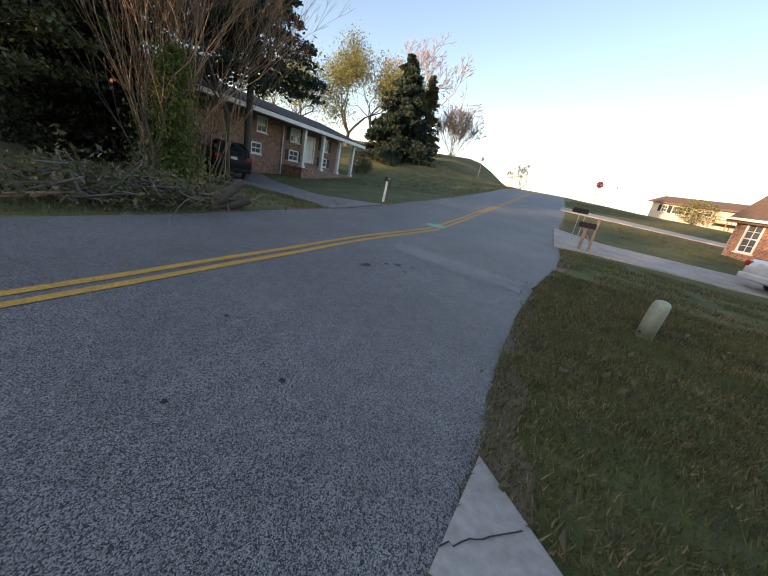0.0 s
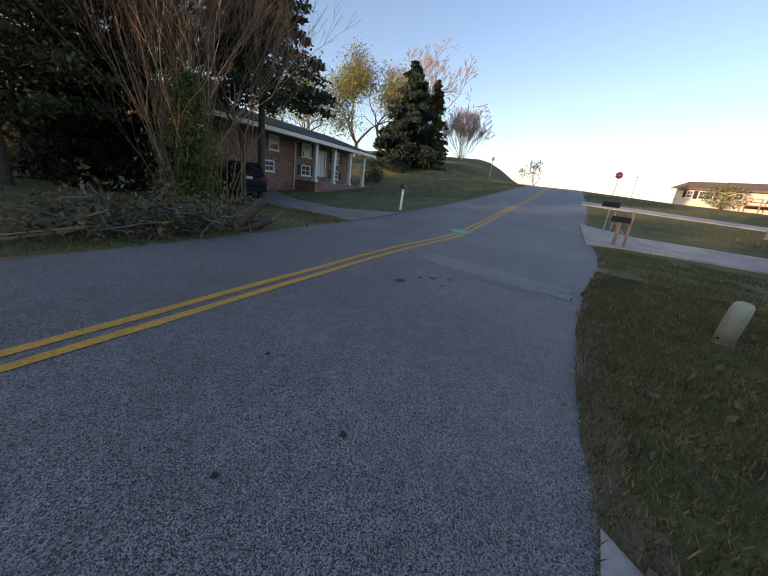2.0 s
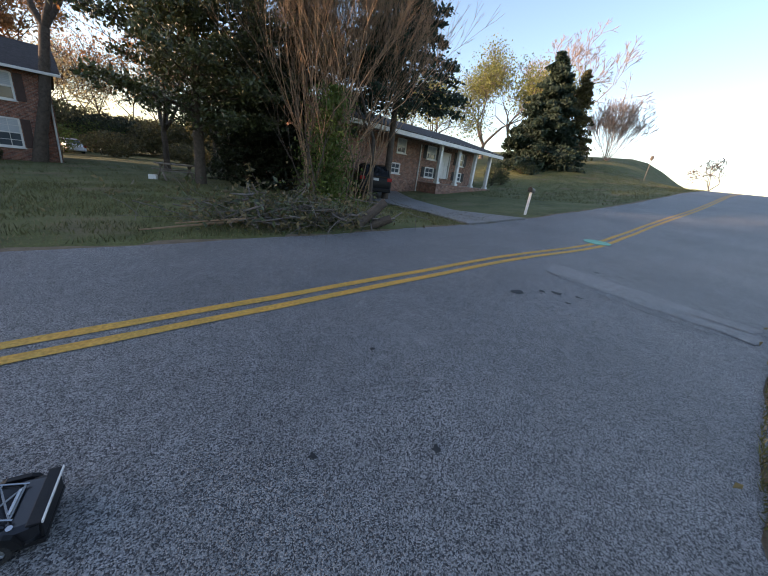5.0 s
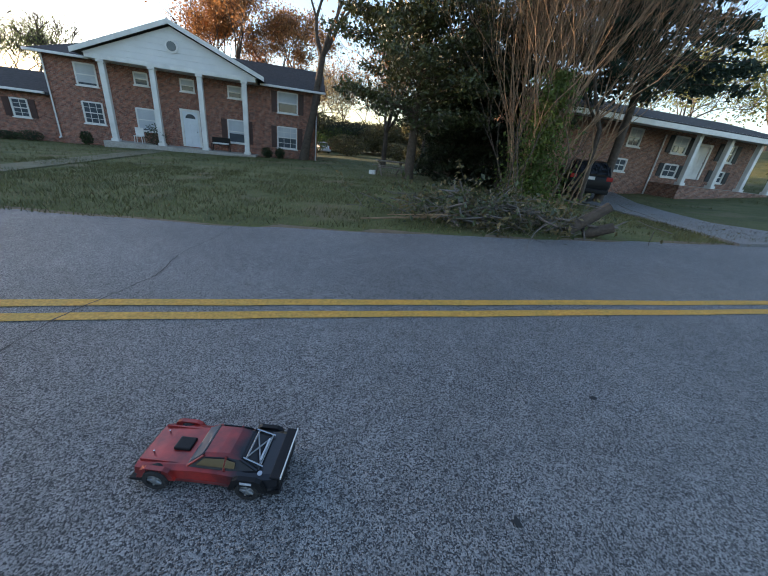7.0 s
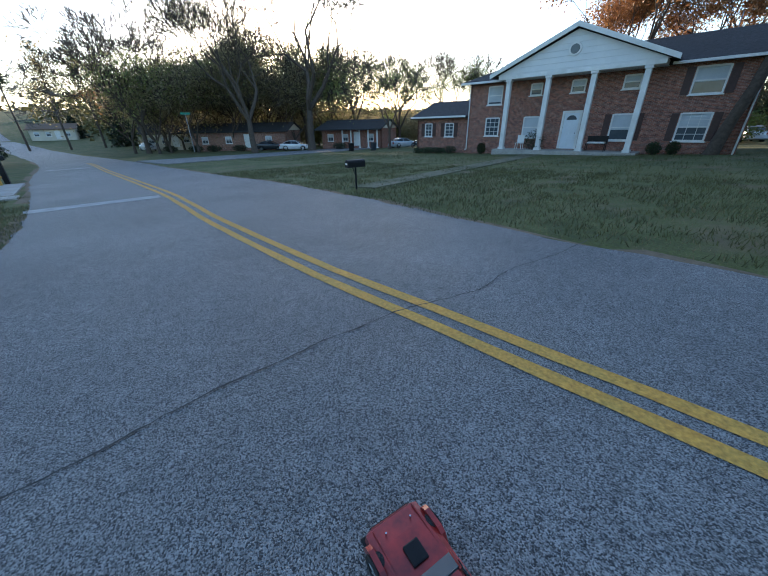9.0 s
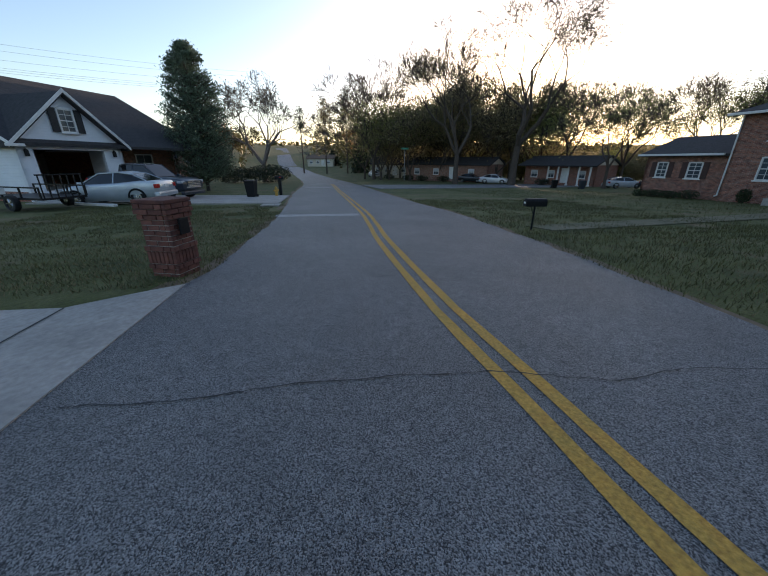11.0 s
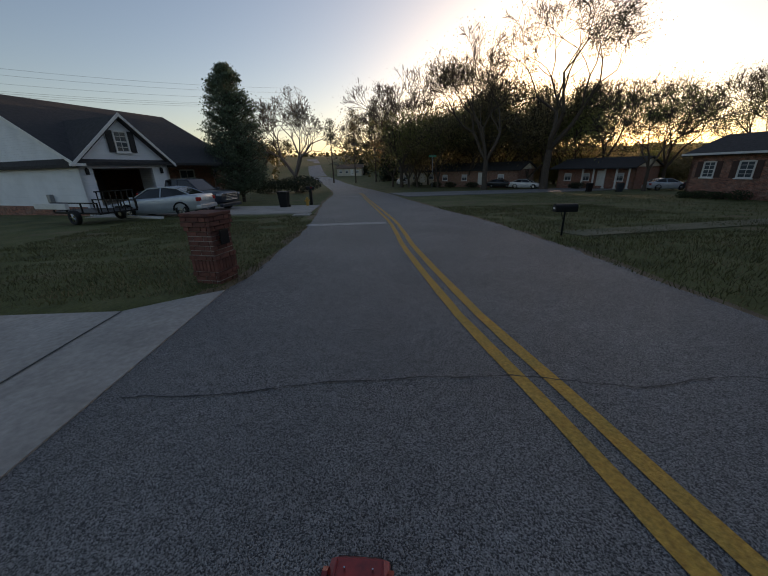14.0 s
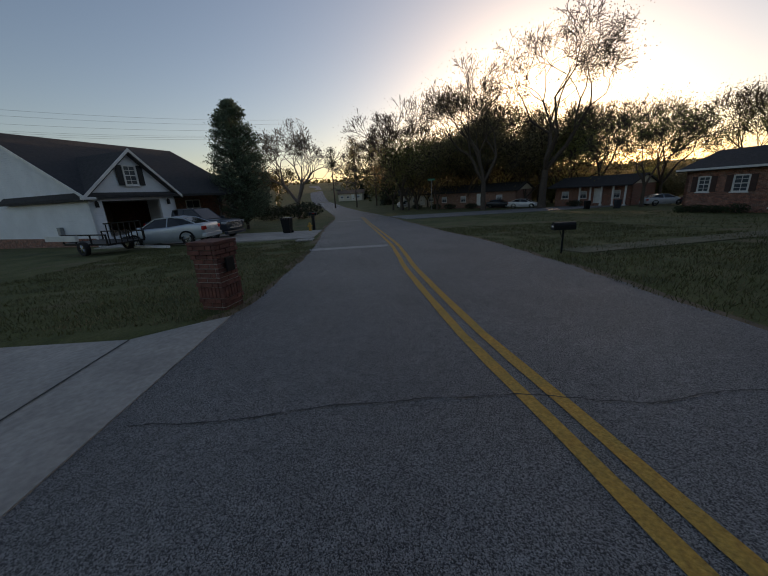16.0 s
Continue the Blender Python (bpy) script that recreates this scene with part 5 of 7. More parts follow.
# heap of cut branches at the kerb
heap = thing("branch_pile", pose(-3.0, 6.75, ground_z(-3.0, 6.75), 0, 0, -44), "heap of cut branches and wilting leaves by the road", "branch pile")
rnd = random.Random(31)
segs, pts = [], []
for k in range(230):
    a = rnd.gauss(0, 0.5)
    c = Vector((rnd.gauss(0, 0.75) * 0.55, rnd.gauss(0, 0.75) * 1.6, abs(rnd.gauss(0, 0.30)) + 0.03))
    d = Vector((rnd.gauss(0, 0.7), rnd.gauss(0, 1.0), rnd.gauss(0, 0.34))).normalized()
    L, r = rnd.uniform(0.5, 1.5), rnd.choice((0.006, 0.008, 0.012, 0.025))
    p = c - d * L / 2
    for q in range(4):
        d = (d + Vector((rnd.gauss(0, 0.16), rnd.gauss(0, 0.16), rnd.gauss(0, 0.10)))).normalized()
        e = p + d * L / 4
        e.z = max(e.z, 0.02)
        segs.append((tuple(p), tuple(e), r, r * 0.85))
        r *= 0.85
        p = e
    if k % 3:
        pts += around(tuple(p), rnd, 0.12, 9)
tubes_mesh("branchwork", segs, M_GREYBARK, heap)
leaves_mesh("leaves", [(a, b, abs(c) + 0.02) for a, b, c in pts], 0.11, M_DRYLEAF, heap, rnd)
pts = [(rnd.gauss(0, 0.5), rnd.gauss(-0.2, 0.9), abs(rnd.gauss(0.25, 0.25)) + 0.03) for k in range(900)]
leaves_mesh("green_leaves", pts, 0.12, M_MAGNOLIA, heap, rnd)
for k in range(4):
    p = Vector((0.45, 1.3 + 0.12 * k, 0.12 + 0.1 * (k % 3)))
    part("log", cyl(p, p + Vector((rnd.uniform(-0.3, 0.3), 0.45, rnd.uniform(0.1, 0.4))), 0.11, 0.10, 9), M_BARK, heap, "short cut log")
bm = bmesh.new()
add_cyl(bm, (0.2, -1.2, 0.12), (0.9, -2.9, 0.06), 0.03, 0.012, 6)
add_cyl(bm, (0.4, -1.0, 0.22), (0.6, -2.4, 0.12), 0.022, 0.01, 6)
part("long_branch", bm, M_TANBARK, heap)

# leaning trunk by the colonial house, and copper oaks behind it
deciduous("oak_tree", -23.05, 14.9, 15.0, 0.30, 41, "leaning oak with copper leaves beside the brick house", M_BARK, M_ORANGE, 5200, 0.17, 6, lean=(0.06, 0.17), trunk_share=0.5)
for k, (x, y, h) in enumerate([(-37.28, 15.01, 15.5), (-39.77, 23.4, 16), (-44.42, 17.58, 15)]):
    deciduous("oak_tree", x, y, h, 0.32, 50 + k, "tall oak with copper leaves behind the house", M_BARK, M_ORANGE, 13000, 0.22, 6, group="oaks behind the house")
for k, (x, y, r, h) in enumerate([(-38.48, 25.35, 3.0, 3.0), (-32.91, 27.55, 2.6, 2.4), (-43.15, 34.47, 4, 3.6), (-27.6, 30.86, 2.4, 2.0), (-52.22, 28.42, 5, 4.0), (-22.84, 29.39, 2.2, 2.2)]):
    shrub(x, y, r, h, 60 + k, M_OLIVE if k % 2 else M_IVY, "unkempt olive green thicket behind the lawn", 2600, 0.2)
for k, (x, y) in enumerate([(-18.88, 19.38), (-19.58, 24.91), (-15.35, 24.16), (-20.93, 32.94), (-12.21, 28.4)]):
    deciduous("woodland_tree", x, y, 10 + k, 0.2, 70 + k, "slim brown woodland tree in shade", M_BARK, M_ORANGE if k < 2 else M_DARKLEAF, 1500, 0.2, 5, group="woodland behind the thicket")

for k, (az, d, r, h) in enumerate([(59, 62, 5.0, 8.0), (56, 58, 4.5, 6.0), (53, 64, 5.5, 5.5), (50, 57, 4.5, 4.5), (47, 62, 5.0, 5.0), (44, 54, 4.5, 4.5), (41, 60, 5.0, 5.5), (37, 50, 4.5, 7.5), (33, 56, 5.0, 9.0), (29, 52, 4.5, 8.0), (62, 66, 5.0, 8.0)]):
    x, y = -math.sin(radians(az)) * d, math.cos(radians(az)) * d
    shrub(x, y, r, h, 700 + k, M_OLIVE if k % 3 else M_DARKLEAF, "tangled olive undergrowth at the back of the lawn", 7000, 0.3)
for k, (az, d, h) in enumerate([(57, 66, 13), (52, 70, 15), (46, 66, 14), (40, 64, 15), (35, 60, 14)]):
    deciduous("woodland_tree", -math.sin(radians(az)) * d, math.cos(radians(az)) * d, h, 0.24, 730 + k, "brown budding tree behind the undergrowth", M_BARK, M_ORANGE if k % 2 else M_HAZELEAF, 5000, 0.26, 6, spread=0.7, fuzz=1.0, trunk_share=0.16, group="woodland behind the thicket")

# uphill skyline
evergreen("juniper_tree", 10.36, 55.63, 15.0, 6.6, 80, "huge dark green juniper on the hillside lawn", M_CEDAR, n=34000, size=0.55, shape='cone', skirt=0.02)
evergreen("juniper_tree", 14.92, 58.86, 13.0, 3.6, 81, "dark juniper with bronze top", M_OLIVE, n=6000, size=0.5, skirt=0.1)
deciduous("spring_tree", 3.04, 71.58, 18.5, 0.42, 82, "tall tree with fresh yellow-green leaves", M_GREYBARK, M_SPRING, 9000, 0.34, 7, fuzz=1.2, spread=0.75, trunk_share=0.16)
deciduous("spring_tree", 7.38, 66.6, 15.0, 0.36, 83, "tree with fresh yellow-green leaves", M_GREYBARK, M_SPRING, 8000, 0.34, 7, fuzz=1.2, spread=0.75, trunk_share=0.16)
deciduous("spring_tree", -7.19, 64.21, 14.0, 0.36, 86, "tree with fresh yellow-green leaves", M_GREYBARK, M_SPRING, 8000, 0.34, 7, fuzz=1.2, spread=0.75, trunk_share=0.16)
deciduous("bare_tree", 16.39, 85.04, 26.0, 0.5, 84, "tall pale bare tree on the skyline", M_BUFFBARK, None, 0, 0, 7, spread=0.62, trunk_share=0.2)
rt, tips, rnd = many_stemmed(25.81, 73.08, 10.8, 85, 34, "rounded bare tree with pale pink twigs", M_BUFFBARK, out=0.72, depth=5, name="bare_tree", foot=0.4, fork=0.36)
deciduous("bare_tree", 44.71, 74.74, 6.8, 0.16, 87, "small bare tree at the crest", M_BUFFBARK, None, 0, 0, 6, spread=0.85, trunk_share=0.15)
shrub(46.98, 35.71, 2.4, 3.2, 88, M_SPRING, "small leafy tree behind the ranch house", 1500, 0.22)
for k, (x, y, r, h) in enumerate([(3.38, 36.75, 1.0, 2.3), (4.39, 37.87, 0.9, 1.7), (-3.31, 27.87, 0.8, 1.2), (-5.4, 26.79, 0.9, 3.2), (-2.21, 28.95, 0.55, 0.8), (8.23, 51.07, 2.2, 1.6)]):
    shrub(x, y, r, h, 90 + k, M_SHRUB, "clipped dark evergreen shrub by the porch", 1300, 0.12)
for k, (a, r, h) in enumerate([(2.3, 0.75, 1.7), (-1.9, 0.35, 0.9), (10.2, 0.35, 0.8), (9.3, 0.4, 0.8), (-5.4, 0.7, 0.7), (-6.6, 0.7, 0.6), (-7.8, 0.7, 0.65), (-8.8, 0.6, 0.6)]):
    q = col.matrix_world @ Vector((a, 0.5 if k else 0.3, 0)) if a > -4 else col.matrix_world @ Vector((a, 1.2, 0))
    shrub(q.x, q.y, r, h, 100 + k, M_SHRUB, "dark clipped shrub against the brick house", 700, 0.10)
shrub(9.2, 3.32, 0.5, 0.95, 110, M_DRYLEAF, "thin twiggy shrub on the lawn", 60, 0.06)

# trees down the road
evergreen("pear_tree", -12.84, -30.32, 10.8, 2.45, 120, "tall columnar pear tree with grey-green leaves", M_PEAR, n=34000, size=0.15, shape='column', skirt=0.1, girth=0.16)
deciduous("bare_tree", -28.85, -49.08, 15.0, 0.42, 121, "spreading bare oak beside the road", M_GREYBARK, M_OLIVE, 2600, 0.16, 8, spread=0.8, trunk_share=0.2)
for k, (x, y, h, r, lf, n) in enumerate([(-46.92, -26.0, 20.5, 0.42, M_HAZELEAF, 3600), (-52.26, -19.54, 24.5, 0.55, M_OLIVE, 1900), (-53.39, -7.72, 12.5, 0.22, M_SPRING, 2400), (-50.93, -46.66, 20.0, 0.38, M_OLIVE, 1200),
                                         (-64.79, -36.12, 20, 0.4, M_OLIVE, 4200), (-68.55, -26.42, 19, 0.4, M_OLIVE, 4200), (-72.45, -17.59, 18, 0.4, M_OLIVE, 3600), (-59.26, -50.15, 19, 0.38, M_OLIVE, 3400), (-66.69, -7.89, 15, 0.3, M_SPRING, 3200), (-73.68, 1.18, 16, 0.3, M_OLIVE, 3000), (-77.74, -43.34, 21, 0.4, M_OLIVE, 3800), (-62.54, 2.51, 13, 0.3, M_SPRING, 2600), (-83.55, -25.23, 20, 0.4, M_OLIVE, 4200), (-68.13, 13.15, 13, 0.28, M_OLIVE, 2400)]):
    deciduous("shade_tree", x, y, h, r, 130 + k, "large tree just coming into leaf against the low sun" if k < 4 else "tree in the belt of woods behind the houses", M_BARK, lf, int(n * 2.6), 0.17, 8 if k < 4 else 7, z=None, spread=0.85 if k == 1 else 0.66, fuzz=0.8, trunk_share=0.24, up=0.06 if k == 1 else 0.14, group="" if k < 4 else "tree belt")
for k, (x, y, h) in enumerate([(-64.6, -77.97, 17.5), (-68.55, -73.54, 19.0), (-73.24, -73.96, 16.0), (-60.84, -83.67, 15.0)]):
    rnd = random.Random(150 + k)
    pn = thing("pine_tree", pose(x, y, ground_z(x, y) + 1.2), "tall pine with a bare trunk and tufted top", "tree", "pines by the road")
    segs, pts = [((0, 0, -2), (0.2, 0, h), 0.24, 0.07)], []
    for q in range(26):
        u, a, rr = rnd.uniform(0.55, 1.0), rnd.uniform(0, 6.28), rnd.uniform(1.0, 3.0)
        e = (math.cos(a) * rr * (1.25 - u), math.sin(a) * rr * (1.25 - u), h * u + 0.5)
        segs.append(((0.1, 0, h * u), e, 0.05, 0.015))
        pts += around(e, rnd, 0.5, 60)
    tubes_mesh("trunk", segs, M_BARK, pn)
    leaves_mesh("crown", pts, 0.4, M_DARKLEAF, pn, rnd, narrow=0.3)
for k in range(26):
    rnd = random.Random(300 + k)
    s, l = -75 - k * 7, (1 if k % 2 else -1) * rnd.uniform(14, 60)
    x, y = at_road(s, l)
    if k % 3 == 0:
        evergreen("hill_tree", x, y, rnd.uniform(6, 11), 3.2, 310 + k, "distant evergreen on the far hill", M_DARKLEAF, n=1400, size=0.8)
    else:
        deciduous("hill_tree", x, y, rnd.uniform(8, 14), 0.3, 310 + k, "distant tree on the far hill", M_BARK, (M_SPRING, M_OLIVE, M_ORANGE)[k % 3], 1100, 0.6, 5, fuzz=1.0)
shrub(-27.45, -45.58, 3.4, 2.6, 170, M_DARKLEAF, "dark hedge beneath the bare oak", 2600, 0.25)
shrub(-23.24, -47.65, 3.0, 2.3, 171, M_DARKLEAF, "dark hedge beneath the bare oak", 2200, 0.25)
for k, (x, y) in enumerate([(-54.63, -40.94), (-54.16, -37.23), (-54.15, -32.58), (-56.49, -47.41), (-57.57, -16.67)]):
    shrub(x, y, 1.2, 1.1, 175 + k, M_DARKLEAF, "low dark hedge before a ranch house", 700, 0.18)

for k in range(22):
    rnd = random.Random(500 + k)
    u = k / 21
    x, y = -82 + 8 * rnd.uniform(-1, 1) - 6 * math.sin(3 * u), -66 + 92 * u
    shrub(x, y, rnd.uniform(4.5, 6.5), rnd.uniform(6, 8.5), 520 + k, M_HAZELEAF if k % 3 else M_SPRING, "dense undergrowth of the woods behind the houses", 6000, 0.34)

for k in range(26):
    rnd = random.Random(600 + k)
    az = radians(106 + 27 * k / 25 + rnd.uniform(-1, 1))
    d = rnd.uniform(66, 92)
    x, y = -math.sin(az) * d, math.cos(az) * d
    deciduous("woodland_tree", x, y, rnd.uniform(11, 18), 0.24, 620 + k, "leafy brown-green tree in the woods before the sun", M_BARK, M_HAZELEAF if k % 4 else M_SPRING, 5200, 0.30, 7, spread=0.7, fuzz=1.4, trunk_share=0.14, group="woods before the sun")

# far woods that close the view
rnd = random.Random(400)
v, f = [], []
for k in range(15000):
    a = rnd.uniform(0, 2 * math.pi)
    if 1.25 < a < 1.75:
        continue
    r = rnd.uniform(250, 420)
    x, y = math.cos(a) * r, math.sin(a) * r
    top = 9 + 5 * noise.noise((x * 0.02, y * 0.02, 0)) + 3 * noise.noise((x * 0.09, y * 0.09, 4))
    h = rnd.uniform(-2, top) + 10 * smooth(260, 700, r) + (7 if -0.5 < a - 4.1 < 0.5 else 0)
    s = rnd.uniform(1.0, 2.4)
    d = Vector((rnd.gauss(0, 1), rnd.gauss(0, 1), rnd.gauss(0, 1))).normalized() * s
    w = d.orthogonal().normalized() * s
    b = len(v)
    c = Vector((x, y, h))
    v += [tuple(c - d), tuple(c + w), tuple(c + d), tuple(c - w)]
    f.append((b, b + 1, b + 2, b + 3))
for k in range(26000):
    a = rnd.uniform(2.95, 4.25)
    r = rnd.uniform(105, 230)
    x, y = math.cos(a) * r, math.sin(a) * r
    if abs(beside(x, y)[1]) < 16:
        continue
    top = 8 + 3 * noise.noise((x * 0.05, y * 0.05, 0)) + 2 * noise.noise((x * 0.2, y * 0.2, 4))
    c = Vector((x, y, ground_z(x, y) + rnd.uniform(-0.5, top)))
    s = rnd.uniform(0.4, 0.9)
    d = Vector((rnd.gauss(0, 1), rnd.gauss(0, 1), rnd.gauss(0, 1))).normalized() * s
    w = d.orthogonal().normalized() * s * 0.7
    b = len(v)
    v += [tuple(c - d), tuple(c + w), tuple(c + d), tuple(c - w)]
    f.append((b, b + 1, b + 2, b + 3))
tagged(raw("far_woods", v, f, M_OLIVE), "belt of distant woods on the horizon", "woods", kind="stuff")


# ---- vehicles ----
def body_ring(x, zb, zt, hw, tuck=0.10, round_top=0.05):
    """One cross-section of a car body at x: sill, flank, shoulder, top."""
    return [(x, -hw + tuck, zb), (x, -hw, zb + (zt - zb) * 0.35), (x, -hw + 0.02, zt - round_top), (x, -hw + 0.10, zt), (x, hw - 0.10, zt), (x, hw - 0.02, zt - round_top), (x, hw, zb + (zt - zb) * 0.35), (x, hw - tuck, zb)]


def wheel(parent, x, y, r, w, rim_mat=None):
    wl = new("wheel")
    wl.parent = parent
    wl.matrix_local = Matrix.Translation((x, y, r))
    bm = bmesh.new()
    prof = [(r * 0.62, -w / 2), (r * 0.93, -w / 2), (r, -w * 0.32), (r, w * 0.32), (r * 0.93, w / 2), (r * 0.62, w / 2)]
    n = 22
    rings = [[bm.verts.new((math.cos(2 * math.pi * k / n) * p, q, math.sin(2 * math.pi * k / n) * p)) for p, q in prof] for k in range(n)]
    for k in range(n):
        for j in range(len(prof)):
            a, b = rings[k], rings[(k + 1) % n]
            bm.faces.new((a[j], a[(j + 1) % 6], b[(j + 1) % 6], b[j]))
    bmesh.ops.recalc_face_normals(bm, faces=bm.faces)
    part("tyre", bm, M_RUBBER, wl, "black rubber tyre", smooth=False)
    bm = bmesh.new()
    add_cyl(bm, (0, -w * 0.30, 0), (0, w * 0.30, 0), r * 0.62, r * 0.62, 20)
    sgn = 1 if y > 0 else -1
    for k in range(5):
        a = 2 * math.pi * k / 5
        add_cyl(bm, (0, sgn * w * 0.36, 0), (math.cos(a) * r * 0.58, sgn * w * 0.36, math.sin(a) * r * 0.58), r * 0.13, r * 0.09, 6)
    add_cyl(bm, (0, sgn * w * 0.30, 0), (0, sgn * w * 0.46, 0), r * 0.16, r * 0.14, 10)
    part("rim", bm, rim_mat or M_CHROME, wl, "spoked alloy rim")
    return wl


def car(name, m, label, paint, L, W, stations_body, roof, wheel_x, wheel_r, lights_z, bars=(), category="car", rear_lens=True):
    """A road vehicle: nose towards +x. stations_body: (x, bottom, top, half width); roof: (x, z, half width) of the glasshouse from screen foot to rear foot."""
    c = thing(name, m, label, category)
    body = loft([body_ring(*s) for s in stations_body])
    ob = part("body", body, paint, c, smooth=False)
    ob.data.polygons.foreach_set("use_smooth", [True] * len(ob.data.polygons))
    bv = ob.modifiers.new("round", 'BEVEL')
    bv.width, bv.segments, bv.limit_method = 0.03, 2, 'ANGLE'
    gh = []
    for x, z0, z1, hw0, hw1 in roof:
        gh.append([(x, -hw0, z0), (x, -hw1, z1 - 0.03), (x, -hw1 + 0.08, z1), (x, hw1 - 0.08, z1), (x, hw1, z1 - 0.03), (x, hw0, z0)])
    part("glasshouse", loft(gh), M_DARKGLASS, c, "dark windows")
    tops = roof[1:-1]
    rf = [[(x, -hw1 - 0.005, z1 - 0.05), (x, -hw1 + 0.07, z1 + 0.012), (x, hw1 - 0.07, z1 + 0.012), (x, hw1 + 0.005, z1 - 0.05)] for x, z0, z1, hw0, hw1 in tops]
    part("roof", loft(rf), paint, c)
    for side in (-1, 1):
        bm = bmesh.new()
        for i in range(len(roof) - 1):
            a, b = roof[i], roof[i + 1]
            add_cyl(bm, (a[0], side * (a[4] + 0.008), a[2] - 0.02), (b[0], side * (b[4] + 0.008), b[2] - 0.02), 0.03, 0.03, 6)
        for bx in bars:
            k = np.interp(bx, sorted(r[0] for r in roof), [r[2] for r in sorted(roof)])
            hw1 = np.interp(bx, sorted(r[0] for r in roof), [r[4] for r in sorted(roof)])
            hw0 = np.interp(bx, sorted(r[0] for r in roof), [r[3] for r in sorted(roof)])
            z0 = np.interp(bx, sorted(r[0] for r in roof), [r[1] for r in sorted(roof)])
            add_cyl(bm, (bx, side * (hw0 + 0.008), z0), (bx - 0.03, side * (hw1 + 0.008), k - 0.03), 0.035, 0.03, 6)
        part("pillar_trim", bm, paint, c)
        for wx in wheel_x:
            wheel(c, wx, side * (W / 2 - 0.12), wheel_r, 0.22)
        hw = stations_body[-2][3]
        part("headlamp", box(L / 2 - 0.30, L / 2 - 0.03, side * (hw - 0.14) - 0.16, side * (hw - 0.14) + 0.16, lights_z - 0.07, lights_z + 0.07, 0.03), M_LENS, c, "clear headlamp")
        part("tail_lamp", box(-L / 2 - 0.005, -L / 2 + 0.14, side * (hw - 0.10) - 0.14, side * (hw - 0.10) + 0.14, lights_z - 0.03, lights_z + 0.16, 0.03), M_RED, c, "red tail lamp")
        bm = box(0.55 * L / 2 - 0.4, 0.55 * L / 2 - 0.2, side * (W / 2 + 0.08) - 0.09, side * (W / 2 + 0.08) + 0.09, roof[0][1], roof[0][1] + 0.14, 0.03)
        part("mirror", bm, paint, c)
        for wx in wheel_x:
            bm = bmesh.new()
            for k in range(13):
                a0, a1 = math.pi * k / 12, math.pi * (k + 1) / 12
                if k < 12:
                    add_cyl(bm, (wx + math.cos(a0) * wheel_r * 1.14, side * (W / 2 - 0.015), wheel_r + math.sin(a0) * wheel_r * 1.14), (wx + math.cos(a1) * wheel_r * 1.14, side * (W / 2 - 0.015), wheel_r + math.sin(a1) * wheel_r * 1.14), 0.05, 0.05, 5)
            part("wheel_arch", bm, M_BLACK, c, "dark wheel arch")
    part("number_plate", box(-L / 2 - 0.02, -L / 2 + 0.03, -0.16, 0.16, lights_z - 0.02, lights_z + 0.12), M_WHITE, c, "plain pale plate")
    part("bumper", box(-L / 2 - 0.05, -L / 2 + 0.2, -W / 2 + 0.06, W / 2 - 0.06, 0.32, 0.52, 0.05), paint, c)
    part("bumper", box(L / 2 - 0.2, L / 2 + 0.04, -W / 2 + 0.08, W / 2 - 0.08, 0.28, 0.48, 0.05), paint, c)
    part("grille", box(L / 2 - 0.06, L / 2 + 0.01, -0.42, 0.42, lights_z - 0.10, lights_z + 0.06, 0.02), M_BLACK, c)
    return c


def tilted(x, y, z, heading, pitch=0.0, roll=0.0):
    return Matrix.Translation((x, y, z)) @ Euler((0, 0, radians(heading))).to_matrix().to_4x4() @ Euler((radians(roll), radians(pitch), 0)).to_matrix().to_4x4()


SEDAN = [(-2.25, 0.42, 0.80, 0.72), (-2.15, 0.30, 1.00, 0.80), (-1.5, 0.22, 1.04, 0.86), (-0.5, 0.20, 0.97, 0.87), (0.8, 0.20, 0.95, 0.87), (1.5, 0.22, 0.90, 0.84), (2.05, 0.28, 0.76, 0.78), (2.22, 0.40, 0.62, 0.66)]
SEDAN_ROOF = [(1.15, 0.92, 0.95, 0.74, 0.70), (0.30, 0.95, 1.40, 0.76, 0.58), (-0.55, 0.96, 1.44, 0.76, 0.57), (-1.15, 0.98, 1.34, 0.75, 0.56), (-1.75, 1.00, 1.05, 0.72, 0.64)]
gz_s = ground_z(-4.62, -19.57)
car("sedan", tilted(-4.62, -19.57, gz_s + 0.02, -45, 2, 0), "silver four-door saloon parked on a driveway", M_SILVER, 4.5, 1.72, SEDAN, SEDAN_ROOF, (1.4, -1.3), 0.32, 0.72, bars=(-0.35,))
wide = [(x * 1.16, a, b * 1.0, h * 1.06) for x, a, b, h in SEDAN]
wroof = [(x * 1.16, a, b, h0 * 1.06, h1 * 1.06) for x, a, b, h0, h1 in SEDAN_ROOF]
car("luxury_sedan", tilted(16.8, 6.2, ground_z(16.8, 6.2) + 0.02, -31, 2, 0), "pearl white saloon parked on a sloping driveway", M_PEARL, 5.22, 1.84, wide, wroof, (1.65, -1.5), 0.33, 0.76, bars=(-0.4,))
SUV = [(-2.4, 0.45, 1.05, 0.84), (-2.34, 0.34, 1.14, 0.92), (-1.4, 0.28, 1.16, 0.95), (0.9, 0.28, 1.12, 0.95), (1.5, 0.28, 1.10, 0.93), (2.2, 0.32, 1.02, 0.88), (2.4, 0.42, 0.86, 0.78)]
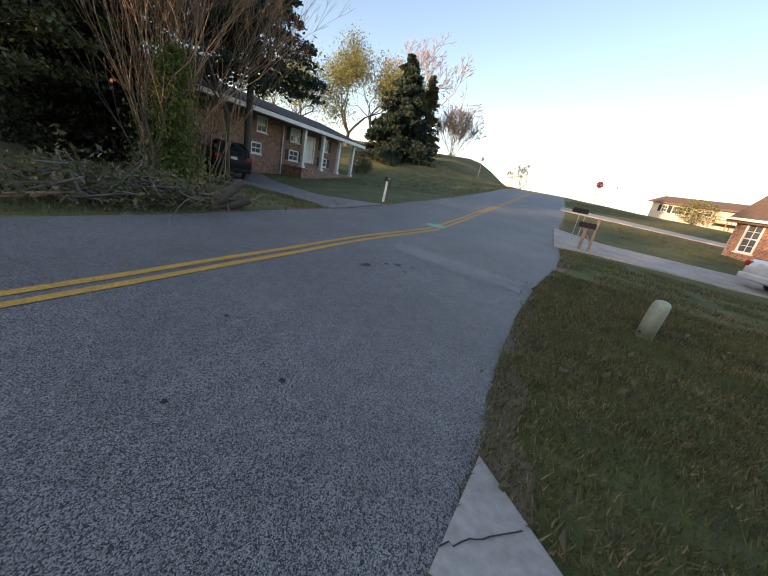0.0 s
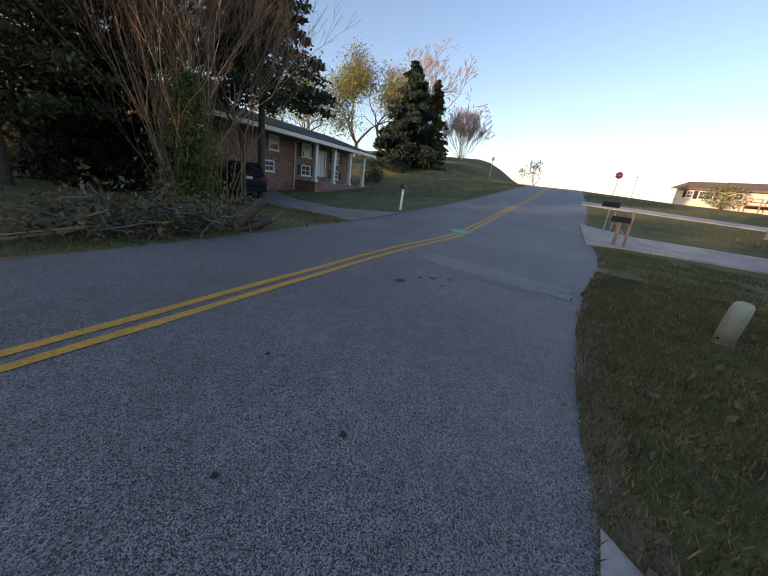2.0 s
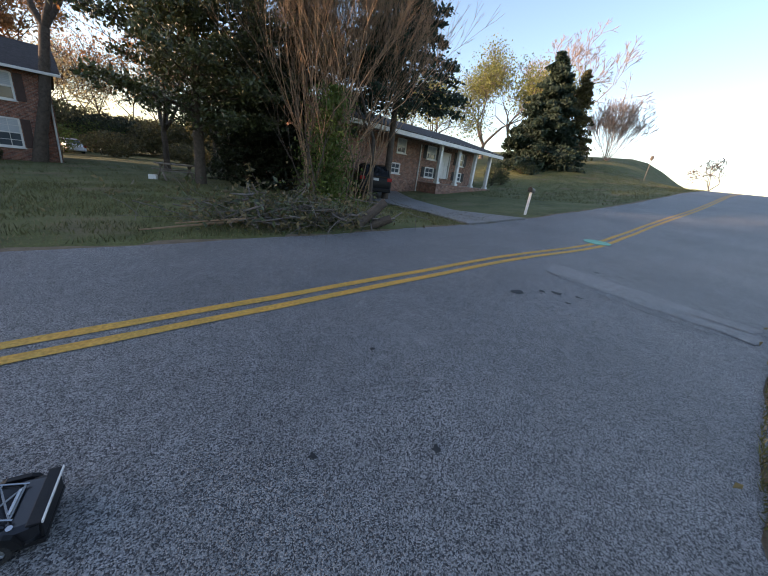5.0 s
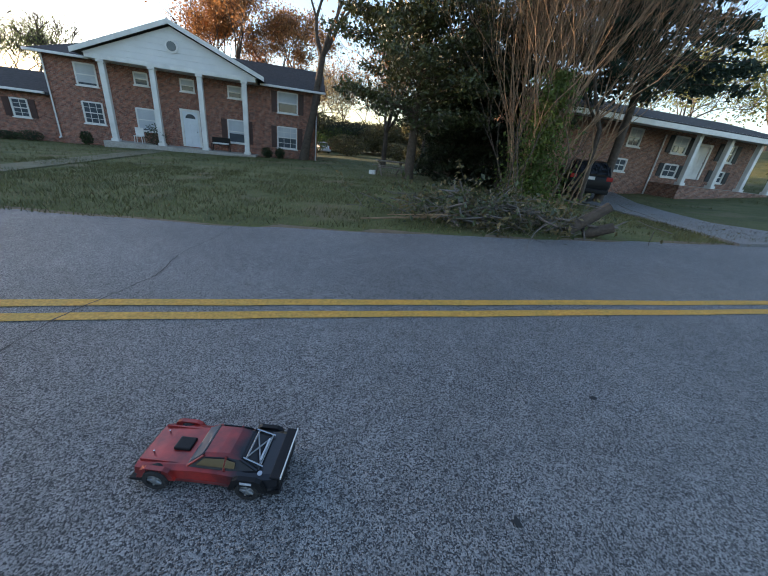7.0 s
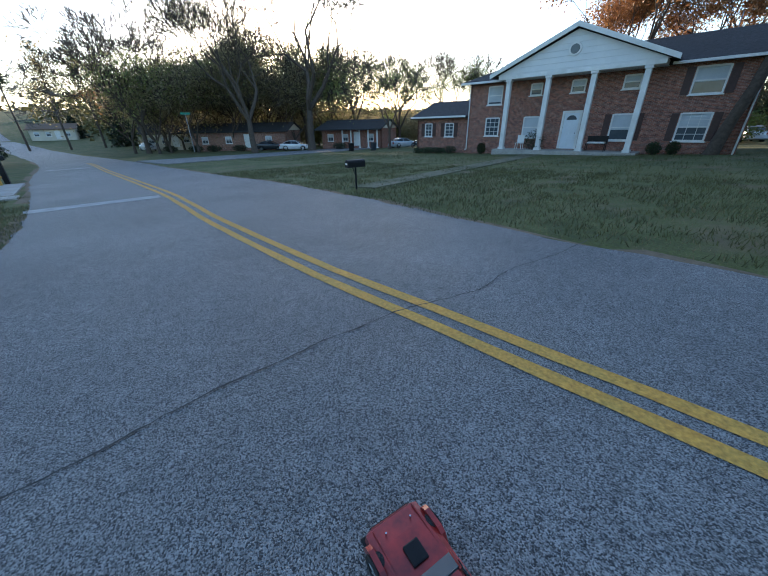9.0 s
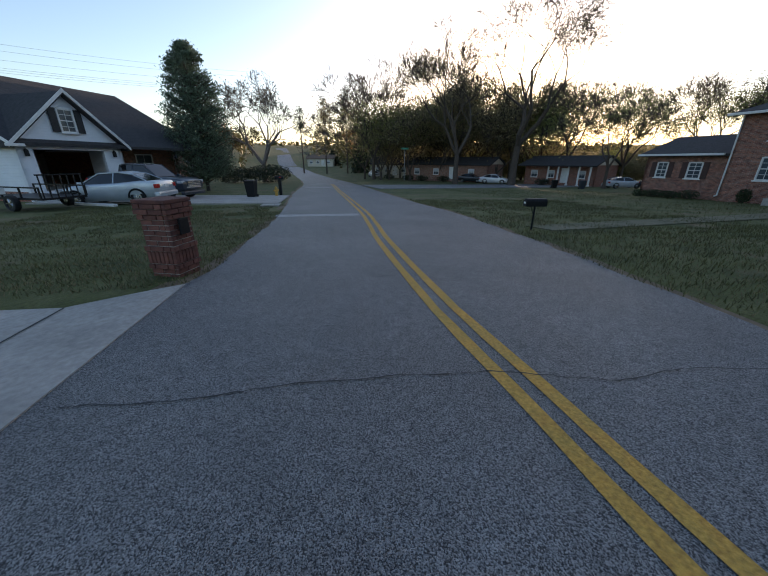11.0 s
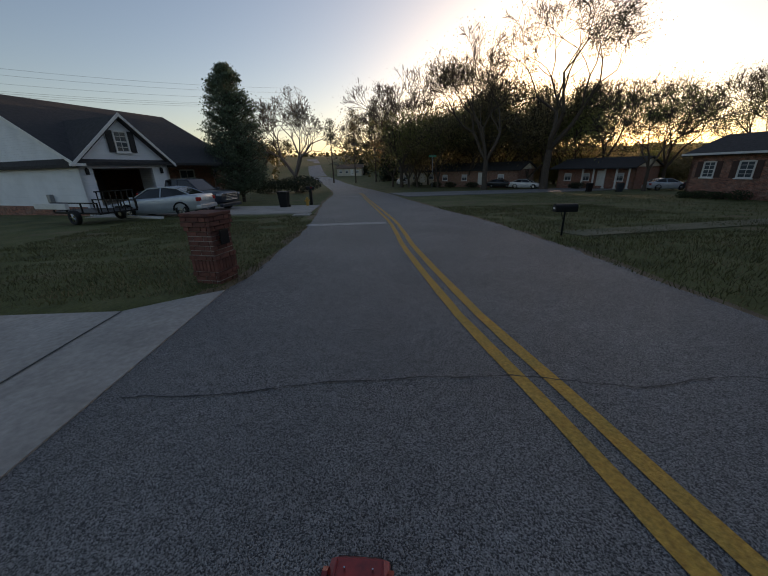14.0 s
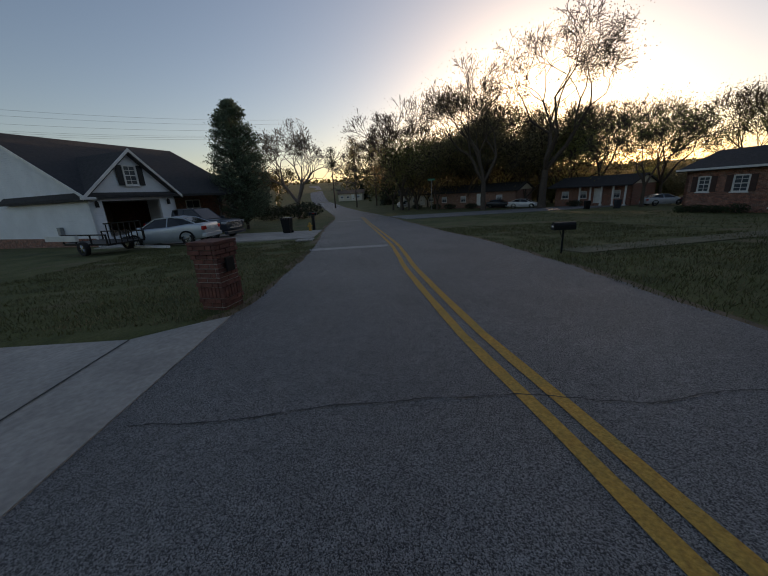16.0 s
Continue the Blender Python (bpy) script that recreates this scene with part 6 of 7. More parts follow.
SUV_ROOF = [(1.2, 1.10, 1.13, 0.84, 0.80), (0.45, 1.12, 1.72, 0.86, 0.68), (-1.2, 1.14, 1.78, 0.86, 0.68), (-2.05, 1.14, 1.70, 0.85, 0.66), (-2.36, 1.12, 1.18, 0.82, 0.76)]
car("suv", tilted(-5.23, 20.96, ground_z(-5.23, 20.96) + 0.06, 113, 0, 0), "black sport utility vehicle parked in a driveway", M_BLACK, 4.8, 1.92, SUV, SUV_ROOF, (1.5, -1.45), 0.38, 0.95, bars=(-0.4, -1.3))
PICK = [(-2.9, 0.50, 1.20, 0.90), (-2.85, 0.48, 1.24, 0.95), (-0.95, 0.42, 1.24, 0.97), (1.1, 0.42, 1.22, 0.97), (1.6, 0.42, 1.22, 0.96), (2.6, 0.45, 1.16, 0.94), (2.9, 0.55, 1.02, 0.86)]
PICK_ROOF = [(1.35, 1.20, 1.24, 0.86, 0.80), (0.62, 1.22, 1.86, 0.88, 0.70), (-0.4, 1.22, 1.92, 0.88, 0.70), (-0.82, 1.22, 1.86, 0.88, 0.68), (-0.98, 1.22, 1.26, 0.87, 0.80)]
pk = car("pickup_truck", tilted(-6.7, -23.2, ground_z(-6.7, -23.2) + 0.02, 125, 0, 0), "slate blue crew-cab pickup with chrome grille", M_SLATE, 5.85, 2.0, PICK, PICK_ROOF, (1.9, -1.75), 0.42, 0.98, bars=(0.0,), category="pickup")
# no bed is cut out; a black plate stands for its shaded inside
part("bed_shade_plate", box(-2.75, -1.1, -0.78, 0.78, 1.235, 1.262), M_BLACK, pk, "black plate for the shade inside the load bed")
bm = bmesh.new()
for k in range(4):
    add_box(bm, 2.88, 2.98, -0.55, 0.55, 0.72 + k * 0.09, 0.77 + k * 0.09, 0.01)
add_box(bm, 2.86, 2.96, -0.62, 0.62, 0.64, 0.70, 0.02)
part("chrome_grille", bm, M_CHROME, pk, "bright chrome grille")
far_cars = [(-53.83, -22.9, 100, M_PEARL), (-56.44, -28.35, 100, M_NAVY), (-56.02, -6.04, 130, M_SILVER), (-57.26, -2.2, 130, M_NAVY), (-61.11, -56.15, 60, M_PEARL)]
for k, (x, y, h, pm) in enumerate(far_cars):
    car("parked_car", tilted(x, y, ground_z(x, y) + 0.05, h), "car parked before a house down the side street", pm, 4.5, 1.72, SEDAN, SEDAN_ROOF, (1.4, -1.3), 0.32, 0.72, bars=(-0.35,))

# ---- radio-controlled car on the asphalt ----
rx, ry = -1.06, 0.22
rc = thing("rc_car", tilted(rx, ry, ground_z(rx, ry) + 0.004, 222, 0, 0) @ Matrix.Scale(0.9, 4), "red and black radio-controlled muscle car on the asphalt", "toy car")
def rc_ring(x, zb, zt, hw):
    return [(x, -hw + 0.012, zb), (x, -hw, zb + (zt - zb) * 0.4), (x, -hw + 0.006, zt - 0.010), (x, -hw + 0.03, zt), (x, hw - 0.03, zt), (x, hw - 0.006, zt - 0.010), (x, hw, zb + (zt - zb) * 0.4), (x, hw - 0.012, zb)]
sec = [(0.335, 0.045, 0.088, 0.115), (0.320, 0.035, 0.104, 0.132), (0.24, 0.030, 0.112, 0.140), (0.15, 0.028, 0.117, 0.138), (0.06, 0.028, 0.122, 0.135), (-0.06, 0.028, 0.122, 0.136)]
ob = part("front_body", loft([rc_ring(*s) for s in sec]), M_FADE, rc, "brushed red front body")
sec = [(-0.06, 0.028, 0.1219, 0.1359), (-0.16, 0.028, 0.126, 0.146), (-0.24, 0.030, 0.130, 0.150), (-0.31, 0.036, 0.132, 0.142), (-0.335, 0.050, 0.128, 0.132)]
part("rear_body", loft([rc_ring(*s) for s in sec]), M_FADE, rc, "black faded tail")
gh = []
for x, z0, z1, h0, h1 in [(0.085, 0.118, 0.121, 0.112, 0.108), (0.015, 0.120, 0.176, 0.116, 0.088), (-0.10, 0.122, 0.182, 0.116, 0.086), (-0.165, 0.124, 0.168, 0.114, 0.084), (-0.235, 0.128, 0.132, 0.108, 0.098)]:
    gh.append([(x, -h0, z0), (x, -h1, z1 - 0.008), (x, -h1 + 0.014, z1), (x, h1 - 0.014, z1), (x, h1, z1 - 0.008), (x, h0, z0)])
part("glasshouse", loft(gh), M_GREYGLASS, rc, "clear dark cabin windows")
rf = [[(x, -h, z - 0.010), (x, -h + 0.014, z + 0.003), (x, h - 0.014, z + 0.003), (x, h, z - 0.010)] for x, z, h in [(0.012, 0.176, 0.090), (-0.05, 0.181, 0.089), (-0.10, 0.182, 0.088), (-0.155, 0.171, 0.086)]]
part("roof", loft(rf), M_FADE, rc, "red roof")
for sgn in (-1, 1):
    bm = bmesh.new()
    add_cyl(bm, (0.085, sgn * 0.110, 0.121), (0.013, sgn * 0.090, 0.174), 0.006, 0.006, 6)
    add_cyl(bm, (-0.085, sgn * 0.117, 0.122), (-0.09, sgn * 0.089, 0.178), 0.007, 0.006, 6)
    add_cyl(bm, (-0.235, sgn * 0.104, 0.131), (-0.155, sgn * 0.087, 0.170), 0.008, 0.007, 6)
    part("pillar_trim", bm, M_FADE, rc)
    for wx in (0.215, -0.205):
        wheel(rc, wx, sgn * 0.132, 0.058, 0.056, M_STEEL)
        hi = 0.122 if wx > 0 else 0.134
        fl = prism([(wx - 0.088, 0.062), (wx - 0.064, hi - 0.012), (wx - 0.04, hi), (wx + 0.04, hi), (wx + 0.064, hi - 0.012), (wx + 0.088, 0.062), (wx + 0.062, 0.062), (wx + 0.045, 0.098), (wx - 0.045, 0.098), (wx - 0.062, 0.062)],
                   sgn * (0.139 if wx > 0 else 0.150) - 0.010, sgn * (0.139 if wx > 0 else 0.150) + 0.012)
        flare = part("wheel_flare", fl, M_FADE if wx > 0 else M_BLACK, rc, "bolted wide wheel arch")
        if wx < 0:
            part("lettering_bar", box(wx - 0.026, wx + 0.026, sgn * 0.162 - 0.0022, sgn * 0.162 + 0.0022, 0.108, 0.121), M_LETTER, flare, "pale lettering bar")
        else:
            for q in range(6):
                part("vent", box(wx - 0.036 + q * 0.013, wx - 0.031 + q * 0.013, sgn * 0.151 - 0.0022, sgn * 0.151 + 0.0022, 0.100, 0.119), M_BLACK, flare)
    part("side_glass", prism([(0.045, 0.132), (0.008, 0.166), (-0.085, 0.172), (-0.135, 0.162), (-0.135, 0.134)], sgn * 0.1035 - 0.002, sgn * 0.1035 + 0.002), M_DARKGLASS, rc, "dark side window").matrix_local = Matrix.Translation((0, sgn * 0.103, 0.15)) @ Matrix.Rotation(sgn * 0.50, 4, 'X') @ Matrix.Translation((0, -sgn * 0.1005, -0.15))
    part("window_bar", cyl((-0.092, sgn * 0.112, 0.136), (-0.088, sgn * 0.094, 0.172), 0.0035, seg=6), M_LETTER, rc, "pale window bar")
    bm = box(-0.335, -0.285, sgn * 0.07 - 0.045, sgn * 0.07 + 0.045, 0.072, 0.095, 0.006)
    part("tail_lamp", bm, M_RED, rc)
    part("body_clip", cyl((0.27, sgn * 0.06, 0.11), (0.27, sgn * 0.06, 0.128), 0.004, seg=6), M_CHROME, rc)
ws = prism([(-0.104, 0.0), (0.104, 0.0), (0.084, 0.082), (-0.084, 0.082)], -0.002, 0.002)
ws = part("windscreen", ws, M_SCREEN, rc, "windscreen with the grey of reflected sky in its colour")
ws.matrix_local = Matrix.Translation((0.083, 0, 0.1275)) @ Matrix.Rotation(-math.pi / 2, 4, 'Z') @ Matrix.Rotation(math.atan2(0.070, 0.056) , 4, 'X')
part("screen_banner", box(-0.080, 0.080, -0.0045, -0.0025, 0.066, 0.078), M_LETTER, ws, "pale lettering bar on the screen")
part("tail_panel", box(-0.345, -0.330, -0.125, 0.125, 0.050, 0.120, 0.004), M_BLACK, rc, "black tail panel")
part("diffuser", box(-0.345, -0.27, -0.135, 0.135, 0.024, 0.048, 0.006), M_BLACK, rc)
part("fuel_cap", cyl((-0.255, 0.118, 0.128), (-0.255, 0.121, 0.140), 0.011, seg=12), M_CHROME, rc, "bright fuel cap")
for sgn in (-1, 1):
    part("hood_crease", box(0.09, 0.31, sgn * 0.098 - 0.002, sgn * 0.098 + 0.002, 0.108, 0.1185), M_FADE, rc)
    part("cage_rail", cyl((-0.165, sgn * 0.082, 0.178), (-0.255, sgn * 0.088, 0.142), 0.005, seg=6), M_CHROME, rc, "bright cage rail")
part("cage_rail", cyl((-0.236, -0.06, 0.147), (-0.236, 0.06, 0.147), 0.005, seg=6), M_LETTER, rc, "pale bar across the cage")
part("hood_scoop", box(0.115, 0.195, -0.035, 0.035, 0.112, 0.130, 0.006), M_BLACK, rc, "black bonnet scoop")
part("splitter", box(0.27, 0.352, -0.138, 0.138, 0.018, 0.032, 0.005), M_BLACK, rc, "black front splitter")
part("grille", box(0.325, 0.341, -0.10, 0.10, 0.055, 0.085, 0.004), M_BLACK, rc)
part("spoiler", box(-0.352, -0.305, -0.142, 0.142, 0.138, 0.146, 0.003), M_BLACK, rc, "black boot spoiler with pale lip")
part("spoiler_lip", box(-0.357, -0.3525, -0.142, 0.142, 0.140, 0.152), M_WHITE, rc)
bm = bmesh.new()
for a, b in [((-0.175, -0.075, 0.171), (-0.24, 0.075, 0.140)), ((-0.175, 0.075, 0.171), (-0.24, -0.075, 0.140)), ((-0.178, -0.08, 0.171), (-0.178, 0.08, 0.171)), ((-0.243, -0.085, 0.140), (-0.243, 0.085, 0.140))]:
    add_cyl(bm, a, b, 0.004, 0.004, 6)
part("rear_cage", bm, M_STEEL, rc, "grey crossed rear window bars")
part("chassis", box(-0.32, 0.32, -0.115, 0.115, 0.020, 0.034), M_BLACK, rc)

# ---- roadside things ----
def post_box(name, x, y, z, turn, post_mat, box_mat, label, post_h=1.05, post_w=0.05, square=False, tilt=0.0):
    t = thing(name, tilted(x, y, z, turn, tilt), label, "mailbox")
    if square:
        part("post", box(-post_w, post_w, -post_w, post_w, -0.2, post_h, 0.008), post_mat, t)
    else:
        part("post", cyl((0, 0, -0.2), (0, 0, post_h), post_w * 0.5, seg=8), post_mat, t)
    bm = bmesh.new()
    prof = [(-0.09, 0), (-0.09, 0.11), (-0.078, 0.15), (-0.045, 0.18), (0, 0.19), (0.045, 0.18), (0.078, 0.15), (0.09, 0.11), (0.09, 0)]
    bm = loft([[(x0, yy, post_h + zz) for yy, zz in prof] for x0 in (-0.26, 0.26)])
    bx = part("box", bm, box_mat, t, "domed letter box")
    part("door", box(0.262, 0.272, -0.085, 0.085, post_h + 0.005, post_h + 0.15, 0.004), box_mat, t)
    part("flag", box(0.0, 0.12, -0.105, -0.095, post_h + 0.10, post_h + 0.14), M_RED, t, "small red flag")
    return t


q = post_box("mailbox", -9.65, -2.15, ground_z(-9.65, -2.15) - 0.02, -45, M_BLACK, M_BLACK, "black mailbox on a thin black post in the lawn", 0.64, 0.05)
part("bar", box(0.273, 0.276, -0.05, 0.05, 0.71, 0.75), M_WHITE, q, "pale bar on the box")
bm = bmesh.new()
add_cyl(bm, (0.1, 0, 0.65), (0.02, 0, 0.45), 0.01, 0.01, 6)
part("bracket", bm, M_BLACK, q)
q = post_box("mailbox", 3.3, 15.0, ground_z(3.3, 15.0), -115, M_WHITE, M_BLACK, "black mailbox on a leaning white post", 0.92, 0.045, True, -5)
q = post_box("mailbox", 9.45, 9.35, ground_z(9.45, 9.35), 145, M_WOOD, M_BLACK, "black mailbox on a weathered wooden post", 0.78, 0.05, True)
part("upright", box(-0.33, -0.25, -0.04, 0.04, -0.25, 1.15, 0.008), M_WOOD, q)
bm = bmesh.new()
add_cyl(bm, (-0.28, 0, 0.35), (0.1, 0, 0.75), 0.03, 0.03, 6)
part("brace", bm, M_WOOD, q)
q = post_box("mailbox", 9.95, 10.5, ground_z(9.95, 10.5), 145, M_STEEL, M_BLACK, "small dark newspaper box on two thin rods", 1.15, 0.03)
part("post", cyl((-0.2, 0, -0.2), (-0.2, 0, 1.15), 0.015, seg=6), M_STEEL, q)
part("red_front", box(0.273, 0.28, -0.08, 0.08, 1.16, 1.30), M_RED, q, "faded red front")
q = post_box("mailbox", -13.0, -19.2, ground_z(-13.0, -19.2), 135, M_BLACK, M_BLACK, "black mailbox on a black post by the driveway", 1.05, 0.09, True)

# cable pedestal
pd = thing("cable_pedestal", tilted(5.34, 2.83, ground_z(5.34, 2.83) - 0.16, -20, 0, 7), "pale green plastic cable pedestal leaning in the grass", "utility pedestal")
bm = loft([[(math.cos(2 * math.pi * k / 16) * r, math.sin(2 * math.pi * k / 16) * r * 0.85, z) for k in range(16)] for r, z in [(0.115, 0.19), (0.112, 0.62), (0.106, 0.68), (0.085, 0.715), (0.05, 0.73)]])
part("cover", bm, M_PEDESTAL, pd, smooth=True)
bm = loft([[(math.cos(2 * math.pi * k / 16) * r, math.sin(2 * math.pi * k / 16) * r * 0.85, z) for k in range(16)] for r, z in [(0.118, -0.1), (0.118, 0.186)]])
part("base", bm, M_PEDESTAL, pd)
part("lock", cyl((-0.10, -0.05, 0.25), (-0.118, -0.055, 0.25), 0.012, seg=8), M_BLACK, pd)

# brick mailbox pillar, brick by brick
pl = thing("brick_pillar", tilted(-2.3, -4.78, ground_z(-2.3, -4.78) - 0.02, 122.4), "brick mailbox pillar with corbelled top at the roadside", "mailbox pillar")
HWP, CH = 0.215, 0.072
part("core", box(-HWP + 0.012, HWP - 0.012, -HWP + 0.012, HWP - 0.012, -0.1, 1.02), M_MORTAR, pl, "pale mortar core")
brick_meshes = {}
def brick(lx, ly, lz, m):
    key = (round(lx, 3), round(ly, 3), round(lz, 3))
    if key not in brick_meshes:
        bm = box(-lx / 2, lx / 2, -ly / 2, ly / 2, -lz / 2, lz / 2)
        bmesh.ops.bevel(bm, geom=list(bm.edges), offset=0.004, segments=1, affect='EDGES')
        me = bpy.data.meshes.new("brick")
        bm.to_mesh(me)
        bm.free()
        me.materials.append(M_PILLAR)
        brick_meshes[key] = me
    ob = new("brick", brick_meshes[key])
    ob.parent = pl
    ob.matrix_local = m
    return ob
rnd = random.Random(77)
z, course = 0.0, 0
while z < 0.99:
    soldier = course == 3
    h = 0.185 if soldier else CH
    hw = HWP + (0.022 if course in (2, 4) else 0.012 if soldier else 0.0) + (0.02 * (course - 9) if 10 <= course <= 11 else 0.0)
    hw += 0.035 if course >= 12 else 0
    for side in range(4):
        rot = Matrix.Rotation(side * math.pi / 2, 4, 'Z')
        n = 6 if soldier else 2
        span = 2 * hw - 0.062
        off = 0.0 if course % 2 or soldier else 0.25
        x = -hw
        cells = [span / n] * n if not off else [span * 0.25, span * 0.5, span * 0.25]
        for L in cells:
            brick(L - 0.010, 0.06, h - 0.011, rot @ Matrix.Translation((x + L / 2 + rnd.uniform(-0.001, 0.001), -hw + 0.03 + rnd.uniform(-0.002, 0.002), z + h / 2)))
            x += L
    z += h
    course += 1
part("cap", box(-0.25, 0.25, -0.25, 0.25, z, z + 0.05, 0.012), M_PILLAR, pl, "flat dark brick cap")
part("letter_door", box(HWP + 0.035, HWP + 0.062, -0.09, 0.09, 0.62, 0.84, 0.01), M_BLACK, pl, "small black metal letter door")

# stop sign, street name sign, far lamp
st = thing("stop_sign", pose(31.3, 35.1, 3.85, 0, 0, -38), "red octagonal stop sign on a steel post", "stop sign")
part("post", cyl((0, 0, -1.0), (0, 0, 2.0), 0.03, seg=8), M_STEEL, st)
bm = bmesh.new()
bmesh.ops.create_cone(bm, cap_ends=True, segments=8, radius1=0.36, radius2=0.36, depth=0.01, matrix=Matrix.Translation((0, -0.03, 1.8)) @ Matrix.Rotation(math.pi / 2, 4, 'X') @ Matrix.Rotation(math.pi / 8, 4, 'Z'))
part("plate", bm, M_STOPRED, st, "red octagonal plate with white rim")
bm = bmesh.new()
bmesh.ops.create_cone(bm, cap_ends=True, segments=8, radius1=0.39, radius2=0.39, depth=0.008, matrix=Matrix.Translation((0, -0.018, 1.8)) @ Matrix.Rotation(math.pi / 2, 4, 'X') @ Matrix.Rotation(math.pi / 8, 4, 'Z'))
part("rim", bm, M_WHITE, st)
cu = bpy.data.curves.new("stop", 'FONT')
cu.body, cu.size, cu.align_x, cu.align_y, cu.extrude = "STOP", 0.26, 'CENTER', 'CENTER', 0.002
tx = new("lettering", cu)
cu.materials.append(M_WHITE)
tx.parent = st
tx.matrix_local = Matrix.Translation((0, -0.04, 1.8)) @ Matrix.Rotation(math.pi / 2, 4, 'X')
for nm, x, y, z, h, lbl in [("street_sign", -31.11, -23.29, -0.3, 3.0, "green street name blades on a steel post"), ("street_sign", 36.0, 37.6, 3.75, 2.4, "street name blades on a thin post")]:
    s2 = thing(nm, pose(x, y, z, 0, 0, 40), lbl, "street sign")
    part("post", cyl((0, 0, -0.2), (0, 0, h), 0.03, seg=8), M_STEEL, s2)
    for k in range(2):
        bm = box(-0.4, 0.4, -0.008, 0.008, h - 0.22 + 0.2 * k, h - 0.04 + 0.2 * k)
        b2 = part("blade", bm, M_SIGNGREEN if x < 0 else M_STEEL, s2)
        b2.matrix_local = Matrix.Rotation(k * math.pi / 2, 4, 'Z')
hl = thing("hill_post", pose(25.6, 56.5, 5.2, 0, 0, 0), "slim post with an oval head on the hill", "post")
part("post", cyl((0, 0, -0.5), (0.05, 0, 2.4), 0.04, seg=6), M_WOOD, hl)
bm = bmesh.new()
bmesh.ops.create_uvsphere(bm, u_segments=10, v_segments=8, radius=0.24, matrix=Matrix.Translation((0.05, 0, 2.7)) @ Matrix.Diagonal((1, 0.4, 1.5, 1)))
part("head", bm, M_WOOD, hl)

# bins, hydrant, trailer, porch seats, boxes under the magnolia
for x, y, mt, lbl in [(-10.93, -19.03, M_BLACK, "black wheeled bin on the lawn"), (-47.52, -9.0, M_SLATE, "blue wheeled bin by the side street"), (-46.07, -11.73, M_BLACK, "dark wheeled bin by the side street")]:
    b = thing("wheeled_bin", pose(x, y, ground_z(x, y), 0, 0, 130), lbl, "bin")
    part("tub", loft([[(-w, -w, zz), (w, -w, zz), (w, w, zz), (-w, w, zz)] for w, zz in [(0.22, 0.05), (0.29, 0.95)]]), mt, b)
    part("lid", box(-0.31, 0.31, -0.33, 0.31, 0.955, 1.02, 0.02), mt, b)
    for k in (-1, 1):
        part("wheel", cyl((k * 0.2, 0.25, 0.1), (k * 0.27, 0.25, 0.1), 0.1, seg=12), M_RUBBER, b)
hx, hy = at_road(-20.5, -4.3)
hy_t = thing("fire_hydrant", pose(hx, hy, ground_z(hx, hy)), "pale yellow fire hydrant on the verge", "hydrant")
bm = cyl((0, 0, 0), (0, 0, 0.5), 0.09, 0.085, 12)
add_cyl(bm, (0, 0, 0.5), (0, 0, 0.62), 0.11, 0.03, 12)
add_cyl(bm, (-0.17, 0, 0.38), (0.17, 0, 0.38), 0.05, 0.05, 10)
part("barrel", bm, M_YELLOW, hy_t)
tr = thing("utility_trailer", tilted(-1.75, -19.0, ground_z(-1.75, -19.0) + 0.05, -62), "black utility trailer with lowered ramp and white boards", "trailer")
part("deck", box(-1.6, 1.3, -0.8, 0.8, 0.42, 0.5, 0.01), M_BLACK, tr)
for k in (-1, 1):
    bm = bmesh.new()
    add_box(bm, -1.6, 1.3, k * 0.8 - 0.025, k * 0.8 + 0.025, 0.85, 0.9)
    for x in (-1.6, -0.6, 0.4, 1.25):
        add_box(bm, x, x + 0.05, k * 0.8 - 0.025, k * 0.8 + 0.025, 0.5, 0.85)
    part("side_rail", bm, M_BLACK, tr)
    wheel(tr, -0.2, k * 0.92, 0.30, 0.2)
bm = bmesh.new()
for k in range(7):
    add_box(bm, -1.62, -1.58, -0.75 + k * 0.24, -0.72 + k * 0.24, 0.5, 1.35)
add_box(bm, -1.62, -1.58, -0.78, 0.78, 1.3, 1.35)
part("ramp_gate", bm, M_BLACK, tr, "barred ramp gate standing up")
bm = bmesh.new()
add_cyl(bm, (1.3, 0.6, 0.45), (2.6, 0, 0.4), 0.05, 0.05, 6)
add_cyl(bm, (1.3, -0.6, 0.45), (2.6, 0, 0.4), 0.05, 0.05, 6)
part("drawbar", bm, M_BLACK, tr)
part("white_board", box(0.1, 2.2, 0.84, 0.98, 0.62, 0.86, 0.02), M_WHITE, tr)
part("white_board", box(-2.6, -0.4, -1.15, -1.0, 0.02, 0.12, 0.01), M_WHITE, tr)

q = col.matrix_world @ Vector((1.2, 0.35, 0.0))
ch = thing("porch_chair", pose(q.x, q.y, q.z, 0, 0, 60), "white plastic garden chair on the porch", "chair")
part("seat", box(-0.25, 0.25, -0.25, 0.25, 0.40, 0.44, 0.01), M_WHITE, ch)
part("backrest", box(-0.25, 0.25, 0.22, 0.26, 0.44, 0.95, 0.01), M_WHITE, ch)
for k in (-1, 1):
    for j in (-1, 1):
        part("leg", cyl((k * 0.22, j * 0.22, 0), (k * 0.2, j * 0.2, 0.40), 0.025, seg=6), M_WHITE, ch)
q = col.matrix_world @ Vector((6.2, 0.5, 0.0))
bn = thing("porch_bench", pose(q.x, q.y, q.z, 0, 0, 57), "dark iron bench with pale cushion on the porch", "bench")
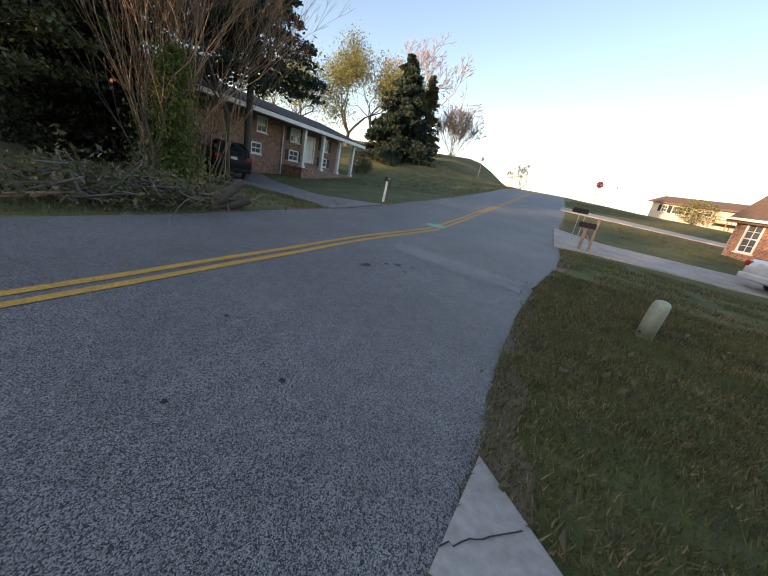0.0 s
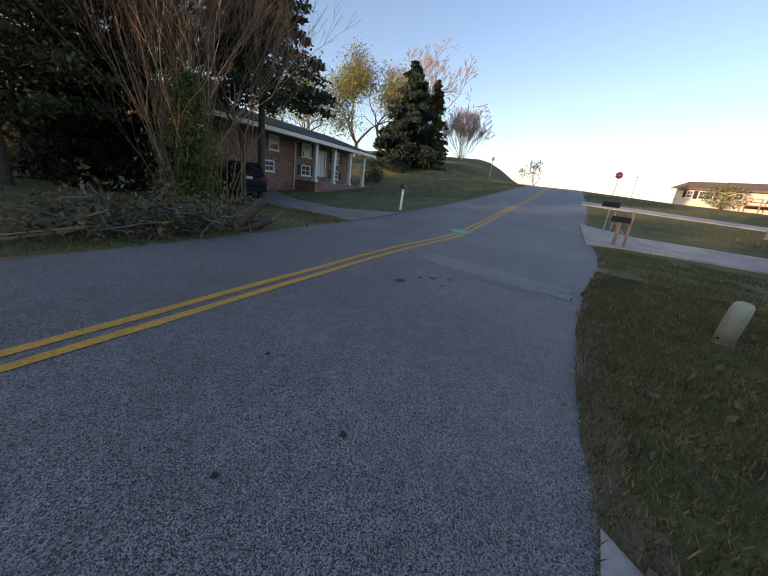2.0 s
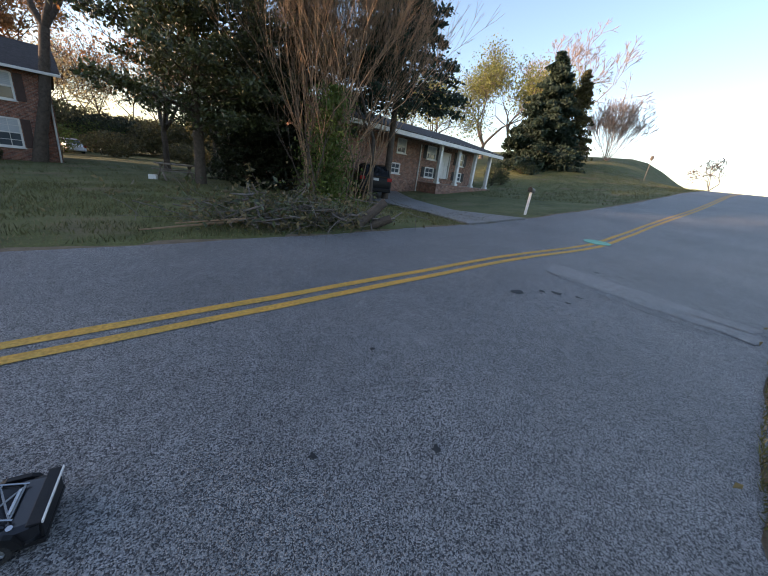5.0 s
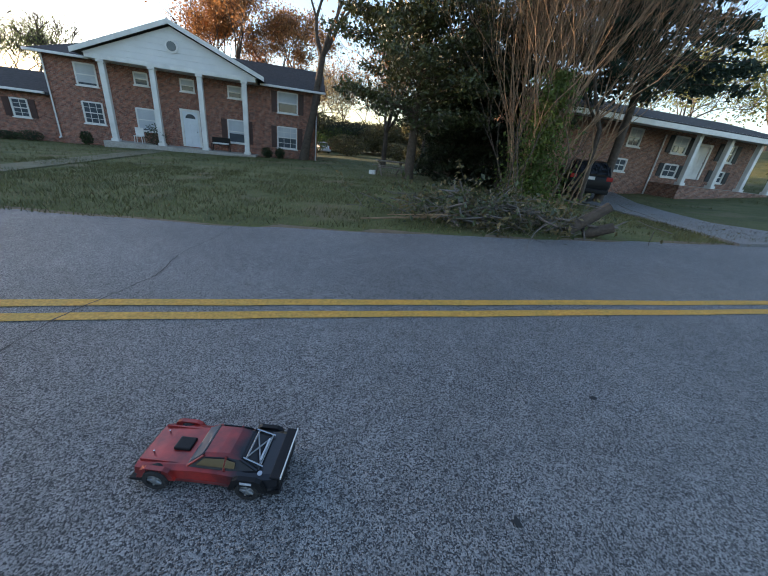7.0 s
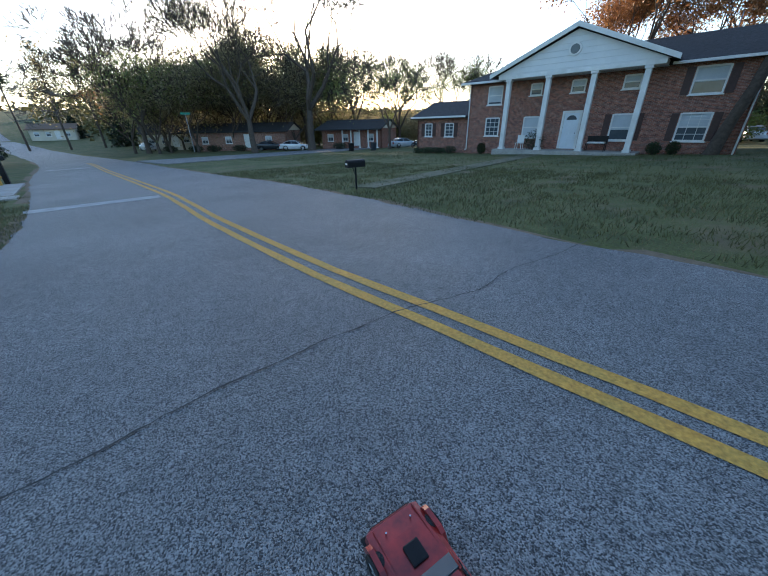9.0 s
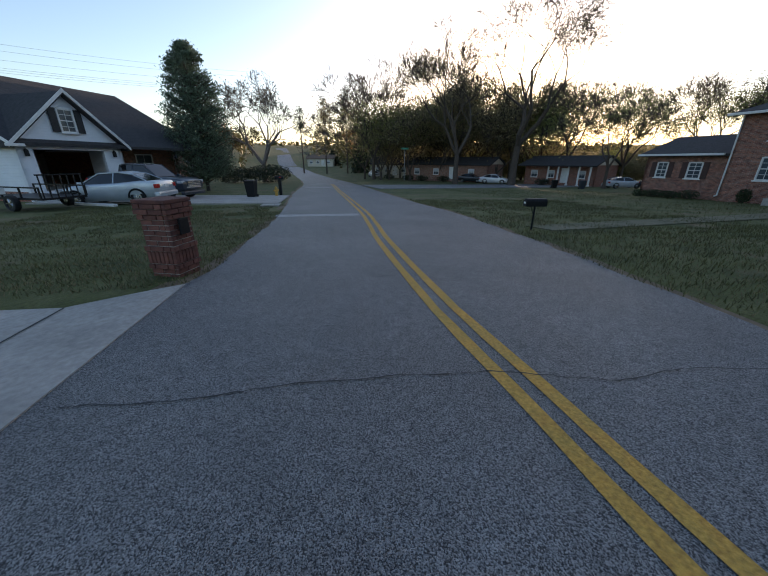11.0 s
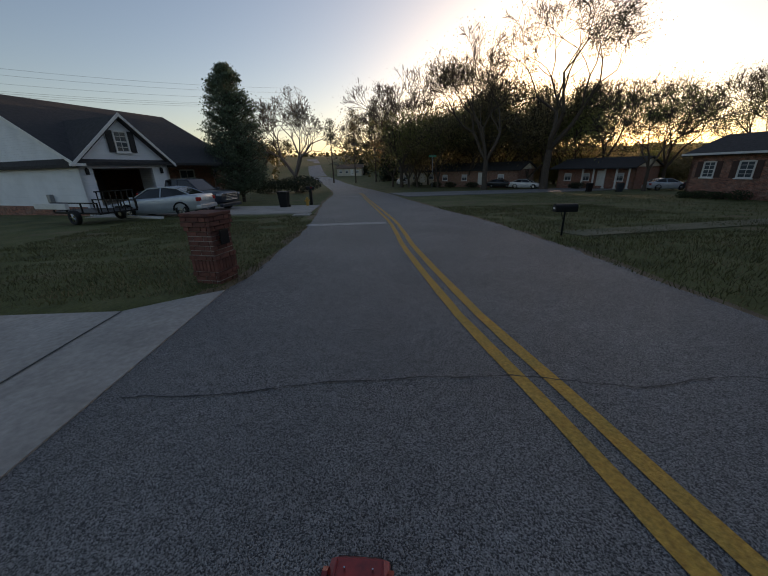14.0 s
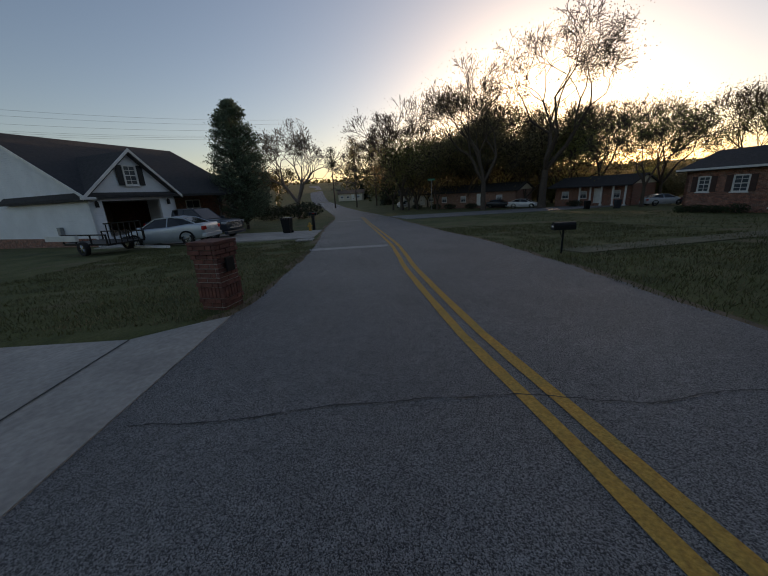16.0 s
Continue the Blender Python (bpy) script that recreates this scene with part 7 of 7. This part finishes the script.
part("seat", box(-0.6, 0.6, -0.25, 0.25, 0.42, 0.46, 0.01), M_BLACK, bn)
part("backrest", box(-0.6, 0.6, 0.22, 0.26, 0.46, 0.9, 0.01), M_BLACK, bn)
part("cushion", box(-0.5, 0.5, -0.2, 0.2, 0.462, 0.56, 0.03), M_WHITE, bn)
for k in (-1, 1):
    for j in (-1, 1):
        part("leg", cyl((k * 0.55, j * 0.22, 0), (k * 0.55, j * 0.22, 0.42), 0.025, seg=6), M_BLACK, bn)
bx = thing("white_box", pose(-13.3, 12.9, ground_z(-13.3, 12.9), 0, 0, 30), "small white box on the lawn under the magnolia", "box")
part("body", box(-0.16, 0.16, -0.12, 0.12, 0.0, 0.2, 0.015), M_WHITE, bx)
pt = thing("picnic_table", pose(-12.9, 13.8, ground_z(-12.9, 13.8), 0, 0, 60), "weathered picnic table in the shade", "table")
part("tabletop", box(-0.8, 0.8, -0.35, 0.35, 0.70, 0.75, 0.01), M_WOOD, pt)
for k in (-1, 1):
    part("bench_board", box(-0.8, 0.8, k * 0.65 - 0.12, k * 0.65 + 0.12, 0.42, 0.46, 0.01), M_WOOD, pt)
    bm = bmesh.new()
    add_cyl(bm, (k * 0.6, -0.65, 0), (k * 0.6, 0.2, 0.7), 0.04, 0.04, 6)
    add_cyl(bm, (k * 0.6, 0.65, 0), (k * 0.6, -0.2, 0.7), 0.04, 0.04, 6)
    part("trestle", bm, M_WOOD, pt)
# a made-up car in the place of two small white rounded things
car("parked_car", tilted(-41.15, 29.47, ground_z(-41.15, 29.47) + 0.05, 160), "pale car standing in for two small white rounded things behind the house", M_PEARL, 4.5, 1.72, SEDAN, SEDAN_ROOF, (1.4, -1.3), 0.32, 0.72, bars=(-0.35,))

# power lines and pylon far down the road
py = thing("pylon", pose(-150, -246, 8, 0, 0, 40), "lattice power pylon far away", "pylon")
bm = bmesh.new()
for k in range(4):
    a = math.pi / 4 + k * math.pi / 2
    add_cyl(bm, (math.cos(a) * 4, math.sin(a) * 4, 0), (math.cos(a) * 0.8, math.sin(a) * 0.8, 46), 0.22, 0.16, 5)
for z in range(4, 46, 5):
    r = 4 - 3.2 * z / 46
    for k in range(4):
        a, b = math.pi / 4 + k * math.pi / 2, math.pi / 4 + (k + 1) * math.pi / 2
        add_cyl(bm, (math.cos(a) * r, math.sin(a) * r, z), (math.cos(b) * r * 0.9, math.sin(b) * r * 0.9, z + 4.5), 0.1, 0.1, 4)
part("tower", bm, M_STEEL, py)
bm = bmesh.new()
for z, w in ((46, 7), (50, 9)):
    add_cyl(bm, (-w, 0, z + 1.5), (0, 0, z - 3), 0.14, 0.14, 4)
    add_cyl(bm, (w, 0, z + 1.5), (0, 0, z - 3), 0.14, 0.14, 4)
    add_cyl(bm, (-w, 0, z + 1.5), (w, 0, z + 1.5), 0.14, 0.14, 4)
part("cross_arm", bm, M_STEEL, py)
for k, z in enumerate((60, 57, 53, 49.5, 48.4, 47.2)):
    v, f = [], []
    n = 24
    for q in range(n + 1):
        u = q / n
        x, y = -150 + 330 * u, -246 - 40 * u + k
        zz = z - 34 * u * (1 - u) + 2 * u
        v += [(x, y, zz), (x, y, zz + 0.09), (x, y + 0.09, zz + 0.05)]
        if q:
            b = 3 * q
            f += [(b - 3, b - 2, b + 1, b), (b - 2, b - 1, b + 2, b + 1), (b - 1, b - 3, b, b + 2)]
    tagged(raw("power_line", v, f, M_STEEL), "thin power line against the sky", "cable", group="power lines")

# ---- grass ----
def blades(name, n, region, height, mat, seed, label):
    """Upright blades scattered over a stretch of lawn given as ranges of s and l, thinning at its edge."""
    rng = random.Random(seed)
    v, f = [], []
    for k in range(n):
        s, l = rng.uniform(*region[0]), rng.uniform(*region[1])
        if noise.noise((s * 1.1, l * 1.1, seed)) + 0.6 * noise.noise((s * 0.35, l * 0.35, 9)) < (-0.7 if seed == 1 else -0.28):
            continue
        if (13.9 < s < 22.0 or 30.6 < s < 37) and l < -EAST:
            continue
        if -east_half(s) + 0.03 < l < west_half(s) - 0.06:
            continue
        x, y = at_road(s, l)
        if within(x, y, APRON) or within(x, y, DRIVE):
            continue
        z = level(s, l) + 0.005
        h = height * rng.uniform(0.4, 1.25)
        a = rng.uniform(0, 6.28)
        w = 0.0035 + h * 0.05
        lx, ly = rng.gauss(0, 0.5) * h, rng.gauss(0, 0.5) * h
        b = len(v)
        v += [(x - math.cos(a) * w, y - math.sin(a) * w, z), (x + math.cos(a) * w, y + math.sin(a) * w, z), (x + lx, y + ly, z + h)]
        f.append((b, b + 1, b + 2))
    return tagged(raw(name, v, f, mat), label, "grass", kind="stuff")


blades("grass", 100000, ((-0.5, 10.5), (-9.0, -EAST + 0.05)), 0.055, M_BLADE, 1, "short green lawn grass beside the road")
blades("dry_grass", 44000, ((-0.5, 11.5), (-7.5, -EAST + 0.08)), 0.045, M_STRAW, 2, "dry straw-coloured grass at the road edge")
blades("grass", 34000, ((24, 66), (WEST, 30)), 0.16, M_BLADE, 11, "lawn grass on the sunny hillside")
blades("grass", 26000, ((20, 48), (-26, -EAST)), 0.15, M_BLADE, 12, "lawn grass on the sunny slope below the road")
blades("grass", 62000, ((10, 22), (-13, -EAST)), 0.075, M_BLADE, 3, "short green lawn grass beside the road")
blades("grass", 36000, ((-14, -2.5), (-11, -2.7)), 0.06, M_BLADE, 4, "short green lawn grass round the pillar")
blades("dry_grass", 9000, ((-12, -2.5), (-6, -2.68)), 0.05, M_STRAW, 5, "dry grass at the road edge")
blades("grass", 60000, ((-16, 14), (WEST, WEST + 9)), 0.085, M_BLADE, 6, "green lawn grass across the road")
blades("grass", 26000, ((-30, 20), (WEST + 7, WEST + 24)), 0.11, M_BLADE, 7, "green lawn grass across the road")
blades("dry_grass", 14000, ((-16, 14), (WEST - 0.06, WEST + 5)), 0.05, M_STRAW, 8, "dry grass at the road edge")
pts = [(*at_road(rs.uniform(-14, 14), rs.uniform(WEST + 1.0, WEST + 14)), 0) for k in range(260)] + [(*at_road(rs.uniform(2, 9), rs.uniform(-7, -3.4)), 0) for k in range(90)]
fl = leaves_mesh("fallen_leaves", [(x, y, ground_z(x, y) + 0.05) for x, y, z in pts], 0.09, M_DRYLEAF, None, rs)
tagged(fl, "scattered dry fallen leaves on the lawn", "leaves", kind="stuff")
